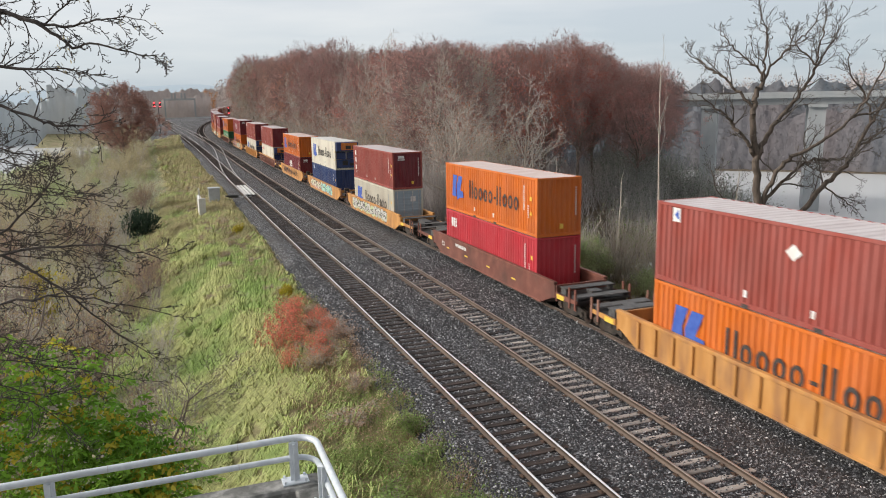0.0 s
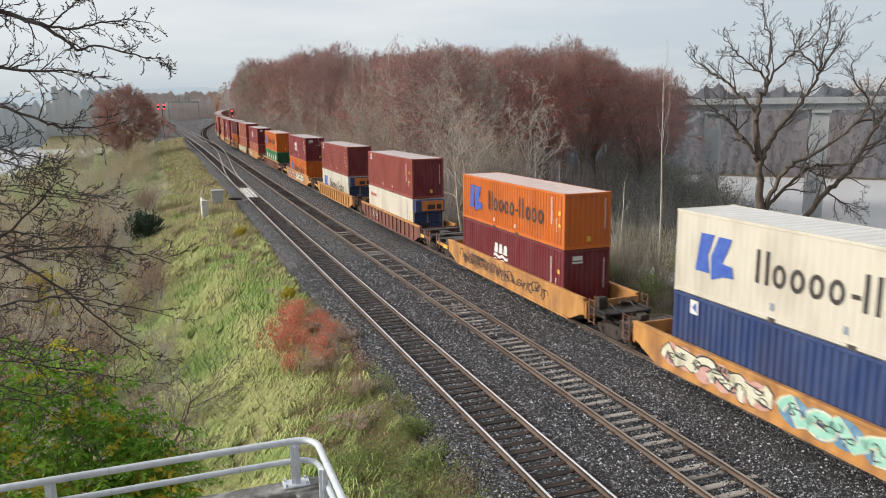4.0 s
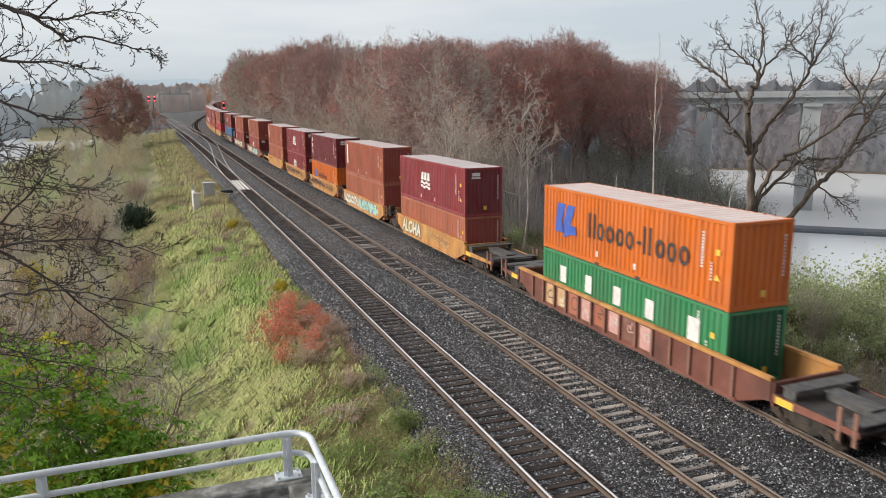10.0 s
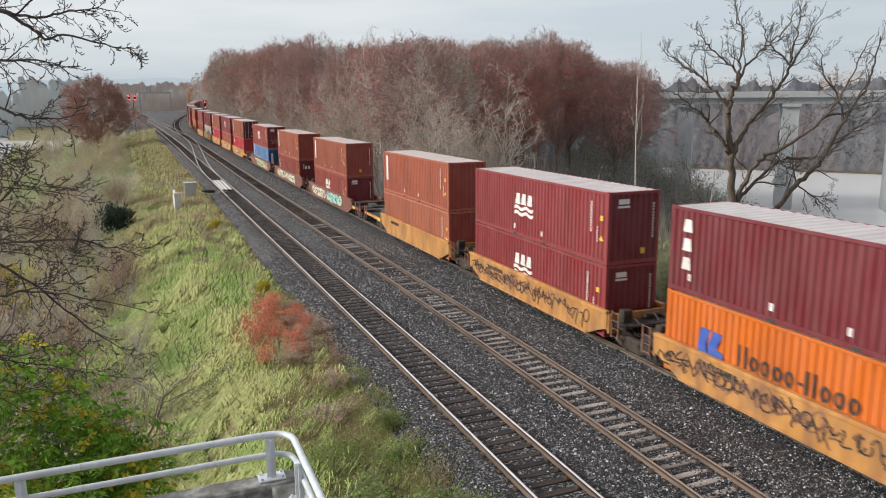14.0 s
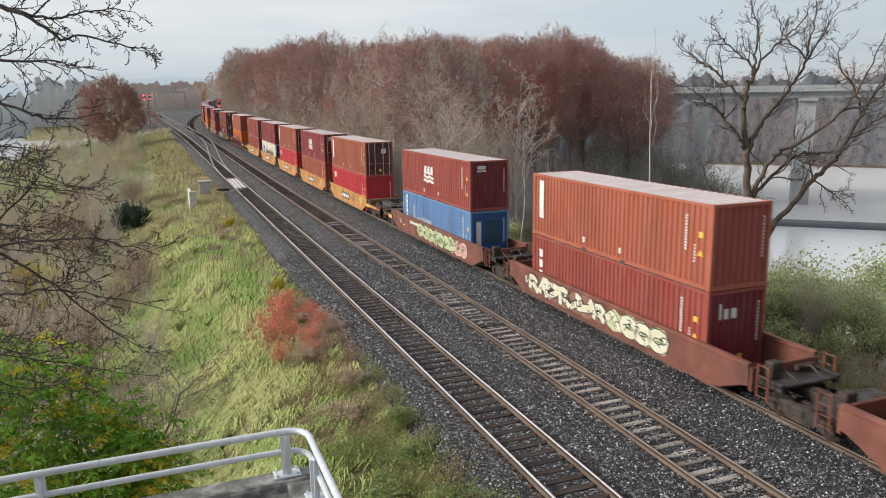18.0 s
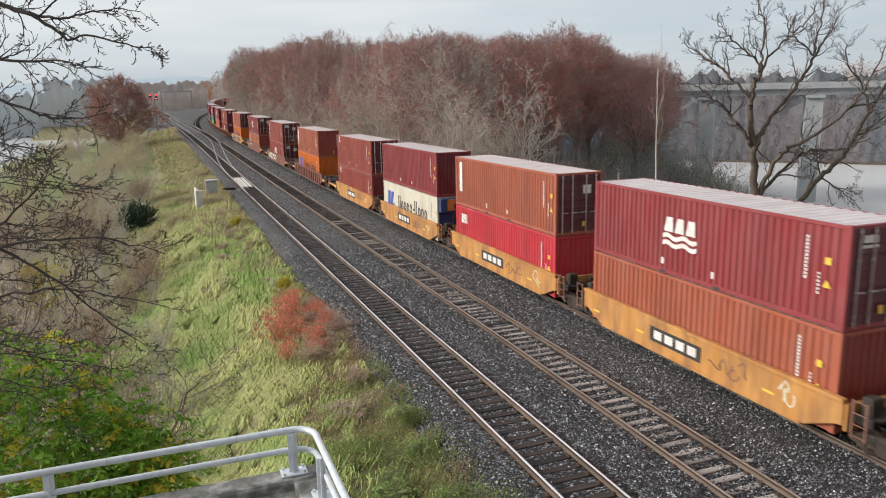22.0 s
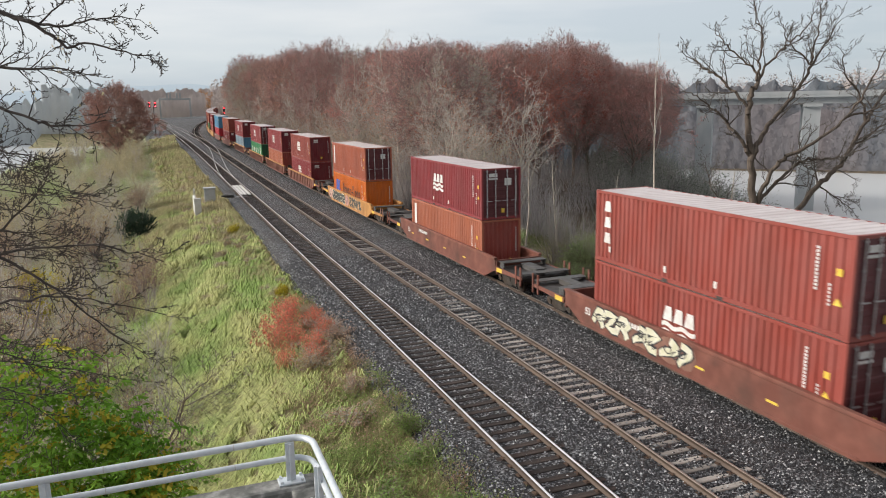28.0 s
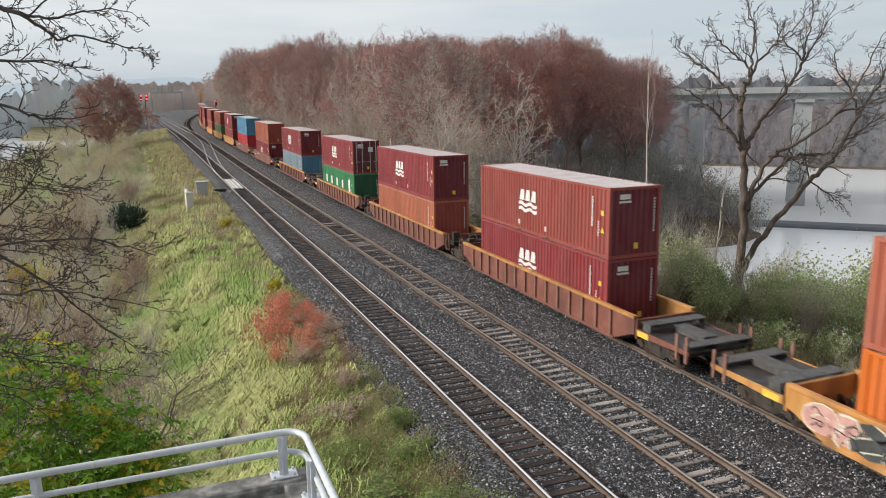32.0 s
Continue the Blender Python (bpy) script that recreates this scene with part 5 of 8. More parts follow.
def train():
    n = len(LOADS)
    for i, (up, low, cp, ribbed, spray) in enumerate(LOADS):
        rng = random.Random(100 + i)
        g0 = (START[i] - START[i - 1] - BOX_L) if i else 9.0
        g1 = (START[i + 1] - START[i] - BOX_L) if i + 1 < n else 9.0
        w = 0.38 if min(g0, g1) < 5 else 2.1
        trucks = []
        for sgn, g, base in ((-1, g0, 0.0), (1, g1, BOX_L)):
            if g > 8.6:
                trucks.append(base + sgn * (w + 1.0))
            elif sgn > 0:
                trucks.append(base + g / 2)
        car = well_car(cp, ribbed, g0 / 2, g1 / 2, w, trucks, rng,
                       f"{CARS[cp]} steel well car with {'ribbed' if ribbed else 'smooth'} sides" + (", sprayed with graffiti" if spray not in ("", "tags", "box") else ""))
        if spray == "mint":
            graffiti(car, -SIDE_X, 6.2, 6, 0.95, ("spray_mint", "spray_blue", "spray_cream"), rng)
            graffiti(car, -SIDE_X, 12.0, 6, 0.95, ("spray_cream", "spray_pink", "spray_black"), rng)
        elif spray == "cream":
            graffiti(car, -SIDE_X, 11.6, 7, 1.0, ("spray_cream", "pink_car", "spray_black"), rng, upright=True)
            if i != 23:
                graffiti(car, -SIDE_X, 5.0, 4, 1.0, ("spray_cream", "spray_green", "spray_black"), rng)
        elif spray == "pink":
            graffiti(car, -SIDE_X, 12.2, 6, 1.0, ("spray_pink", "pink_car", "brown_car"), rng)
            graffiti(car, -SIDE_X, 6.0, 6, 0.95, ("spray_cream", "spray_blue", "spray_black"), rng)
        elif spray == "silver":
            graffiti(car, -SIDE_X, 12.0, 12, 1.0, ("spray_silver", "spray_green", "spray_black"), rng, upright=True)
        elif spray == "black":
            scribble(car, -SIDE_X, 12.0, 1.0, rng, "spray_black")
            scribble(car, -SIDE_X, 11.0, 5.0, rng, "pink_car")
        elif spray == "bold":
            graffiti(car, -SIDE_X, 13.0, 2, 0.9, ("spray_pink", "spray_pink", "spray_cream"), rng)
            graffiti(car, -SIDE_X, 11.4, 5, 1.05, ("spray_dark", "spray_dark", "spray_cream"), rng, upright=True)
            graffiti(car, -SIDE_X, 6.2, 1, 1.0, ("spray_pink", "spray_pink", "spray_pink"), rng)
            graffiti(car, -SIDE_X, 4.8, 5, 0.85, ("spray_dark", "spray_pale", "spray_pale"), rng, upright=True)
        elif spray == "bubble":
            graffiti(car, -SIDE_X, 8.0, 7, 1.0, ("spray_green", "spray_green", "spray_black"), rng)
            graffiti(car, -SIDE_X, 1.4, 2, 0.9, ("spray_pink", "pink_car", "spray_cream"), rng)
        elif spray == "ALOHA":
            m_ = Matrix(((0, 0, -1, -SIDE_X - 0.006), (-1, 0, 0, 11.3), (0, 1, 0, 0.55), (0, 0, 0, 1)))
            lettering("ALOHA", 1.15, M["spray_cream"], car, m_, "pale sprayed word", 0.035, 0.12)
            lettering("ALOHA", 1.15, M["spray_dark"], car, m_ @ pose(0.02, -0.03, -0.005), "dark sprayed shadow of a word", 0.06, 0.12)
            scribble(car, -SIDE_X, 6.2, 2.0, rng, "spray_pale")
        if i == 8:
            # each panel between the ribs sprayed in its own colour, with a tag on it
            for k_, c_ in enumerate(("spray_pale", "spray_pale", "salmon", "spray_pink", "salmon", "spray_pink", "pink_car", "spray_pink")):
                y_ = 11.1 - k_ * 1.03
                decal("graffiti", [rect(y_ - 0.43, 0.42 + rng.uniform(0, 0.1), y_ + 0.43, 1.34)], M[c_], car, x=-SIDE_X + 0.026, label="sprayed panel")
                scribble(car, -SIDE_X + 0.012, y_, y_ - 0.1, rng, rng.choice(("spray_dark", "spray_cream", "spray_pink", "spray_silver")))
        if i == 5:
            scribble(car, -SIDE_X + 0.012, 10.6, 8.6, rng, "spray_silver")
        if spray in ("tags", "box", "mint", "cream", "bubble"):
            decal("reflector", [rect(y, 0.72, y + 0.45, 0.80) for y in (2.0, 5.2, 8.4, 11.4)], M["mark_yellow"], car, x=-SIDE_X + 0.025)
        if spray == "box":
            scribble(car, -SIDE_X + 0.012, 4.5, 3.0, rng, "pink_car")
            scribble(car, -SIDE_X + 0.012, 1.6, 1.2, rng, "spray_cream")
            decal("name_board", [rect(5.2, 0.62, 8.0, 1.18)], M["mark_black"], car, x=-SIDE_X + 0.024, label="black lettered board")
            decal("lettering", [rect(5.45 + k * 0.62, 0.74, 5.90 + k * 0.62, 1.06) for k in range(4)], M["mark_white"], car, x=-SIDE_X + 0.018)
        elif spray != "ALOHA" and not ribbed:
            decal("lettering", [rect(8.6 + k * 0.19, 1.08, 8.73 + k * 0.19, 1.28) for k in range(9)], M["mark_white"] if cp == "brown_car" else M["mark_black"], car, x=-SIDE_X + 0.0235 - 0.012)
        if cp == "brown_car" and not ribbed:
            m_ = Matrix(((0, 0, -1, -SIDE_X - 0.002 + 0.02), (-1, 0, 0, 12.6), (0, 1, 0, 0.80), (0, 0, 0, 1)))
            lettering("53", 0.42, M["mark_white"], car, m_, "white painted number of feet")
        loads = []
        for (col, mark, h, end), z, where in ((low, FLOOR, "in a well car"), (up, FLOOR + low[2] + 0.02, "stacked on another")):
            nm = NAMES.get(col, col)
            kind = "refrigerated" if end == "genset" else "corrugated"
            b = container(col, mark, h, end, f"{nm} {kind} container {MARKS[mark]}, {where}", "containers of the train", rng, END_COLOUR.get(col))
            loads.append((b, z))
        moving.append((START[i], car, 0.0))
        for b, z in loads:
            moving.append((START[i], b, z))


train()


def on_line(y):
    return Vector((float(x_c(np.array(y))), y, float(line_z(np.array(y)))))


def car_pose(y, lift):
    a, b = on_line(y), on_line(y + BOX_L)
    d = (b - a).normalized()
    right = d.cross(Vector((0, 0, 1))).normalized()
    up = right.cross(d)
    m = Matrix((right, d, up)).transposed().to_4x4()
    return Matrix.Translation(a + up * lift) @ m


def motions():
    """The whole train rolls towards and past the camera."""
    for start, ob, lift in moving:
        rows = []
        for t in range(0, 33):
            rows.append((float(t), car_pose(start - travelled(t), lift)))
        walk(ob, rows)


# ---- trees and shrubs ----
def unit(v):
    return v / (np.linalg.norm(v) + 1e-9)


class Wood:
    """Grows limbs as short tapered segments; keeps twig tips for leaves."""

    def __init__(self, seed):
        self.rng = np.random.default_rng(seed)
        self.seg, self.tips = [], []

    def limb(self, p, d, length, r, level, top, lift=0.12, wild=0.25, steps=None):
        rng = self.rng
        k = steps or max(2, int(4 + 3 * (top - level)) if level < top else 2)
        step = length / k
        pts = [np.array(p, float)]
        d = unit(np.array(d, float))
        rad = [r]
        for i in range(k):
            d = unit(d + rng.normal(0, wild, 3) * 0.55 + np.array((0, 0, lift)))
            pts.append(pts[-1] + d * step)
            rad.append(max(r * (1 - 0.82 * (i + 1) / k), 0.004))
        self.path(pts, rad, level)
        return pts, rad

    def path(self, pts, rad, level):
        for a, b, c, e in zip(pts[:-1], pts[1:], rad[:-1], rad[1:]):
            self.seg.append((a, b, c, e, level))

    def grow(self, p, d, length, r, level, top, kids, ratio=0.55, angle=0.9, lift=0.12, wild=0.25, start=0.25, min_r=0.008):
        pts, rad = self.limb(p, d, length, r, level, top, lift, wild)
        self.branch(pts, rad, length, level, top, kids, ratio, angle, lift, wild, start, min_r)

    def branch(self, pts, rad, length, level, top, kids, ratio, angle, lift, wild, start, min_r):
        rng = self.rng
        if level >= top:
            self.tips.append((pts[-1], unit(pts[-1] - pts[-2]), level))
            return
        n = kids[min(level, len(kids) - 1)]
        for j in range(n):
            f = start + (1 - start) * (j + rng.random()) / n
            x = f * (len(pts) - 1)
            i = min(int(x), len(pts) - 2)
            q = pts[i] + (pts[i + 1] - pts[i]) * (x - i)
            dd = unit(pts[i + 1] - pts[i])
            side = unit(np.cross(dd, rng.normal(0, 1, 3)))
            a = angle * rng.uniform(0.6, 1.25)
            nd = dd * math.cos(a) + side * math.sin(a)
            nl = length * ratio * rng.uniform(0.65, 1.2) * (1.15 - 0.55 * f)
            nr = max(min(rad[i] * 0.62, nl * 0.022), min_r)
            self.grow(q, nd, nl, nr, level + 1, top, kids, ratio, angle, lift, wild, 0.2, min_r)

    def mesh(self, name, material, lo=0, hi=99, thick=1.0):
        """The limbs of levels lo to hi as one mesh."""
        s = [g for g in self.seg if lo <= g[4] <= hi]
        a, b = np.array([g[0] for g in s]), np.array([g[1] for g in s])
        ra, rb = np.array([g[2] for g in s]) * thick, np.array([g[3] for g in s]) * thick
        n = 7 if lo == 0 else 3
        d = b - a
        d /= np.linalg.norm(d, axis=1)[:, None] + 1e-9
        ref = np.where(np.abs(d[:, 2:3]) < 0.9, np.array([[0, 0, 1.0]]), np.array([[1.0, 0, 0]]))
        u = np.cross(d, ref)
        u /= np.linalg.norm(u, axis=1)[:, None]
        w = np.cross(d, u)
        an = np.linspace(0, 2 * np.pi, n, endpoint=False)
        ring = np.cos(an)[None, :, None] * u[:, None] + np.sin(an)[None, :, None] * w[:, None]
        v = np.concatenate([a[:, None] - d[:, None] * ra[:, None, None] * 0.4 + ring * ra[:, None, None], b[:, None] + ring * rb[:, None, None]], 1)
        i = np.arange(n)
        j = (i + 1) % n
        f = np.stack([i, j, j + n, i + n], -1)[None] + (np.arange(len(s)) * 2 * n)[:, None, None]
        return soup(name, v.reshape(-1, 3), f.reshape(-1, 4), material, True)


def leaf_mesh(name, centres, size, material, rng, droop=0.3, aspect=0.6, dirs=None):
    """Loose leaves, a bent diamond each, about the centres."""
    n = len(centres)
    d = rng.normal(0, 1, (n, 3)) if dirs is None else dirs + rng.normal(0, 0.35, (n, 3))
    d[:, 2] -= droop
    d /= np.linalg.norm(d, axis=1)[:, None]
    s = np.cross(d, rng.normal(0, 1, (n, 3)))
    s /= np.linalg.norm(s, axis=1)[:, None] + 1e-9
    up = np.cross(d, s)
    L = np.reshape(size, (-1, 1)) * rng.uniform(0.6, 1.3, (n, 1))
    c = np.asarray(centres)
    v = np.stack([c, c + d * L * 0.5 + s * L * aspect * 0.5 + up * L * 0.08, c + d * L - up * L * 0.1, c + d * L * 0.5 - s * L * aspect * 0.5 + up * L * 0.08], 1)
    f = np.arange(n * 4).reshape(n, 4)
    return soup(name, v.reshape(-1, 3), f, material)


def around(tips, per, spread, rng, back=0.0):
    p = np.array([t[0] for t in tips])
    return np.repeat(p, per, 0) + rng.normal(0, spread, (len(p) * per, 3))


def reach(p, d, mid, radii):
    """How far the rounded crown goes on from p in the direction d."""
    a, b = (np.asarray(p) - mid) / radii, np.asarray(d) / radii
    k, h = float(b @ b), float(a @ b)
    return (-h + math.sqrt(max(h * h - k * (float(a @ a) - 1), 0.0))) / k


def forest_kind(seed, height, leaf, per, bark="bark", twig="twig", kids=(0, 8, 5, 3), lean=0.0, first=0.30, spread=0.42, angle=0.80, ratio=0.44, leafsize=0.14, leaders=7, trunk=0.60, full=0, min_r=0.014):
    """A trunk that forks into rising leaders, with limbs and twigs to a rounded crown; full leaves hang along the twigs in uneven drifts."""
    w = Wood(seed)
    rng = w.rng
    r = height * 0.0125
    pts, rad = w.limb((0, 0, -0.4), (lean, 0, 1), height * trunk, r, 0, 4, lift=0.25, wild=0.10, steps=9)
    w.branch(pts[:-1], rad[:-1], height * 0.46, 1, 3, (0, 9, 5, 4), 0.5, 1.0, 0.06, 0.30, first, min_r)
    turn = rng.uniform(0, 6.28)
    for j in range(leaders):
        f = 0.40 + 0.60 * j / max(1, leaders - 1)
        i = min(int(f * (len(pts) - 1)), len(pts) - 1)
        a = turn + j * 2.4
        tilt = angle * rng.uniform(0.8, 1.2) * (1.35 - 0.65 * f)
        d = (math.cos(a) * math.sin(tilt), math.sin(a) * math.sin(tilt), math.cos(tilt))
        ln = height * rng.uniform(0.38, 0.46) * (1.12 - 0.15 * f)
        if full:
            # leaders in all directions, each as long as a rounded crown allows
            tilt = (0.10 + 1.25 * ((j * 0.618) % 1)) * rng.uniform(0.85, 1.15)
            d = (math.cos(a) * math.sin(tilt), math.sin(a) * math.sin(tilt), math.cos(tilt))
            ln = reach(pts[i], d, np.array((0, 0, height * 0.60)), np.array((0.29, 0.29, 0.36)) * height) * 0.78
        w.grow(pts[i], d, ln, rad[i] * 0.7 + 0.02, 1, 4, kids, ratio, 0.85, 0.0 if full else 0.035, 0.24 if full else 0.30, 0.22, min_r)
    g = np.random.default_rng(seed + 50)
    c = around(w.tips, per, spread, g) if per else None
    if full:
        # sprays of twigs close the crown to a lumpy dome
        d = g.normal(0, 1, (800, 3))
        d[:, 2] += 0.35
        d /= np.linalg.norm(d, axis=1)[:, None]
        lump = 0.92 + 0.14 * wave(d[:, 0] * 3 + d[:, 2] * 2, d[:, 1] * 3 - d[:, 2], 1.0, seed)
        root = np.array((0, 0, height * 0.60)) + d * np.array((0.29, 0.29, 0.36)) * height * (lump * g.uniform(0.50, 0.97, 800) ** 0.6)[:, None]
        for p, q in zip(root, d):
            for _ in range(5):
                v = unit(q + g.normal(0, 0.55, 3))
                k = p + v * g.uniform(0.35, 0.8)
                w.seg += [(p, k, 0.016, 0.012, 4), (k, k + unit(v + g.normal(0, 0.35, 3)) * g.uniform(0.3, 0.7), 0.012, 0.006, 4)]
        s = [q for q in w.seg if q[4] >= 3]
        a, b = np.array([q[0] for q in s]), np.array([q[1] for q in s])
        # more leaves in the upper crown, in drifts that leave some boughs bare
        m = (a + b) / 2
        k = np.clip(0.62 + 0.62 * wave(m[:, 0] + m[:, 2] * 0.6, m[:, 1] - m[:, 2] * 0.4, 1.9, seed), 0.08, 1.2) * smooth01(height * 0.12, height * 0.50, m[:, 2])
        pick = g.choice(len(s), full, p=k / k.sum())
        c = a[pick] + (b - a)[pick] * g.random((full, 1)) + g.normal(0, 0.16, (full, 3))
    return {"trunk": w.mesh("trunk", M[bark], 0, 1), "crown": w.mesh("crown", M[twig], 2, 9, 1.25 if full else 1.0),
            "leaves": leaf_mesh("leaves", c, leafsize, M[leaf], g, aspect=0.75) if per else None}


def plant(kinds, name, label, category, group, m, parts=("trunk", "crown", "leaves")):
    t = thing(name, label, category, group, m)
    for p in parts:
        if kinds.get(p):
            ob = put(p, kinds[p], t)
            if p in ("stem", "leaves"):
                tagged(ob, kind="stuff")
    return t


RUST = [forest_kind(11, 22, "leaf_rust", 2, trunk=0.52, leaders=12, full=13000, leafsize=0.15), forest_kind(12, 22.5, "leaf_purple", 2, leaders=12, trunk=0.52, full=12000, leafsize=0.15),
        forest_kind(13, 21, "leaf_copper", 2, trunk=0.50, leaders=11, full=10000, leafsize=0.15), forest_kind(14, 22, "leaf_rust", 2, leaders=13, trunk=0.54, full=15000, leafsize=0.15),
        forest_kind(15, 22, "leaf_olive", 3, twig="twig_grey", leaders=12, full=6000, leafsize=0.14)]
BARE = [forest_kind(21, 19, "leaf_olive", 0, "bark_pale", "twig_grey", angle=0.5, leaders=5, min_r=0.02), forest_kind(22, 16, "leaf_copper", 1, "bark_pale", "twig_grey", angle=0.55, leaders=5, min_r=0.022),
        forest_kind(23, 13, "leaf_olive", 1, "bark_pale", "twig_grey", lean=0.2, angle=0.75, leaders=6, trunk=0.40, min_r=0.02)]
LABELS = ["tall tree with dense rust-red autumn leaves", "tall tree with dark rust-red autumn crown", "tree with copper-brown autumn leaves in a wood", "dark red oak in autumn leaf at the wood", "thinning olive-brown tree in an autumn wood"]


def woods():
    rng = random.Random(8)
    spots = []
    tries = 0
    while len(spots) < 160 and tries < 9000:
        tries += 1
        y = 68 + 330 * rng.random() ** 1.45
        u = 27 + 54 * rng.random()
        if y < 92 and u > 33 + (y - 68) * 0.25:
            continue
        x = u + float(line_x(y))
        gap = 4.6 if y < 130 else 6.0
        if any((x - a) ** 2 + (y - b) ** 2 < gap * gap for a, b, _ in spots):
            continue
        spots.append((x, y, u))
    for x, y, u in spots:
        edge = u < 30.5
        k = rng.choice((0, 0, 1, 1, 2, 3, 3, 4))
        far = smooth01(180, 330, y)
        if rng.random() < far * 0.6:
            k = 4
        # the stand is a little taller towards the lake end, then falls away
        b = x / y
        if b > 0.74:
            continue
        rise = 0.093 - 0.055 * float(smooth01(0.10, 0.04, b)) - 0.035 * float(smooth01(0.60, 0.72, b))
        s = min(1.22, max(0.70, (9.6 + rise * math.hypot(x, y) - float(ground_z(x, y))) / 22)) * rng.uniform(0.90, 1.02)
        m = pose(x, y, float(ground_z(x, y)), rng.uniform(-3, 3), rng.uniform(-3, 3), rng.uniform(0, 360)) @ Matrix.Scale(s, 4)
        plant(RUST[k], "tree", LABELS[k], "tree", "trees of the wood", m)
    n = 0
    while n < 112:
        y = 60 + 240 * rng.random() ** 1.25 if n < 84 else rng.uniform(60, 96)
        u = rng.uniform(23.6, 27.5) if y > 80 else rng.uniform(25, 32)
        x = u + float(line_x(y))
        k = rng.choice((0, 1, 1, 2, 2))
        s = rng.uniform(0.6, 0.98)
        plant(BARE[k], "sapling", "slender bare sapling with pale grey bark", "sapling", "bare saplings of the wood edge", pose(x, y, float(ground_z(x, y)), rng.uniform(-6, 6), rng.uniform(-6, 6), rng.uniform(0, 360)) @ Matrix.Scale(s, 4))
        n += 1


woods()

# the broad bare tree across the line, its limbs spreading towards the lake
SIDE = np.array((math.cos(0.365), -math.sin(0.365), 0.0))
AWAY = np.array((math.sin(0.365), math.cos(0.365), 0.0))


def tree_path(base, pts, r0, r1, wood, level, away=0.0, out=0.0):
    """Smooth limb through a few (sideways, up) offsets from the base."""
    p = np.array(pts, float)
    t = np.linspace(0, len(p) - 1, 5 * (len(p) - 1) + 1)
    a, b = np.interp(t, range(len(p)), p[:, 0]), np.interp(t, range(len(p)), p[:, 1])
    for _ in range(2):
        a[1:-1] = (a[:-2] + 2 * a[1:-1] + a[2:]) / 4
        b[1:-1] = (b[:-2] + 2 * b[1:-1] + b[2:]) / 4
    q = [base + SIDE * x + AWAY * (out + away * i / len(a)) + np.array((0, 0, z)) + wood.rng.normal(0, 0.05, 3) * (i > 0) for i, (x, z) in enumerate(zip(a, b))]
    rad = list(np.linspace(r0, r1, len(q)))
    wood.path(q, rad, level)
    return q, rad


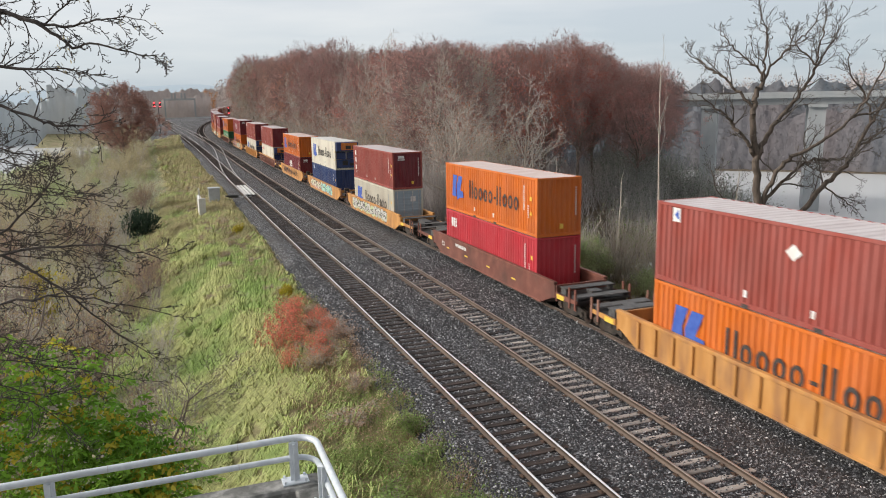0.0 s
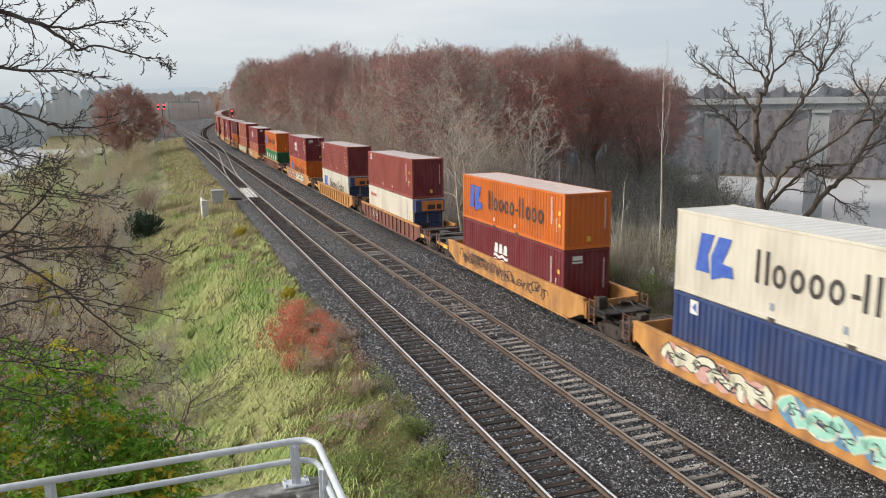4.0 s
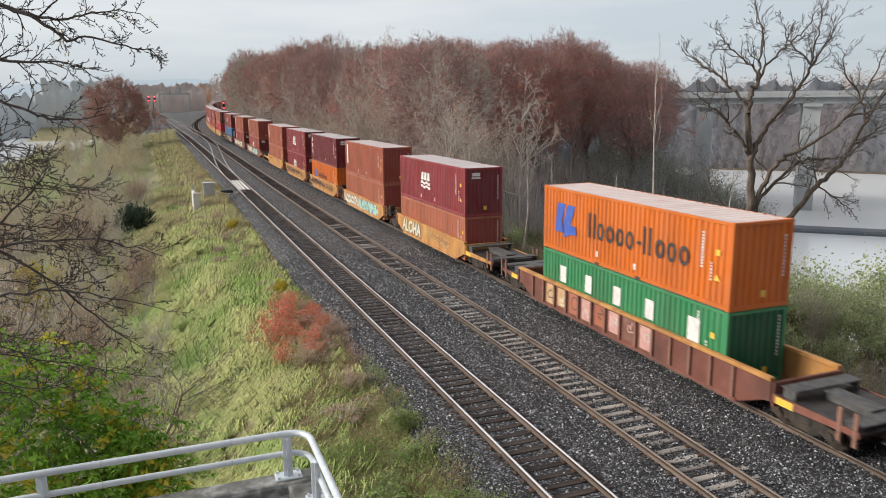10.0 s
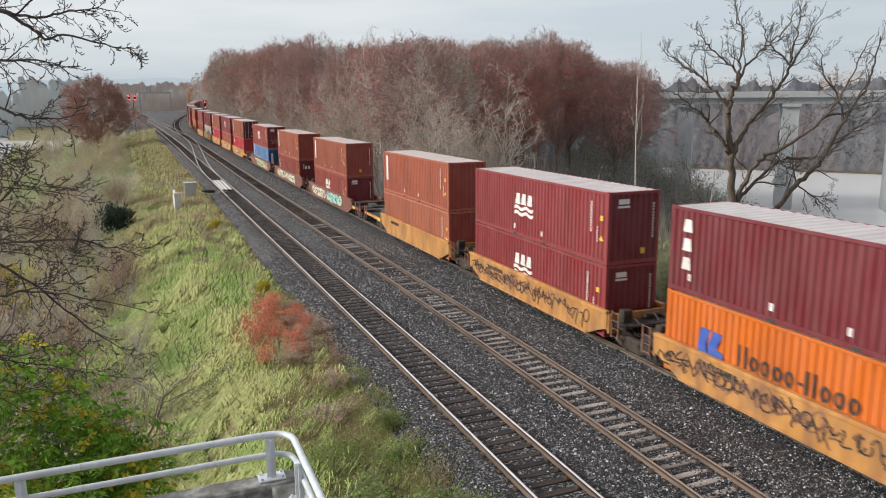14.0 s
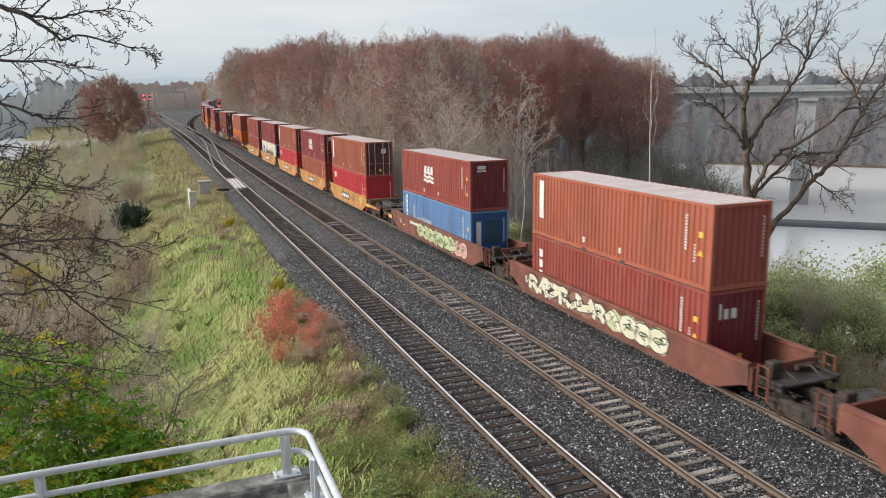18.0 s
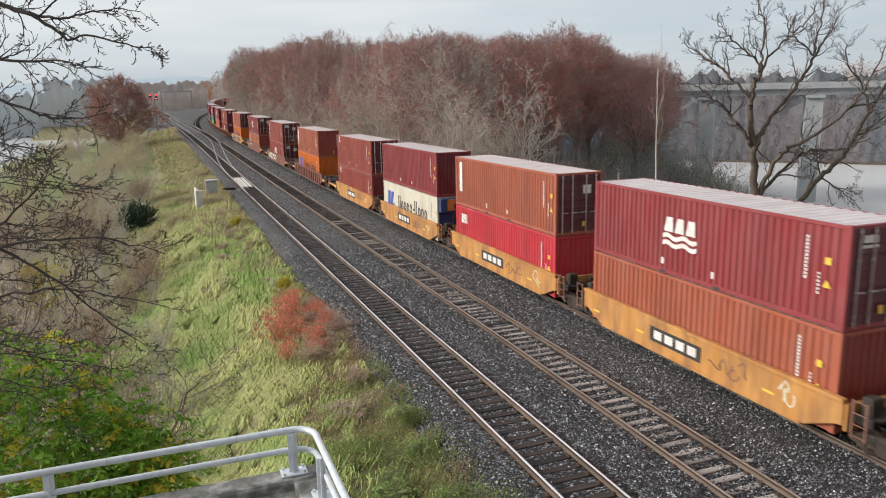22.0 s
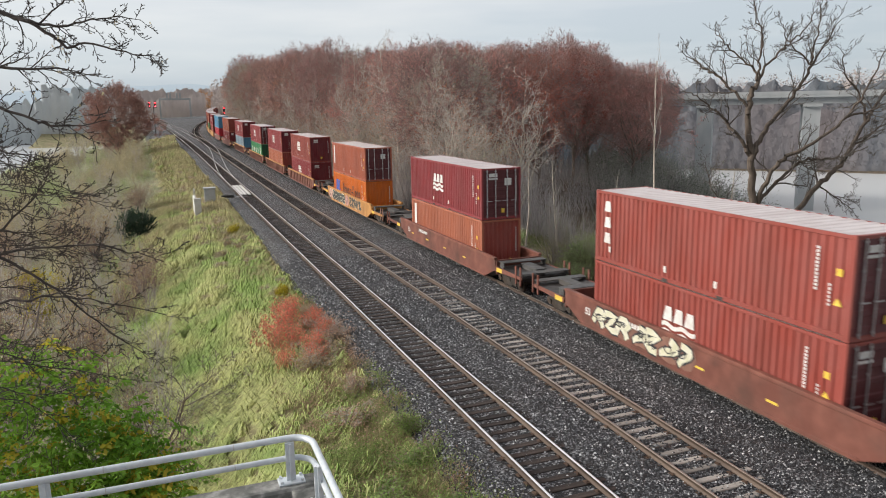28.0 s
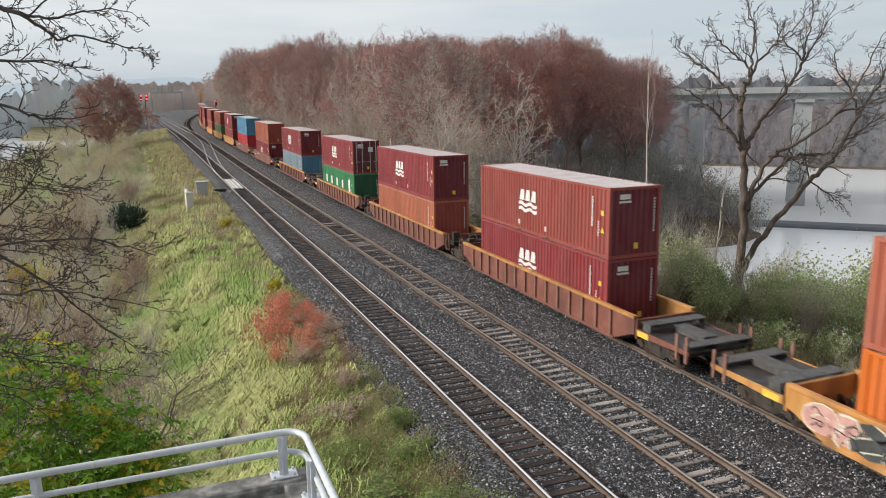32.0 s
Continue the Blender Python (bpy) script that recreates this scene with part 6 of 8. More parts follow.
def broad_tree():
    w = Wood(77)
    base = np.array((32.5, 34.1, -2.6))
    limbs = [([(0, 0), (0.10, 2.2), (0.12, 4.4), (0.03, 6.6), (-0.20, 8.8), (-0.45, 10.2), (-0.56, 11.8), (-0.38, 12.7), (-0.07, 13.3)], 0.36, 0.13, 0.0),
             ([(-0.07, 13.3), (-0.27, 14.0), (-1.02, 14.6), (-1.91, 15.5), (-2.45, 16.1)], 0.10, 0.02, 0.8), ([(-0.07, 13.3), (-0.18, 14.1), (-0.15, 15.6), (-0.49, 16.5), (-0.95, 17.7)], 0.09, 0.02, -0.8),
             ([(-0.07, 13.3), (0.37, 14.1), (1.22, 15.0), (1.91, 15.6), (2.75, 16.4), (3.22, 17.3)], 0.10, 0.02, 0.4),
             ([(-0.56, 11.8), (-1.36, 12.7), (-2.16, 13.6), (-2.93, 14.1), (-3.41, 14.5), (-4.27, 15.1)], 0.12, 0.02, 1.2),
             ([(-0.22, 8.9), (-0.84, 9.9), (-1.81, 10.8), (-2.24, 11.4), (-2.81, 11.7), (-3.76, 12.5), (-4.88, 12.8)], 0.15, 0.02, -1.0),
             ([(-0.16, 9.0), (0.61, 10.5), (1.46, 11.5), (2.48, 12.7), (3.16, 13.7), (3.77, 14.8), (4.44, 15.7), (4.99, 16.7)], 0.19, 0.02, 1.5),
             ([(3.16, 13.7), (3.30, 14.3), (2.44, 15.0), (1.91, 15.6), (1.68, 16.5)], 0.09, 0.02, 0.5, 0.75), ([(3.31, 14.2), (3.45, 15.2), (3.94, 16.3), (4.03, 17.6)], 0.08, 0.02, 1.0, 0.80),
             ([(0.12, 5.4), (0.40, 6.9), (1.11, 8.5), (2.18, 9.25), (3.44, 10.0), (4.83, 11.2), (5.60, 12.8), (6.04, 14.1), (6.63, 15.7)], 0.19, 0.02, -1.5),
             ([(0.12, 5.0), (0.50, 6.6), (1.56, 7.7), (2.78, 8.8), (3.90, 8.8), (5.22, 8.9), (6.33, 9.5)], 0.16, 0.02, -0.6), ([(4.83, 11.2), (6.29, 11.7), (7.71, 12.2)], 0.09, 0.02, -0.3, -0.83),
             ([(0.06, 1.6), (1.1, 3.6), (2.50, 5.40), (4.00, 7.20), (5.15, 8.10), (5.85, 9.30), (6.60, 10.90), (7.15, 11.60), (7.85, 12.70), (8.30, 13.90), (8.60, 15.80)], 0.24, 0.04, 1.0),
             ([(5.85, 9.3), (7.36, 10.3), (8.90, 11.4)], 0.10, 0.02, 0.6, 0.48), ([(6.60, 10.9), (6.40, 12.4), (5.40, 13.7), (5.10, 15.0)], 0.10, 0.02, 0.6, 0.57), ([(4.0, 7.2), (5.3, 6.3), (6.3, 5.6)], 0.07, 0.015, 0.5, 0.29),
             ([(0.1, 3.2), (-1.2, 5.6), (-2.2, 7.0), (-2.5, 8.4)], 0.08, 0.015, 1.2), ([(2.2, 9.2), (2.9, 8.2), (3.6, 8.4)], 0.06, 0.012, 0.4, -0.42)]
    for pts, r0, r1, *aw in limbs:
        q, rad = tree_path(base, pts, r0 * 0.80, r1 * 0.9, w, 0, *aw)
        if pts[0] == (0, 0):
            continue
        ln = float(np.linalg.norm(q[-1] - q[0]))
        w.branch(q, rad, min(max(ln, 4.0), 6.5), 1, 5, (0, 13, 6, 4, 2), 0.40, 0.66, 0.04, 0.34, 0.18, 0.0105)
    t = thing("tree", "broad bare tree with spreading crooked limbs above the lake", "tree")
    put("trunk", w.mesh("trunk", M["bark_brown"], 0, 0), t, label="thick grey-brown trunk and limbs")
    put("crown", w.mesh("crown", M["twig_dark"], 1, 9, 1.1), t)
    # thin pole-like stems behind the train
    for x, y, h, lean, sd in ((31.0, 41.5, 15.5, 0.05, 1), (33.5, 38.0, 9.0, 0.35, 2), (29.0, 44.0, 7.0, 0.3, 3), (27.0, 47.0, 8.0, -0.25, 4), (26.5, 52.0, 9.0, 0.2, 5)):
        w = Wood(90 + sd)
        z = float(ground_z(x, y))
        pts, rad = w.limb((x, y, z - 0.3), (lean, -lean * 0.3, 1), h * (0.98 if sd == 1 else 1), 0.10, 0, 2, lift=0.3, wild=0.06, steps=9)
        w.branch(pts, rad, h, 0, 2, (7, 5), 0.22, 0.6, 0.25, 0.2, 0.55 if sd == 1 else 0.3, 0.010)
        t = thing("tree", "thin pale bare sapling beside the railway", "tree", "thin bare saplings")
        put("trunk", w.mesh("trunk", M["bark_pale"], 0, 0), t)
        put("crown", w.mesh("crown", M["twig_grey"], 1, 9), t)


broad_tree()


def near_tree():
    """Bare tree beside the bridge; its outer limbs reach into the view."""
    w = Wood(31)
    w.path([np.array(p) for p in ((-5.6, 12.2, -5.5), (-5.4, 12.1, 0.0), (-5.1, 12.0, 5.0), (-4.8, 11.9, 9.0), (-4.5, 11.9, 13.5))], [0.24, 0.21, 0.18, 0.14, 0.08], 0)
    limbs = [([(-4.8, 11.9, 10.2), (-3.2, 11.4, 11.3), (-2.1, 10.86, 10.92), (-1.72, 10.7, 10.84), (-1.3, 10.5, 10.66), (-0.99, 10.33, 10.39)], 0.05, 0.016),
             ([(-0.99, 10.33, 10.39), (-0.78, 10.26, 10.46), (-0.37, 10.08, 10.33), (-0.07, 9.96, 10.29), (0.03, 9.91, 10.22)], 0.016, 0.004),
             ([(-1.65, 10.67, 10.81), (-1.28, 10.5, 10.69), (-1.05, 10.41, 10.65), (-0.69, 10.28, 10.71), (-0.4, 10.18, 10.76), (-0.11, 10.07, 10.72)], 0.022, 0.004),
             ([(-1.28, 10.5, 10.69), (-1.0, 10.5, 10.95), (-0.8, 10.45, 11.15)], 0.012, 0.005),
             ([(-4.9, 11.9, 8.6), (-3.2, 11.2, 10.0), (-1.96, 10.66, 10.24), (-1.52, 10.48, 10.15), (-1.1, 10.35, 10.18), (-0.75, 10.2, 10.02)], 0.034, 0.005),
             ([(-4.9, 12.0, 7.6), (-3.2, 11.2, 9.8), (-2.0, 10.58, 9.77), (-1.44, 10.32, 9.52), (-1.19, 10.21, 9.44), (-0.6, 10.0, 9.5)], 0.032, 0.005),
             ([(-4.9, 12.0, 7.0), (-3.0, 11.0, 9.3), (-1.9, 10.5, 9.2), (-1.3, 10.3, 9.0)], 0.024, 0.005),
             ([(-5.0, 12.0, 5.0), (-3.3, 10.9, 7.4), (-2.23, 10.27, 7.87), (-1.31, 9.96, 8.04), (-0.66, 9.71, 8.0), (-0.1, 9.46, 7.81)], 0.028, 0.004),
             ([(-5.0, 12.0, 4.4), (-3.3, 10.8, 6.9), (-2.28, 10.17, 7.29), (-1.49, 9.9, 7.41), (-1.04, 9.72, 7.37), (-0.12, 9.33, 7.17)], 0.025, 0.004),
             ([(-2.0, 10.2, 7.9), (-1.5, 10.0, 7.6), (-0.9, 9.8, 7.0), (-0.4, 9.6, 6.6)], 0.02, 0.004), ([(-2.2, 10.3, 8.0), (-1.6, 10.1, 8.5), (-1.3, 10.0, 8.9)], 0.018, 0.004)]
    for _ in range(15):
        z, y = w.rng.uniform(5.9, 8.9), w.rng.uniform(9.6, 11.0)
        x1 = w.rng.uniform(-1.5, -0.2)
        limbs.append(([(-4.9, 12.0, z - 1.5), (-3.4, (y + 12) / 2, z), (-2.4, y, z + 0.25), ((x1 - 2.4) / 2, y - 0.1, z + w.rng.uniform(-0.1, 0.3)), (x1, y - 0.2, z + w.rng.uniform(-0.6, 0.2))], 0.015, 0.003))
    for pts, r0, r1 in limbs:
        p = np.array(pts, float)
        t = np.linspace(0, len(p) - 1, 4 * (len(p) - 1) + 1)
        q = np.stack([np.interp(t, range(len(p)), p[:, i]) for i in range(3)], -1)
        for _ in range(2):
            q[1:-1] = (q[:-2] + 2 * q[1:-1] + q[2:]) / 4
        q[1:] += w.rng.normal(0, 0.012, (len(q) - 1, 3))
        rad = list(np.linspace(r0, r1, len(q)))
        w.path(list(q), rad, 0)
        ln = min(2.2, float(np.linalg.norm(q[-1] - q[0])))
        w.branch(list(q), rad, ln, 1, 4, (0, 16, 6, 4, 3), 0.30, 0.75, 0.03, 0.34, 0.30, 0.0022)
    t = thing("tree", "dark bare tree with a few withered leaves beside the bridge", "tree")
    put("trunk", w.mesh("trunk", M["bark_dark"], 0, 0), t)
    put("crown", w.mesh("crown", M["bark_dark"], 1, 9), t)
    rng = np.random.default_rng(4)
    some = [w.tips[i] for i in rng.choice(len(w.tips), min(len(w.tips), 150), replace=False)]
    put("leaves", leaf_mesh("leaves", around(some, 2, 0.03, rng), 0.055, M["leaf_olive"], rng, droop=1.2, aspect=0.4), t, label="few withered leaves")


near_tree()


def bank_tree():
    """Bare small trees on the near bank, a tangle of grey twigs."""
    for x, y, h, sd in ((-2.3, 15.6, 10.8, 1), (-0.9, 17.2, 9.2, 2), (-4.0, 17.5, 11.5, 3)):
        w = Wood(140 + sd)
        z = float(ground_z(x, y))
        w.grow((x, y, z - 0.2), (0.06, 0.0, 1), h - z - 4.6, 0.085, 0, 4, (13, 8, 5, 3), 0.36, 0.85, 0.01, 0.32, 0.45, 0.0035)
        t = thing("tree", "small bare tree with tangled grey twigs on the bank", "tree", "small bare trees of the bank")
        put("trunk", w.mesh("trunk", M["bark"], 0, 0), t)
        put("crown", w.mesh("crown", M["bark"], 1, 9), t)
        g = np.random.default_rng(sd)
        some = [w.tips[i] for i in g.choice(len(w.tips), min(len(w.tips), 260), replace=False)]
        put("leaves", leaf_mesh("leaves", around(some, 2, 0.05, g), 0.06, M["leaf_bank"], g, droop=0.8, aspect=0.5), t, label="few pale withered leaves")


bank_tree()


def sprays(centres, rng, length=0.5, pairs=6, leaf=0.11):
    """Feathered leaves: stalks with leaflets on both sides, drooping."""
    n = len(centres)
    d = rng.normal(0, 1, (n, 3))
    d[:, 2] = np.abs(d[:, 2]) * 0.3 - 0.15
    d /= np.linalg.norm(d, axis=1)[:, None]
    s = np.cross(d, (0, 0, 1.0))
    s /= np.linalg.norm(s, axis=1)[:, None]
    c, dr = [], []
    L = length * rng.uniform(0.6, 1.2, (n, 1))
    for k in range(pairs):
        f = (k + 1) / pairs
        p = centres + d * L * f - np.array((0, 0, 1)) * L * 0.35 * f * f
        for sg in (-1, 1):
            c.append(p)
            dr.append(d * 0.45 + s * sg * 0.9 + np.array((0, 0, -0.45)))
    return np.concatenate(c), np.concatenate(dr), leaf


def green_bush():
    rng = np.random.default_rng(9)
    t = thing("tree", "low leafy tree with green and yellowing feathered leaves", "tree")
    w = Wood(41)
    for b, h in (((-1.9, 11.8), 8.6), ((-3.0, 12.4), 9.8), ((-0.9, 11.3), 8.2), ((-3.6, 11.2), 9.0)):
        z = float(ground_z(*b))
        w.grow((b[0], b[1], z - 0.2), (0.03, 0, 1), h + (-z - 4.2), 0.07, 0, 2, (9, 6), 0.22, 0.8, 0.2, 0.15, 0.5, 0.008)
    put("trunk", w.mesh("trunk", M["bark"], 0, 0), t)
    put("crown", w.mesh("crown", M["bark"], 1, 9), t)
    blobs = [((-2.3, 11.9, 4.9), (1.5, 1.1, 1.6), 460), ((-1.25, 11.5, 4.35), (1.15, 0.9, 1.3), 400), ((-3.6, 12.2, 5.5), (1.4, 1.1, 1.5), 240), ((-0.65, 11.2, 3.9), (0.85, 0.7, 1.15), 240),
             ((-2.0, 11.0, 3.2), (1.6, 0.9, 1.2), 220)]
    pts = []
    for c, r, n in blobs:
        d = rng.normal(0, 1, (n, 3))
        d /= np.linalg.norm(d, axis=1)[:, None]
        pts.append(np.array(c) + d * np.array(r) * (rng.random((n, 1)) ** 0.33) * rng.uniform(0.75, 1.1, (n, 1)))
    pts = np.concatenate(pts)
    c, d, leaf = sprays(pts, rng, 0.42, 6, 0.11)
    yel = np.repeat((np.sin(pts[:, 0] * 5 + pts[:, 2] * 4) + rng.normal(0, 0.7, len(pts)) > 1.05)[None], 12, 0).reshape(-1)
    put("leaves", leaf_mesh("leaves", c[~yel], leaf, M["leaf_green"], rng, 0.1, 0.45, d[~yel]), t, label="green leaves")
    put("leaves", leaf_mesh("leaves", c[yel], leaf, M["leaf_yellow"], rng, 0.1, 0.6, d[yel]), t, label="yellow leaves")


green_bush()


def shrub_kind(seed, height, stems, leaf=None, per=0, bark="bark", size=0.09, spread=0.10, kids=(7, 5)):
    w = Wood(seed)
    rng = w.rng
    for _ in range(stems):
        a, tilt = rng.uniform(0, 6.28), rng.uniform(0.05, 0.55)
        d = (math.cos(a) * tilt, math.sin(a) * tilt, 1)
        p = (rng.normal(0, 0.18) * height * 0.3, rng.normal(0, 0.18) * height * 0.3, -0.1)
        w.grow(p, d, height * rng.uniform(0.6, 1.0), height * 0.009, 0, 2, kids, 0.42, 0.7, 0.10, 0.28, 0.25, 0.004)
    g = np.random.default_rng(seed + 7)
    return {"stem": w.mesh("stem", M[bark], 0, 0), "crown": w.mesh("crown", M[bark], 1, 9),
            "leaves": leaf_mesh("leaves", around(w.tips, per, spread, g), size, M[leaf], g) if leaf else None}


def scatter_shrub(kind, label, x, y, s, rng, group, sink=0.0):
    flat = rng.uniform(1.2, 2.0) if group.startswith("weeds") else 1.0
    return plant(kind, "shrub", label, "shrub", group, pose(x, y, float(ground_z(x, y)) - sink, rng.uniform(-8, 8), rng.uniform(-8, 8), rng.uniform(0, 360)) @ Matrix.Diagonal((s * flat, s * flat, s / flat ** 0.8, 1)), ("stem", "crown", "leaves"))


def shrubs():
    rng = random.Random(17)
    grey = [shrub_kind(51, 3.2, 9, bark="twig_grey", kids=(9, 6)), shrub_kind(52, 3.6, 11, "weed_tan", 1, "twig", size=0.10, kids=(9, 6)), shrub_kind(53, 2.8, 10, "leaf_olive", 1, "twig_grey", kids=(9, 6))]
    names = ["tangled bare grey shrub on the bank", "bare brown shrub with dry seed heads on the bank", "bare shrub with a few olive leaves on the bank"]
    n = 0
    while n < 120:
        y = 15 + 90 * rng.random()
        lim = 0.2 - 0.045 * y + rng.uniform(0, 1.6)
        x = lim - (15 + 0.03 * y) * rng.random() ** 1.3
        k = rng.randrange(3)
        scatter_shrub(grey[k], names[k], x, y, rng.uniform(0.7, 1.3) * (1.0 + 0.5 * (x < lim - 4)), rng, "shrubs of the bank")
        n += 1
    red = shrub_kind(61, 2.1, 12, "leaf_red", 2, "weed_tan", size=0.10, spread=0.10, kids=(7, 4))
    tan = shrub_kind(62, 1.5, 30, "weed_tan", 2, "twig_grey", size=0.07, spread=0.08, kids=(8, 4))
    rtan = shrub_kind(63, 1.3, 26, "weed_red", 2, "twig_grey", size=0.06, spread=0.09, kids=(8, 4))
    gre = shrub_kind(64, 1.1, 26, "weed_green", 3, "twig", size=0.07, spread=0.10, kids=(8, 4))
    for x, y, s in ((4.7, 33.6, 0.95), (5.3, 35.4, 0.8), (4.0, 31.8, 0.9), (5.6, 37.0, 0.65), (3.9, 29.6, 0.7), (4.8, 31.2, 0.8), (5.7, 33.4, 0.7), (5.4, 30.2, 0.75), (6.2, 31.6, 0.6), (6.3, 34.0, 0.5), (5.2, 28.8, 0.6)):
        scatter_shrub(red, "scarlet-leaved sumac shrub beside the ballast", x, y, s, rng, "red sumac shrubs")
    spots = [(tan, "dry tan weeds at the ballast edge", 5.0, 28.6, 0.9), (tan, "dry tan weeds at the ballast edge", 5.8, 30.0, 0.9), (tan, "dry tan weeds at the ballast edge", 6.1, 35.5, 0.7),
             (rtan, "reddish dry weeds at the ballast edge", 6.3, 33.0, 1.0), (rtan, "reddish dry weeds at the ballast edge", 6.4, 31.2, 0.9), (rtan, "reddish dry weeds at the ballast edge", 5.9, 25.0, 0.8),
             (rtan, "reddish dry weeds at the ballast edge", 5.4, 23.0, 0.8), (gre, "low green weeds beside the ballast", 6.3, 18.9, 0.7), (gre, "low green weeds beside the ballast", 4.9, 17.4, 0.9),
             (gre, "low green weeds beside the ballast", 6.0, 16.0, 0.8), (gre, "low green weeds beside the ballast", 6.5, 20.8, 0.7)]
    for k, lab, x, y, s in spots:
        scatter_shrub(k, lab, x, y, s, rng, "weeds beside the ballast")
    for _ in range(34):
        y = rng.uniform(36, 84)
        u = rng.uniform(4.6, 6.3) - 2.4 * float(smooth01(52, 78, y)) * rng.random()
        k, lab = rng.choice(((tan, "dry tan weeds at the ballast edge"), (tan, "dry tan weeds at the ballast edge"), (rtan, "reddish dry weeds at the ballast edge"), (gre, "low green weeds beside the ballast")))
        scatter_shrub(k, lab, u + float(line_x(y)), y, rng.uniform(0.35, 0.75), rng, "weeds beside the ballast")
    for _ in range(46):
        y = rng.uniform(38, 125)
        u = 5.6 - 8.0 * rng.random() ** 1.3 - 2.0 * float(smooth01(52, 78, y))
        k, lab = rng.choice(((tan, "dry tan weeds on the grass slope"), (tan, "dry tan weeds on the grass slope"), (rtan, "reddish dry weeds on the grass slope"), (gre, "low green weeds on the grass slope")))
        scatter_shrub(k, lab, u + float(line_x(y)), y, rng.uniform(0.25, 0.55), rng, "weeds of the slope")
    for _ in range(64):
        y = rng.uniform(50, 112)
        u = rng.uniform(3.0, 6.2) - 2.4 * float(smooth01(52, 78, y)) * rng.random()
        scatter_shrub(rtan if rng.random() < 0.5 else tan, "reddish tan dry weeds beside the ballast", u + float(line_x(y)), y, rng.uniform(0.35, 0.7), rng, "weeds beside the ballast")
    # right bank, between the train and the water
    rb = shrub_kind(65, 2.4, 16, "leaf_pale", 4, "twig", size=0.12, spread=0.14, kids=(8, 5))
    for _ in range(40):
        y = rng.uniform(12, 64)
        u = rng.uniform(22.4, 29)
        k, lab = rng.choice(((rb, "leafy green-brown shrub above the lake"), (rb, "leafy green-brown shrub above the lake"), (grey[0], "tangled bare grey shrub above the lake"), (grey[2], "bare shrub with a few olive leaves above the lake")))
        scatter_shrub(k, lab, u, y, rng.uniform(0.5, 1.0), rng, "shrubs of the lake bank")
    for _ in range(16):
        y = rng.uniform(20, 34)
        scatter_shrub(rb, "leafy green-brown shrub above the lake", rng.uniform(27, 35) + 0.2 * (30 - y), y, rng.uniform(0.8, 1.4), rng, "shrubs of the lake bank")
    thin = shrub_kind(67, 4.2, 9, "weed_green", 1, "bark_pale", size=0.07, spread=0.08, kids=(6, 4))
    for _ in range(34):
        y = rng.uniform(22, 44)
        x = rng.uniform(26, 35) - 0.12 * (y - 30)
        scatter_shrub(thin, "thin bare upright shrub above the lake", x, y, rng.uniform(0.6, 1.25), rng, "thin shrubs above the lake")
    # dark dense evergreen on the slope
    g = np.random.default_rng(2)
    d = g.normal(0, 1, (1500, 3))
    d /= np.linalg.norm(d, axis=1)[:, None]
    c = d * np.array((1.5, 1.5, 1.25)) * g.uniform(0.35, 1.05, (1500, 1)) + np.array((0, 0, 1.25))
    c = c[c[:, 2] > 0.05]
    st = Shape()
    for a in np.linspace(0, 6.28, 7):
        st.tube((0, 0, -0.1), (0.9 * math.cos(a), 0.9 * math.sin(a), 1.4), 0.04, 0.01, n=5)
    conif = {"stem": st.mesh("stem", M["bark_dark"]), "leaves": leaf_mesh("leaves", c, 0.42, M["conifer"], g, droop=-0.2, aspect=0.25, dirs=d[: len(c)] * 0.6 + np.array((0, 0, 0.5)))}
    scatter_shrub(conif, "dark dense evergreen shrub on the grass slope", -2.9, 75.0, 1.15, rng, "evergreen shrub", -0.1)
    # wooded bank beyond, left of the line
    ol = [forest_kind(71, 10, "leaf_olive", 9, "bark_pale", "twig_grey", leaders=5, trunk=0.4, leafsize=0.13, kids=(0, 8, 5, 4)), forest_kind(72, 8, "leaf_pale", 9, "bark", "twig_grey", leaders=5, trunk=0.35, leafsize=0.12, kids=(0, 8, 5, 4)),
          forest_kind(73, 11, "leaf_olive", 1, "bark_pale", "twig_grey", leaders=5, trunk=0.45, kids=(0, 8, 6, 4))]
    bush = ["low olive-brown bush on the misty bank", "low bush with sparse green leaves on the bank", "low bare grey bush on the misty bank"]
    labs = ["small olive-brown tree on the misty bank", "small tree with sparse green leaves on the bank", "small bare grey tree on the misty bank"]
    n = 0
    while n < 62:
        y = 74 + 230 * rng.random()
        x = rng.uniform(-25 - 38 * float(smooth01(115, 230, y)), -4.2 - 0.006 * y) + float(line_x(y))
        k = rng.randrange(3)
        s = rng.uniform(0.5, 1.0) * (0.55 if x > -14 else 1.0)
        plant(ol[k], "tree", labs[k], "tree", "small trees of the bank", pose(x, y, float(ground_z(x, y)), 0, 0, rng.uniform(0, 360)) @ Matrix.Scale(s, 4))
        n += 1
    for _ in range(84):
        y = rng.uniform(80, 215)
        x = rng.uniform(-13, -1.0) + float(line_x(y)) * 0.6
        k = rng.randrange(3)
        plant(ol[k], "bush", bush[k], "bush", "bushes of the bank", pose(x, y, float(ground_z(x, y)) - 0.1, rng.uniform(-8, 8), rng.uniform(-8, 8), rng.uniform(0, 360)) @ Matrix.Scale(rng.uniform(0.40, 0.78) if x < -4.5 else rng.uniform(0.25, 0.42), 4))
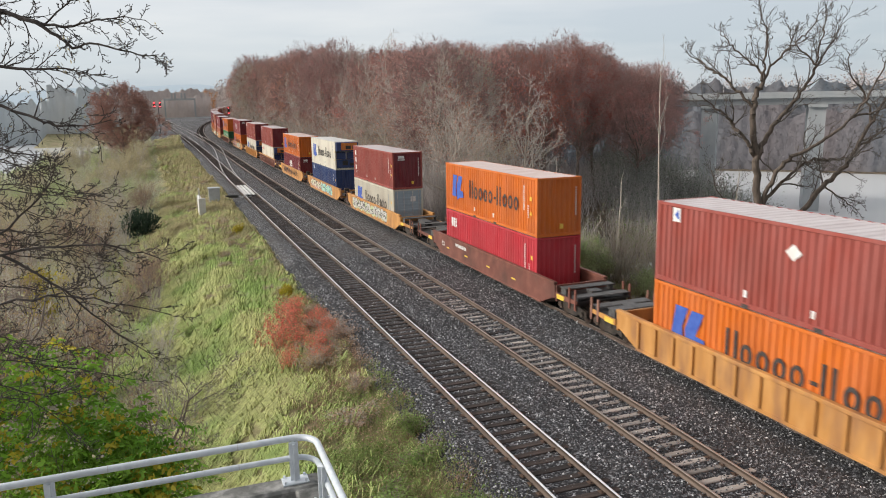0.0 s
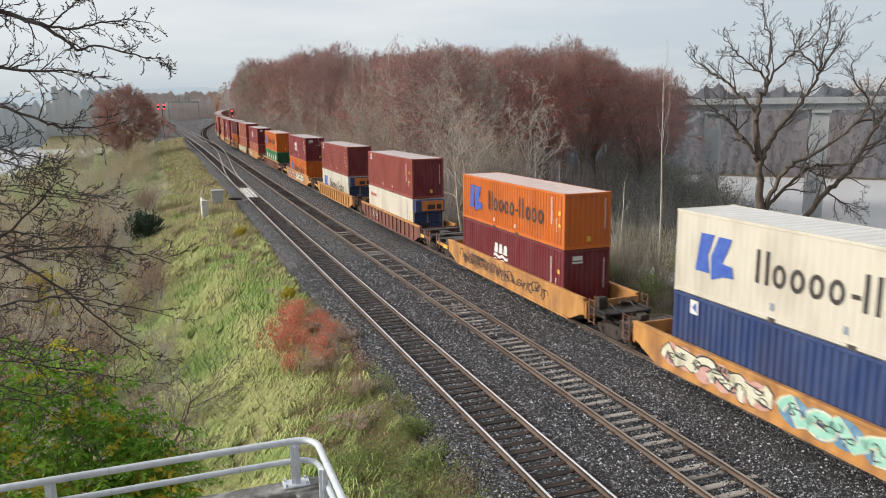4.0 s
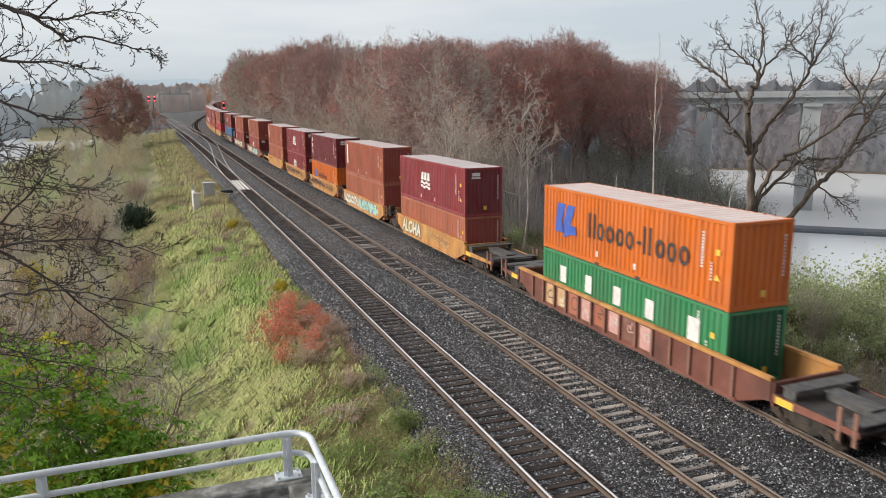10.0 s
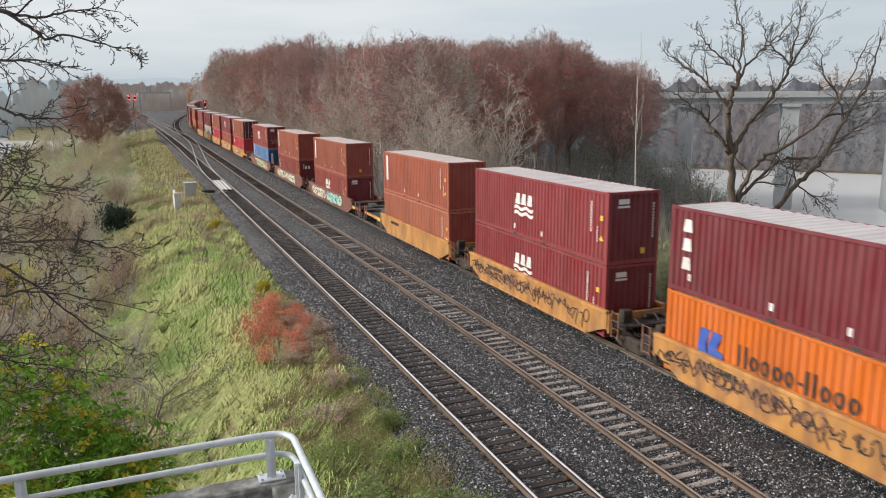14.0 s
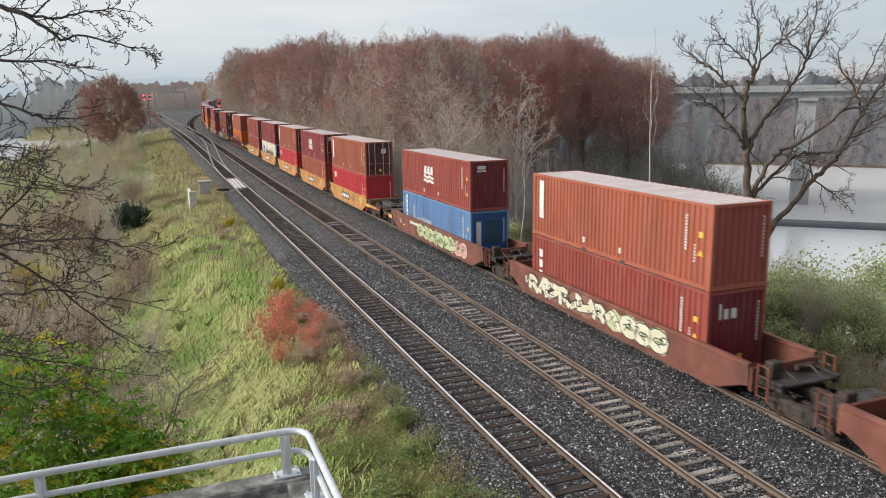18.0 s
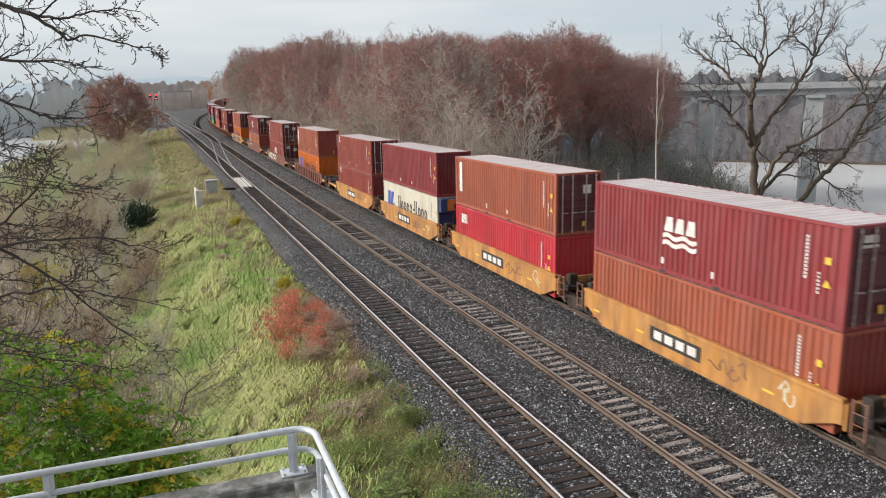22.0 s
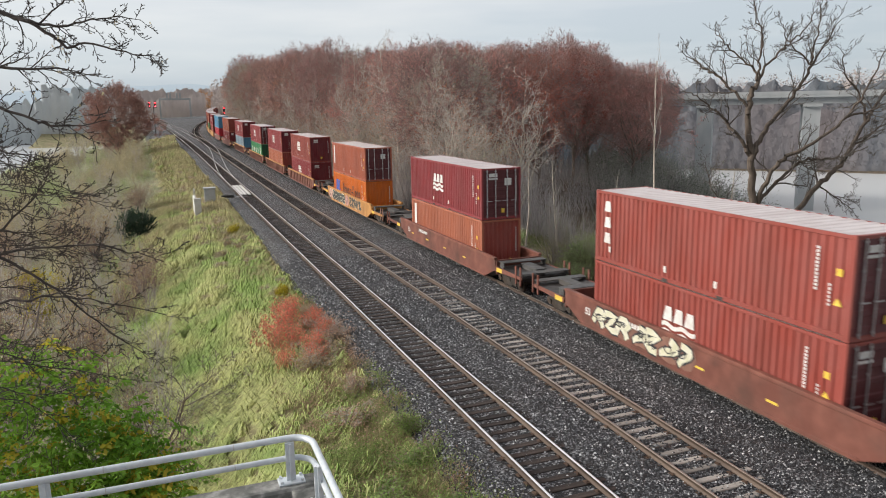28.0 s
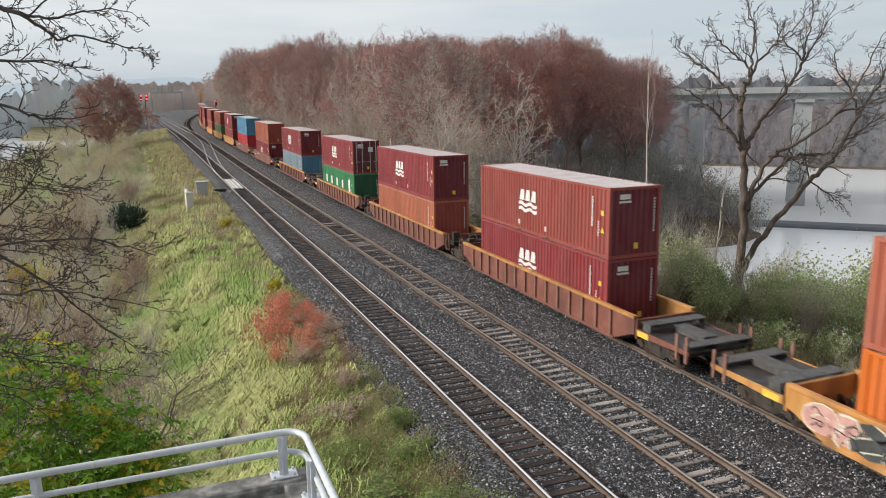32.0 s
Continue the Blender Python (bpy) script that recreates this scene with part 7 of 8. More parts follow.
    for _ in range(62):
        if rng.random() < 0.55:
            y = rng.uniform(130, 310)
            x = rng.uniform(-12 - 0.10 * y, -12)
        else:
            y = rng.uniform(38, 120)
            x = -2.5 - 0.03 * y - 15 * rng.random() ** 1.2 + float(line_x(y))
        k = rng.randrange(3)
        plant(ol[k], "tree", labs[k], "tree", "small trees of the bank", pose(x, y, float(ground_z(x, y)), rng.uniform(-8, 8), rng.uniform(-8, 8), rng.uniform(0, 360)) @ Matrix.Scale(rng.uniform(0.32, 0.62) if y < 125 else rng.uniform(0.7, 1.25), 4))
    for x, y, top in ((37.6, 31.0, 5.2), (36.0, 27.5, 2.6)):
        g = float(ground_z(x, y))
        plant(ol[1], "tree", "small tree with pale green leaves above the lake", "tree", "green trees above the lake", pose(x, y, g, 0, 0, x * 50) @ Matrix.Scale((top - g) / 8.0, 4))
    dense = forest_kind(91, 20, "leaf_dark_red", 3, trunk=0.5, leaders=10, angle=0.8, leafsize=0.19, full=34000)
    for x, y, s in ((-9.0, 182, 1.10),):
        plant(dense, "tree", "round dark red autumn tree beside the line", "tree", "", pose(x, y, float(ground_z(x, y)) - 2.2, 0, 0, x * 40) @ Matrix.Diagonal((s * 1.12, s * 1.12, s, 1)))
    slim = forest_kind(81, 15, "leaf_orange", 7, angle=0.22, ratio=0.25, leaders=5, trunk=0.7)
    plant(slim, "tree", "slim tree with bright orange autumn leaves", "tree", "", pose(23.0, 392, float(ground_z(23.0, 392)), 0, 0, 30))
    yel = shrub_kind(66, 1.3, 18, "leaf_yellow", 5, "twig", size=0.12, spread=0.09, kids=(7, 4))
    for x, y, s in ((5.0, 62.0, 0.8), (5.6, 40.3, 0.7), (-7.2, 60.0, 1.9), (-8.5, 66.0, 1.7), (-10.2, 62.0, 2.3), (-11.5, 71.0, 2.0), (-7.5, 86.0, 1.9)):
        scatter_shrub(yel, "small bright yellow-leaved shrub", x, y, s, rng, "yellow shrubs")


shrubs()


def grass():
    """Long grass in combed tussocks on the embankment, sparser and coarser farther off."""
    rng = np.random.default_rng(12)
    m = 19000
    far = rng.random(m) < 0.26
    y = np.where(far, 66 + 170 * rng.random(m), 9 + 88 * rng.random(m) ** 1.35)
    u = 6.6 - 13.5 * rng.random(m) ** 1.1
    keep = rng.random(m) < np.clip(1.25 - np.clip(-1.0 - u, 0, 9) * 0.12, 0.2, 1)
    keep &= ~((u > 5.4) & (y < 42) & (rng.random(m) < 0.6)) & ~((u > 3.2) & (y < 26) & (rng.random(m) < 0.65)) & (u > -8 + 8.5 * smooth01(60, 110, y))
    u, y = u[keep], y[keep]
    m = len(u)
    x = u + line_x(y)
    # each tussock leans its own way, most of them downhill and along the bank
    lean = 3.75 + 0.40 * wave(x, y, 2.4, 5.0) + rng.normal(0, 0.22, m)
    size = rng.uniform(0.45, 1.0, m) * (0.9 + 0.2 * wave(x, y, 1.6, 3.0)) * (1 + 0.006 * y)
    dry = wave(x, y, 2.6, 9.0) * 0.7 + rng.normal(0, 0.40, m) + 1.7 * smooth01(38, 84, y) + 0.6 * smooth01(2.5, 5.5, u) + 0.35 * smooth01(-1.0, -4.0, u)
    per = 19
    i = np.repeat(np.arange(m), per)
    n = len(i)
    r = size[i] * 0.26 * np.sqrt(rng.random(n))
    q = rng.uniform(0, 6.28, n)
    bx, by = x[i] + r * np.cos(q), y[i] + r * np.sin(q)
    h = size[i] * rng.uniform(0.35, 0.75, n)
    w = 0.006 + 0.007 * rng.random(n) + 0.00036 * y[i]
    ang = lean[i] + rng.normal(0, 0.34, n)
    dx, dy = np.cos(ang), np.sin(ang)
    b = np.stack([bx, by, ground_z(bx, by) - 0.02], -1)
    side = np.stack([-dy, dx, 0 * dx], -1) * w[:, None]
    drop = -0.5 * dx
    lift = rng.uniform(0.28, 0.85, n)
    m_ = b + np.stack([dx * h * 0.45, dy * h * 0.45, h * lift - drop * h * 0.2], -1)
    tip = b + np.stack([dx * h * 1.2, dy * h * 1.2, h * lift * 0.55 - drop * h * 0.55], -1)
    v = np.stack([b - side, b + side, m_ + side * 0.8, tip, m_ - side * 0.8], 1)
    dead = dry[i] + rng.normal(0, 0.30, n) > 1.20
    for nm, sel, mt, lab in (("grass", ~dead, "grass", "long combed green grass tussocks on the embankment"), ("dry_grass", dead, "straw", "dry straw-coloured grass on the embankment")):
        vv = v[sel]
        k = np.arange(len(vv))[:, None] * 5
        f = np.concatenate([k + np.array([0, 1, 2]), k + np.array([0, 2, 4]), k + np.array([4, 2, 3])])
        tagged(put(nm, soup(nm, vv.reshape(-1, 3), f, M[mt])), lab, "grass", kind="stuff")


grass()


def clumps(rng, spots, tops, per, spread, base):
    """Leaf places in uneven crowns over the spots, thinning downwards to the ground."""
    m = len(spots)
    p = rng.normal(0, 1, (m, per, 3))
    p /= np.linalg.norm(p, axis=2)[..., None]
    r = spread * rng.uniform(0.7, 1.2, m)
    p = p * r[:, None, None] * rng.uniform(0.55, 1.08, (m, per, 1))
    p += np.concatenate([spots, (tops - r)[:, None]], 1)[:, None]
    low = p[:, ::2].copy()
    low[..., 2] = base[:, None] + (low[..., 2] - base[:, None]) * rng.random((m, per // 2 + per % 2))
    return np.concatenate([p.reshape(-1, 3), low.reshape(-1, 3)])


def far_woods():
    """Woods far off, haze put into their colours, leaf masses in uneven rows."""
    rng = np.random.default_rng(21)
    c = []
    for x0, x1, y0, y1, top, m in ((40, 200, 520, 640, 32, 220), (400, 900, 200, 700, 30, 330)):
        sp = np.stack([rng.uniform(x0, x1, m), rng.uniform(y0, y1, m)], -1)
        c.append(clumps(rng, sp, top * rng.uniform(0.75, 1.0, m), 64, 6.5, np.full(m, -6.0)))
    tagged(put("far_woods", leaf_mesh("far_woods", np.concatenate(c), 1.1, M["far_wood"], rng, aspect=0.9)), "far autumn woods, their brown paled to stand for haze", "woods", kind="stuff")
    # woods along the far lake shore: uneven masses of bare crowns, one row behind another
    shore_rows(rng, ((251, 9.0, 0.50, 1.20), (262, 12.5, 0.50, 1.20), (276, 14.0, 0.48, 1.20)), "shore_wood", "shore_woods", "leafless woods along the far lake shore, greyed for haze", 15000)
    shore_rows(rng, ((640, 10.0, -0.14, 0.10), (690, 15.0, -0.14, 0.14)), "far_wood", "line_woods", "woods where the line disappears, their brown paled for haze", 6000)
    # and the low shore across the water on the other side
    shore_rows(rng, ((590, 20.0, -0.80, -0.06), (625, 24.0, -0.80, -0.05)), "mist_wood", "misty_woods", "low far shore woods, coloured pale to stand for mist", 9000)


def shore_rows(rng, rows, material, name, label, twigs):
    V, F, n0, c = [], [], 0, []
    for row, (r0, up, a0, a1) in enumerate(rows):
        na, nz = int((a1 - a0) * r0 / 0.7), 16
        an = np.linspace(a0, a1, na)
        s_ = an * r0
        top = up * (0.80 + 0.13 * wave(s_, s_ * 0 + row, 5.0, row * 2.0) + 0.10 * wave(s_, s_ * 0 + row, 1.7, row * 3.0) + rng.normal(0, 0.022, na))
        f = np.linspace(0, 1, nz)
        ss, ff = np.meshgrid(s_, f)
        gx, gy = np.sin(an) * r0, np.cos(an) * r0
        foot = np.maximum(ground_z(gx, gy), LAKE) - 1.0
        z = foot[None] + (top - foot * 0 + 11.5)[None] * ff
        rad = r0 + 5.5 * ff ** 2 + 0.30 * wave(ss, z * 0.3, 2.6, row * 1.0) + 0.2 * wave(ss, z * 0.3, 0.9, row * 5.0) + rng.normal(0, 0.10, ss.shape)
        v = np.stack([np.sin(an)[None] * rad, np.cos(an)[None] * rad, z], -1)
        k = (np.arange(nz - 1)[:, None] * na + np.arange(na - 1)[None]).ravel()
        V.append(v.reshape(-1, 3))
        F.append(np.stack([k, k + 1, k + na + 1, k + na], -1) + n0)
        n0 += nz * na
        pick = rng.integers(0, na, twigs)
        hgt = rng.random(twigs)
        tipz = foot[pick] + (top + 11.5)[pick] * (0.12 + 0.93 * hgt)
        rr = r0 + 5.5 * (0.12 + 0.93 * hgt) ** 2 + rng.uniform(-1.6, 0.2, twigs)
        c.append(np.stack([np.sin(an[pick]) * rr, np.cos(an[pick]) * rr, tipz], -1))
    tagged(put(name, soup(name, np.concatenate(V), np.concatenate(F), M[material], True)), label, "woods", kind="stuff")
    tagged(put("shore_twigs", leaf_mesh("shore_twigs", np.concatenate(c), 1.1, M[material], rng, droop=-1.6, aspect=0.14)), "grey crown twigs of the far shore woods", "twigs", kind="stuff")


far_woods()


def undergrowth():
    """Tangled dry stems and sparse leaves that cover the bank down to the water."""
    rng = np.random.default_rng(33)
    m = 2400
    y = 20 + 300 * rng.random(m) ** 1.2
    edge = 0.6 - 0.045 * np.minimum(y, 130) + 4.2 * smooth01(62, 105, y)
    u = edge - (19 + edge + 36 * smooth01(115, 230, y)) * rng.random(m) ** 1.15
    x = u + line_x(y)
    z = ground_z(x, y)
    h = rng.uniform(0.7, 2.3, m) * (1 + 0.5 * smooth01(70, 110, y)) * (0.55 + 0.45 * smooth01(0, 6, edge - u))
    per = 32
    c = np.repeat(np.stack([x, y, z], -1), per, 0)
    hh = np.repeat(h, per)
    n = len(c)
    base = c + np.stack([rng.normal(0, 0.35, n) * hh, rng.normal(0, 0.35, n) * hh, np.full(n, -0.05)], -1)
    d = rng.normal(0, 0.42, (n, 3))
    d[:, 2] = 1
    L = (hh * rng.uniform(0.5, 1.1, n))[:, None]
    a = rng.uniform(0, 6.28, n)
    w = np.stack([np.cos(a), np.sin(a), 0 * a], -1) * (0.010 + 0.00012 * base[:, 1:2])
    bend = rng.normal(0, 0.14, (n, 3)) * L
    v = np.stack([base - w, base + w, base + d * L * 0.5 + bend + w * 0.7, base + d * L + bend * 0.3, base + d * L * 0.5 + bend - w * 0.7], 1)
    i = np.arange(n)[:, None] * 5
    f = np.concatenate([i + np.array([0, 1, 2]), i + np.array([0, 2, 4]), i + np.array([4, 2, 3])])
    tagged(put("undergrowth", soup("undergrowth", v.reshape(-1, 3), f, M["bank_stem"])), "tangled dry grey-brown stems covering the bank", "undergrowth", kind="stuff")
    top = base + d * L * rng.uniform(0.4, 1.0, (n, 1)) + rng.normal(0, 0.12, (n, 3))
    pick = rng.random(n) < np.clip(0.75 + 0.7 * wave(top[:, 0], top[:, 1], 2.4, 1.0), 0.15, 1.0)
    lush = wave(top[:, 0], top[:, 1], 4.5, 6.0) + rng.normal(0, 0.25, n) > -0.25
    for nm, sel, mt, lab in (("undergrowth_leaves", pick & ~lush, "leaf_bank", "sparse olive and straw leaves over the bank"), ("bramble_leaves", pick & lush, "bramble", "grey-green bramble leaves over the bank")):
        tagged(put(nm, leaf_mesh(nm, top[sel], 0.055 + 0.0011 * top[sel][:, 1], M[mt], rng, aspect=0.6)), lab, "leaves", kind="stuff")
    # low weeds at the near ballast edge
    m = 2600
    y = 13 + 26 * rng.random(m) ** 1.4
    u = 7.4 - 3.6 * rng.random(m) ** 1.5 - 0.03 * (y - 14)
    x = u + line_x(y)
    keep = rng.random(m) < np.where(u > 6.4, 0.35, 1.0)
    x, y = x[keep], y[keep]
    m = len(x)
    per = 16
    c = np.repeat(np.stack([x, y, ground_z(x, y)], -1), per, 0)
    n = len(c)
    base = c + np.stack([rng.normal(0, 0.16, n), rng.normal(0, 0.16, n), np.full(n, 0.0)], -1)
    d = rng.normal(0, 0.40, (n, 3))
    d[:, 2] = 1
    L = rng.uniform(0.15, 0.62, (n, 1)) * np.repeat(0.6 + 0.6 * (wave(x, y, 0.9, 4.0) * 0.5 + 0.5), per)[:, None]
    a = rng.uniform(0, 6.28, n)
    w = np.stack([np.cos(a), np.sin(a), 0 * a], -1) * 0.007
    v = np.stack([base - w, base + w, base + d * L], 1)
    tagged(put("weeds", soup("weeds", v.reshape(-1, 3), np.arange(n * 3).reshape(n, 3), M["weed_mix"])), "low mixed green and reddish weeds beside the ballast", "weeds", kind="stuff")
    top = base + d * L * rng.uniform(0.3, 1.0, (n, 1))
    green = (wave(top[:, 0], top[:, 1], 2.2, 7.0) + 1.3 * smooth01(27, 19, top[:, 1]) + rng.normal(0, 0.35, n)) > 0.25
    for nm, sel, mt, lab in (("weed_leaves", green, "weed_green", "small green weed leaves beside the ballast"), ("dry_weed_leaves", ~green & (rng.random(n) < 0.6), "weed_red", "small reddish dry weed leaves beside the ballast")):
        tagged(put(nm, leaf_mesh(nm, top[sel], 0.078, M[mt], rng, aspect=0.55)), lab, "leaves", kind="stuff")


undergrowth()


def stems(c, h, per, spread, width, rng, lean=0.22):
    """Upright crooked stems in thickets round the places c, h metres high."""
    n = len(c) * per
    base = np.repeat(c, per, 0) + np.concatenate([rng.normal(0, spread, (n, 2)), np.full((n, 1), -0.1)], 1)
    d = rng.normal(0, lean, (n, 3))
    d[:, 2] = 1
    L = (np.repeat(h, per) * rng.uniform(0.45, 1.1, n))[:, None]
    a = rng.uniform(0, 6.28, n)
    w = np.stack([np.cos(a), np.sin(a), 0 * a], -1) * width * rng.uniform(0.5, 1.2, (n, 1))
    bend = rng.normal(0, 0.09, (n, 3)) * L
    v = np.stack([base - w, base + w, base + d * L * 0.5 + bend + w * 0.7, base + d * L + bend * 0.3, base + d * L * 0.5 + bend - w * 0.7], 1)
    i = np.arange(n)[:, None] * 5
    return v.reshape(-1, 3), np.concatenate([i + np.array([0, 1, 2]), i + np.array([0, 2, 4]), i + np.array([4, 2, 3])]), base + d * L * rng.uniform(0.35, 1.0, (n, 1)) + bend * 0.6


def brush():
    """Scrub under the woods and on the lake side of the line."""
    rng = np.random.default_rng(44)
    sp = []
    while len(sp) < 1500:
        y = 66 + 300 * rng.random() ** 1.9
        u = 24.2 + 50 * rng.random() ** 1.7
        x = u + float(line_x(y))
        g = float(ground_z(x, y))
        if g > -11.8:
            sp.append((x, y, g))
    sp = np.array(sp)
    v, f, top = stems(sp, rng.uniform(2.5, 8.5, len(sp)), 34, 1.1, 0.026, rng)
    tagged(put("brush", soup("brush", v, f, M["brush"])), "dense grey-brown bare scrub under the autumn woods", "scrub", kind="stuff")
    pick = rng.random(len(top)) < 0.45
    tagged(put("brush_twigs", leaf_mesh("brush_twigs", top[pick] + rng.normal(0, 0.3, (pick.sum(), 3)), 0.55, M["brush"], rng, droop=-1.1, aspect=0.07)), "fine grey-brown twigs of the scrub", "twigs", kind="stuff")
    # low dark thickets on the point of land that runs out below the road bridge
    sp = []
    while len(sp) < 330:
        y = rng.uniform(88, 122)
        x = y * rng.uniform(0.64, 0.98)
        g = float(ground_z(x, y))
        if g > -11.6:
            sp.append((x, y, g))
    sp = np.array(sp)
    v, f, top = stems(sp, rng.uniform(3.0, 7.5, len(sp)), 40, 1.2, 0.03, rng)
    tagged(put("thicket", soup("thicket", v, f, M["brush"])), "grey bare thicket on the wooded point", "thicket", kind="stuff")
    tagged(put("thicket_leaves", leaf_mesh("thicket_leaves", np.repeat(top, 4, 0) + rng.normal(0, 0.5, (len(top) * 4, 3)), 0.28, M["scrub_green"], rng, aspect=0.6)), "dull green leaves of the thicket, paled for haze", "leaves", kind="stuff")
    m = 620
    y = 8 + 70 * rng.random(m)
    u = 22.0 + 15 * rng.random(m) ** 1.4
    sp = np.stack([u, y], -1)
    g = ground_z(u, y)
    h = rng.uniform(0.35, 1.3, m)
    per = 60
    base = np.repeat(np.stack([u, y, g], -1), per, 0)
    n = len(base)
    base = base + np.stack([rng.normal(0, 0.5, n), rng.normal(0, 0.5, n), np.full(n, -0.1)], -1)
    d = rng.normal(0, 0.35, (n, 3))
    d[:, 2] = 1
    L = (np.repeat(h, per) * rng.uniform(0.4, 1.1, n))[:, None]
    a = rng.uniform(0, 6.28, n)
    w = np.stack([np.cos(a), np.sin(a), 0 * a], -1) * 0.016
    v = np.stack([base - w, base + w, base + d * L], 1)
    tagged(put("bank_grass", soup("bank_grass", v.reshape(-1, 3), np.arange(n * 3).reshape(n, 3), M["weed_bank"])), "tall green and straw grass above the lake", "grass", kind="stuff")


brush()


# ---- structures ----
def railing():
    """Pipe railing on the concrete abutment below the bridge."""
    z0, zt, zm = 5.95, 6.40, 6.19
    ab = thing("abutment", "stained old concrete abutment with a raised rim", "abutment", kind="structure")
    s = Shape().box(-7.0, 3.2, -6.0, 0.95, 6.80, z0 - 0.10, bev=0.03)
    part("wall", s, M["concrete"], ab)
    part("rim", Shape().box(-7.0, 6.74, z0 - 0.40, 1.18, 7.02, z0, bev=0.025), M["concrete"], ab)
    part("rim", Shape().box(0.90, 3.2, z0 - 0.40, 1.18, 6.735, z0, bev=0.025), M["concrete"], ab)
    rl = thing("railing", "galvanised two-pipe railing with a rounded corner", "railing")
    r = 0.033
    for z in (zt, zm):
        arc = [(-7.0, 6.93, z)] + [(x, 6.93, z) for x in (-4.0, -1.24, 0.4, 0.80)]
        arc += [(0.92 + 0.22 * math.sin(a), 6.71 + 0.22 * math.cos(a), z) for a in np.linspace(0.0, math.pi / 2, 7)]
        arc += [(1.14, y, z) for y in (6.4, 5.5, 4.2, 3.2)]
        pipe = part("top_rail" if z == zt else "middle_rail", Shape().sweep(arc, r if z == zt else 0.029, n=12), M["galvanised"], rl, smooth=True)
        for x in (-3.2, -0.75, 0.40):
            part("sleeve", Shape().tube((x - 0.004, 6.93, z), (x + 0.004, 6.93, z), (r if z == zt else 0.029) + 0.0022, n=12), M["rod"], pipe)
    for x, y, turn in ((-5.7, 6.93, 0), (-3.46, 6.93, 0), (-1.24, 6.93, 0), (0.93, 6.90, 0), (1.10, 6.32, 90), (1.10, 4.2, 90)):
        p = Shape().box(-0.045, -0.012, 0, 0.045, 0.012, zt - z0 - 0.03, bev=0.004).box(-0.012, -0.04, 0, 0.012, 0.04, zt - z0 - 0.04)
        post = put("post", p.mesh("post", M["galvanised"]), rl, pose(x, y, z0, 0, 0, turn))
        bp = Shape().box(-0.13, -0.085, 0, 0.13, 0.085, 0.018, bev=0.004)
        for bx in (-0.10, 0.10):
            for by in (-0.06, 0.06):
                bp.tube((bx, by, 0.018), (bx, by, 0.045), 0.014, n=6)
        put("base_plate", bp.mesh("base_plate", M["galvanised"]), post, label="bolted base plate")


railing()


def road_bridge():
    """Concrete road bridge on tall piers across the water."""
    a, d = np.array((101.9, 123.4)), np.array((0.735, -0.678))
    nrm = np.array((0.678, 0.735))
    ang = math.degrees(math.atan2(d[1], d[0]))
    br = thing("road_bridge", "grey concrete road bridge on tall piers over the lake", "bridge", m=pose(a[0], a[1], 0, 0, 0, ang))
    # along local x, the deck's near face at y = 0
    part("deck", Shape().box(-60, -0.9, 9.95, 160, 11.5, 10.45, bev=0.05), M["bridge_concrete"], br)
    part("girder", Shape().box(-60, 0.2, 8.75, 160, 1.0, 9.95), M["bridge_concrete"], br)
    part("girder", Shape().box(-60, 4.8, 8.75, 160, 5.6, 9.95), M["bridge_concrete"], br)
    part("girder", Shape().box(-60, 9.6, 8.75, 160, 10.4, 9.95), M["bridge_concrete"], br)
    part("parapet", Shape().box(-60, -0.9, 10.45, 160, -0.6, 11.15, bev=0.03), M["bridge_concrete"], br)
    part("parapet", Shape().box(-60, 11.2, 10.45, 160, 11.5, 11.15, bev=0.03), M["bridge_concrete"], br)
    for x in (-19.5, 0.0, 19.6, 39.2, 58.8, 78.4):
        part("pier", Shape().box(x, 0.6, -13.5, x + 3.0, 8.6, 8.16, bev=0.08), M["bridge_concrete"], br)
        part("pier_cap", Shape().box(x - 0.2, -0.1, 8.15, x + 3.2, 10.7, 8.752, bev=0.06), M["bridge_concrete"], br)
    for x in (4.0, 44.0):
        part("lamp_post", Shape().tube((x, -0.5, 11.1), (x, -0.5, 12.9), 0.07, 0.05, n=6), M["rod"], br)
    low = thing("causeway", "low dark causeway across the water behind the bridge", "causeway", kind="structure")
    part("bank", Shape().box(-14, -27, -13.0, 170, -23, -11.35, bev=0.3), M["shore_wood"], low)
    low.matrix_basis = pose(a[0], a[1], 0, 0, 0, ang)


road_bridge()


def signal_mast(x, y, z, h, heads, label, dwarf=None):
    s = thing("railway_signal", label, "signal", "railway signals", pose(x, y, z))
    part("mast", Shape().tube((0, 0, -0.5), (0, 0, h), 0.11, n=10), M["black_steel"], s)
    for hx, hz, n in heads:
        hd = part("signal_head", Shape().box(hx - 0.32, -0.18, hz - 0.15, hx + 0.32, 0.12, hz + 0.55 * n + 0.15, bev=0.05), M["black_steel"], s)
        for k in range(n):
            zz = hz + 0.12 + 0.55 * k
            part("hood", Shape().tube((hx, -0.18, zz + 0.2), (hx, -0.42, zz + 0.2), 0.19, 0.17, n=12, caps=False), M["black_steel"], hd)
            if k in (0, n - 1):
                part("lens", Shape().tube((hx, -0.20, zz + 0.2), (hx, -0.22, zz + 0.2), 0.17, n=12), M["lamp_red"], hd, "lit red lens")
    part("ladder", Shape().box(-0.05, 0.12, 0.2, 0.0, 0.16, h - 0.4).box(0.3, 0.12, 0.2, 0.35, 0.16, h - 0.4), M["rod"], s)
    return s


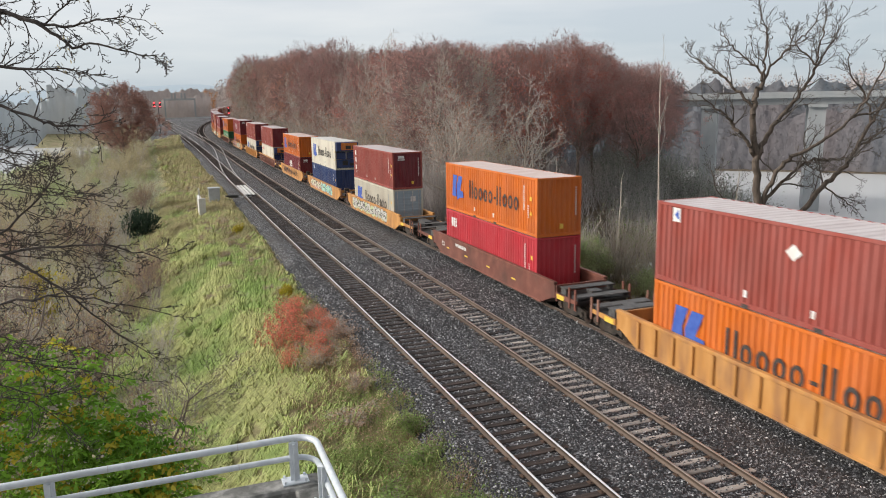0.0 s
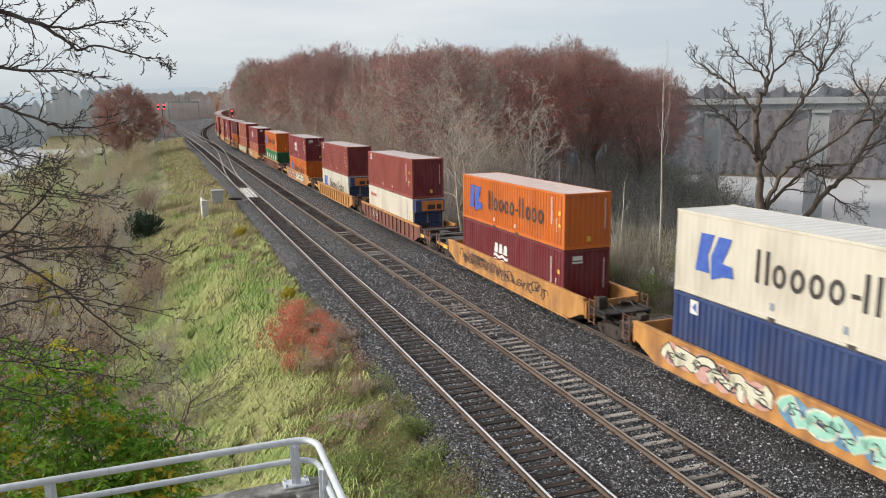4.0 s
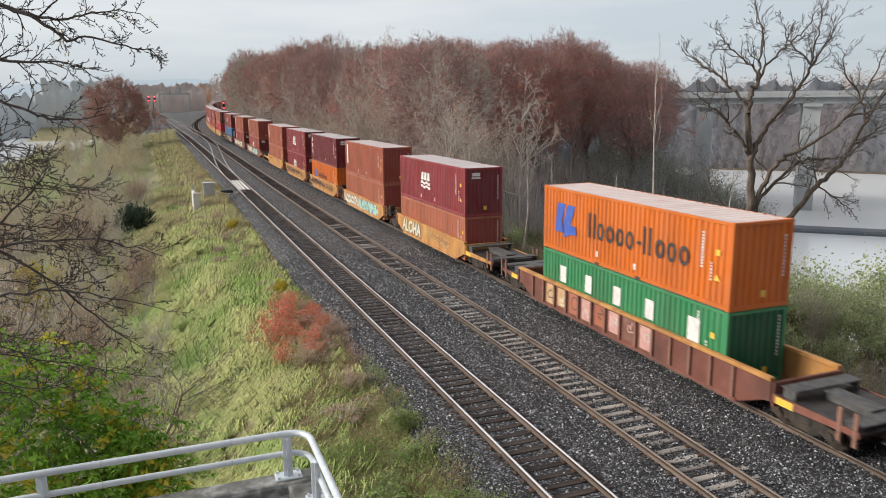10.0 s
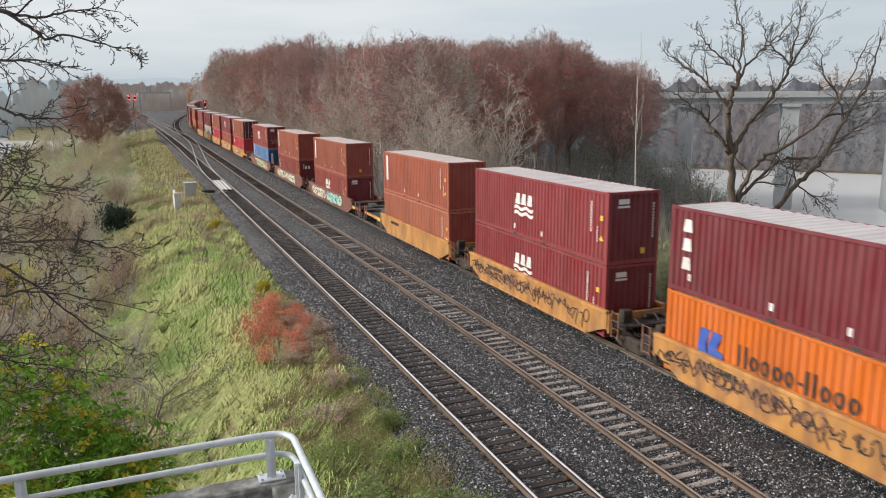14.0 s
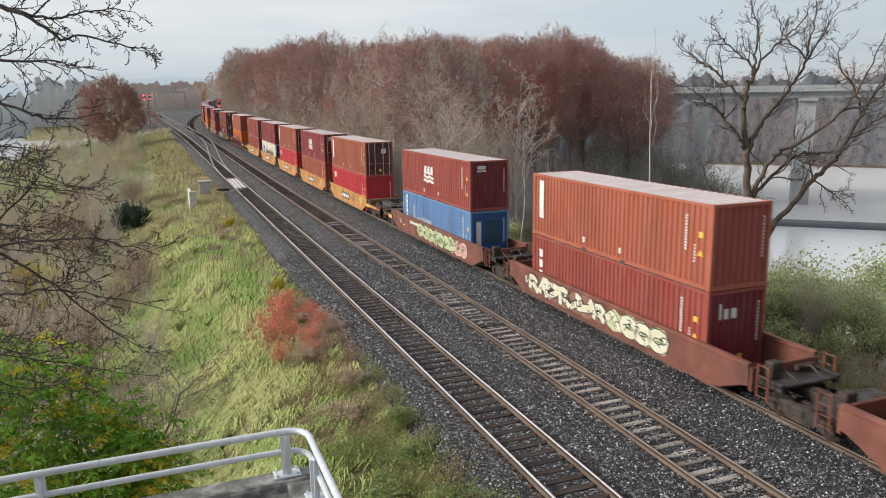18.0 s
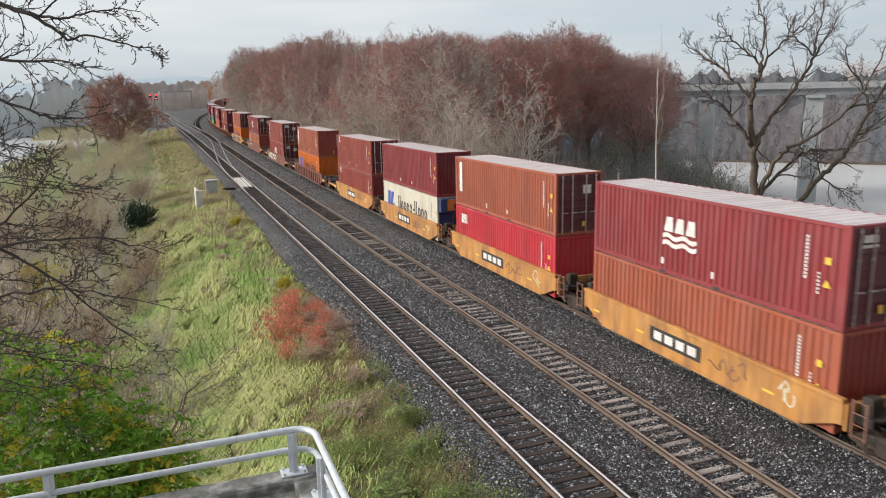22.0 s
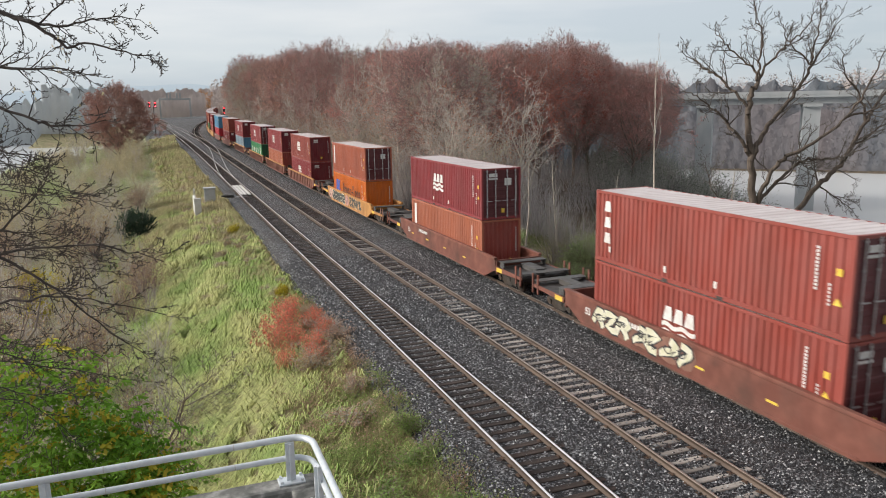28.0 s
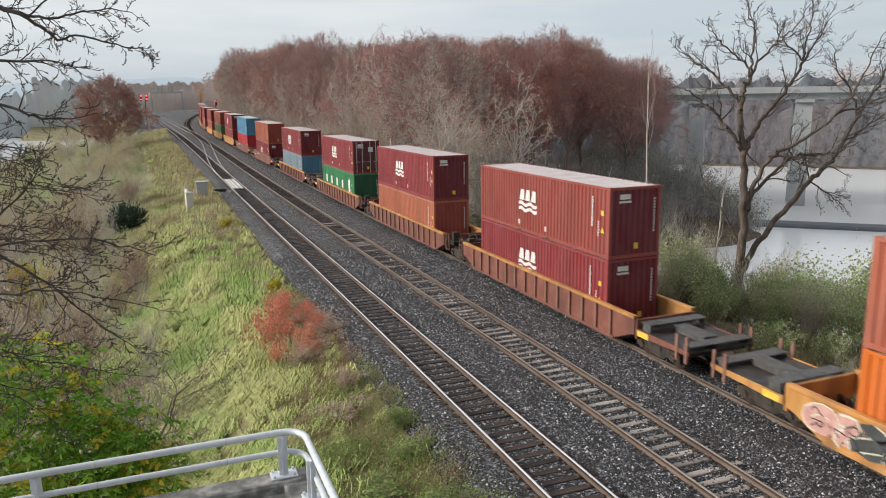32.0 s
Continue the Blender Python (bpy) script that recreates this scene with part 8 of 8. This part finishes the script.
M["lamp_red"] = glow("lit_red_lens", (1.0, 0.05, 0.06), 9.0)
signal_mast(-1.5, 251, float(line_z(251)) - 0.4, 8.6, ((-1.15, 8.3, 3), (0.55, 8.3, 3)), "tall black signal mast with two pairs of red lamps lit")
signal_mast(19.9, 254, float(line_z(254)) - 0.3, 7.6, ((0.0, 5.6, 4),), "black signal mast showing red lamps beside the train")


def gantry():
    g = thing("signal_gantry", "grey steel signal gantry spanning far tracks", "gantry", m=pose(9.2, 465, float(line_z(465)) - 1.5))
    for x in (-8.3, 8.3):
        part("leg", Shape().box(x - 0.45, -0.45, 0, x + 0.45, 0.45, 12.4, bev=0.05), M["bridge_concrete"], g)
    part("beam", Shape().box(-8.8, -0.4, 11.2, 8.8, 0.4, 12.3, bev=0.05), M["bridge_concrete"], g)
    for x in (-4.2, -2.4, 1.2, 3.0):
        part("signal_head", Shape().box(x - 0.5, -0.5, 12.3, x + 0.5, 0.3, 15.4, bev=0.1), M["bridge_concrete"], g)
    rb = thing("footbridge", "low concrete crossing over far tracks", "footbridge", kind="structure")
    part("beam", Shape().box(-18, 425, 5.3, 40, 430, 5.9), M["bridge_concrete"], rb)


gantry()


def lineside():
    """Signal cabinet, its concrete wing wall and the point machine by the turnout."""
    y, z = 81.5, float(line_z(81.5)) - 0.45
    w = thing("retaining_wall", "small whitewashed concrete wall at the bank", "wall", m=pose(2.95, 76.5, z - 1.2))
    part("slab", Shape().box(-0.50, -1.9, -0.8, 0.12, -1.55, 2.75, bev=0.03).box(-0.50, -1.549, -0.8, -0.22, 1.9, 2.7, bev=0.03), M["panel_white"], w)
    part("slab", Shape().box(0.13, 1.6, -0.8, 1.7, 1.9, 1.2, bev=0.03), M["concrete"], w)
    part("handrail", Shape().sweep([(-0.36, -1.4, 2.65), (-0.36, -1.4, 3.45), (-0.36, 1.6, 3.45), (-0.36, 1.6, 2.65)], 0.03, n=6), M["rod"], w)
    c = thing("signal_cabinet", "grey steel signal cabinet on a concrete base", "cabinet", m=pose(4.3, y, z))
    part("base", Shape().box(-1.0, -0.9, -1.7, 0.8, 0.7, 0.20, bev=0.03), M["bridge_concrete"], c)
    part("body", Shape().box(-0.55, -0.45, 0.22, 0.55, 0.45, 1.75, bev=0.02), M["cabinet"], c)
    part("door", Shape().box(-0.48, -0.475, 0.32, 0.48, -0.452, 1.62, bev=0.008), M["cabinet"], c)
    part("lid", Shape().box(-0.64, -0.55, 1.75, 0.64, 0.55, 1.88, bev=0.03), M["cabinet"], c)
    p = thing("point_machine", "black point machine on long timbers beside the rail", "point machine", m=pose(6.5, 84.5, float(line_z(84.5)) - 0.16))
    part("body", Shape().box(-0.6, -0.22, 0, 0.5, 0.22, 0.32, bev=0.04), M["black_steel"], p)
    part("motor", Shape().tube((-0.9, 0, 0.18), (-0.6, 0, 0.18), 0.14, n=10), M["black_steel"], p)
    part("rod", Shape().tube((0.5, 0, 0.06), (2.0, 0, 0.06), 0.03, n=6), M["rod"], p)
    part("timber", Shape().box(-1.9, -0.35, -0.1, 1.0, -0.22, 0.0, bev=0.01), M["panel_white"], p)
    k = thing("relay_house", "small grey lineside equipment house", "equipment house", m=pose(-3.2, 247, float(ground_z(-3.2, 247)) + 0.5))
    part("body", Shape().box(-1.3, -1.5, -1.0, 1.3, 1.5, 2.4, bev=0.03), M["cabinet"], k)
    part("roof", Shape().box(-1.5, -1.7, 2.4, 1.5, 1.7, 2.6, bev=0.03), M["cabinet"], k)


lineside()


motions()
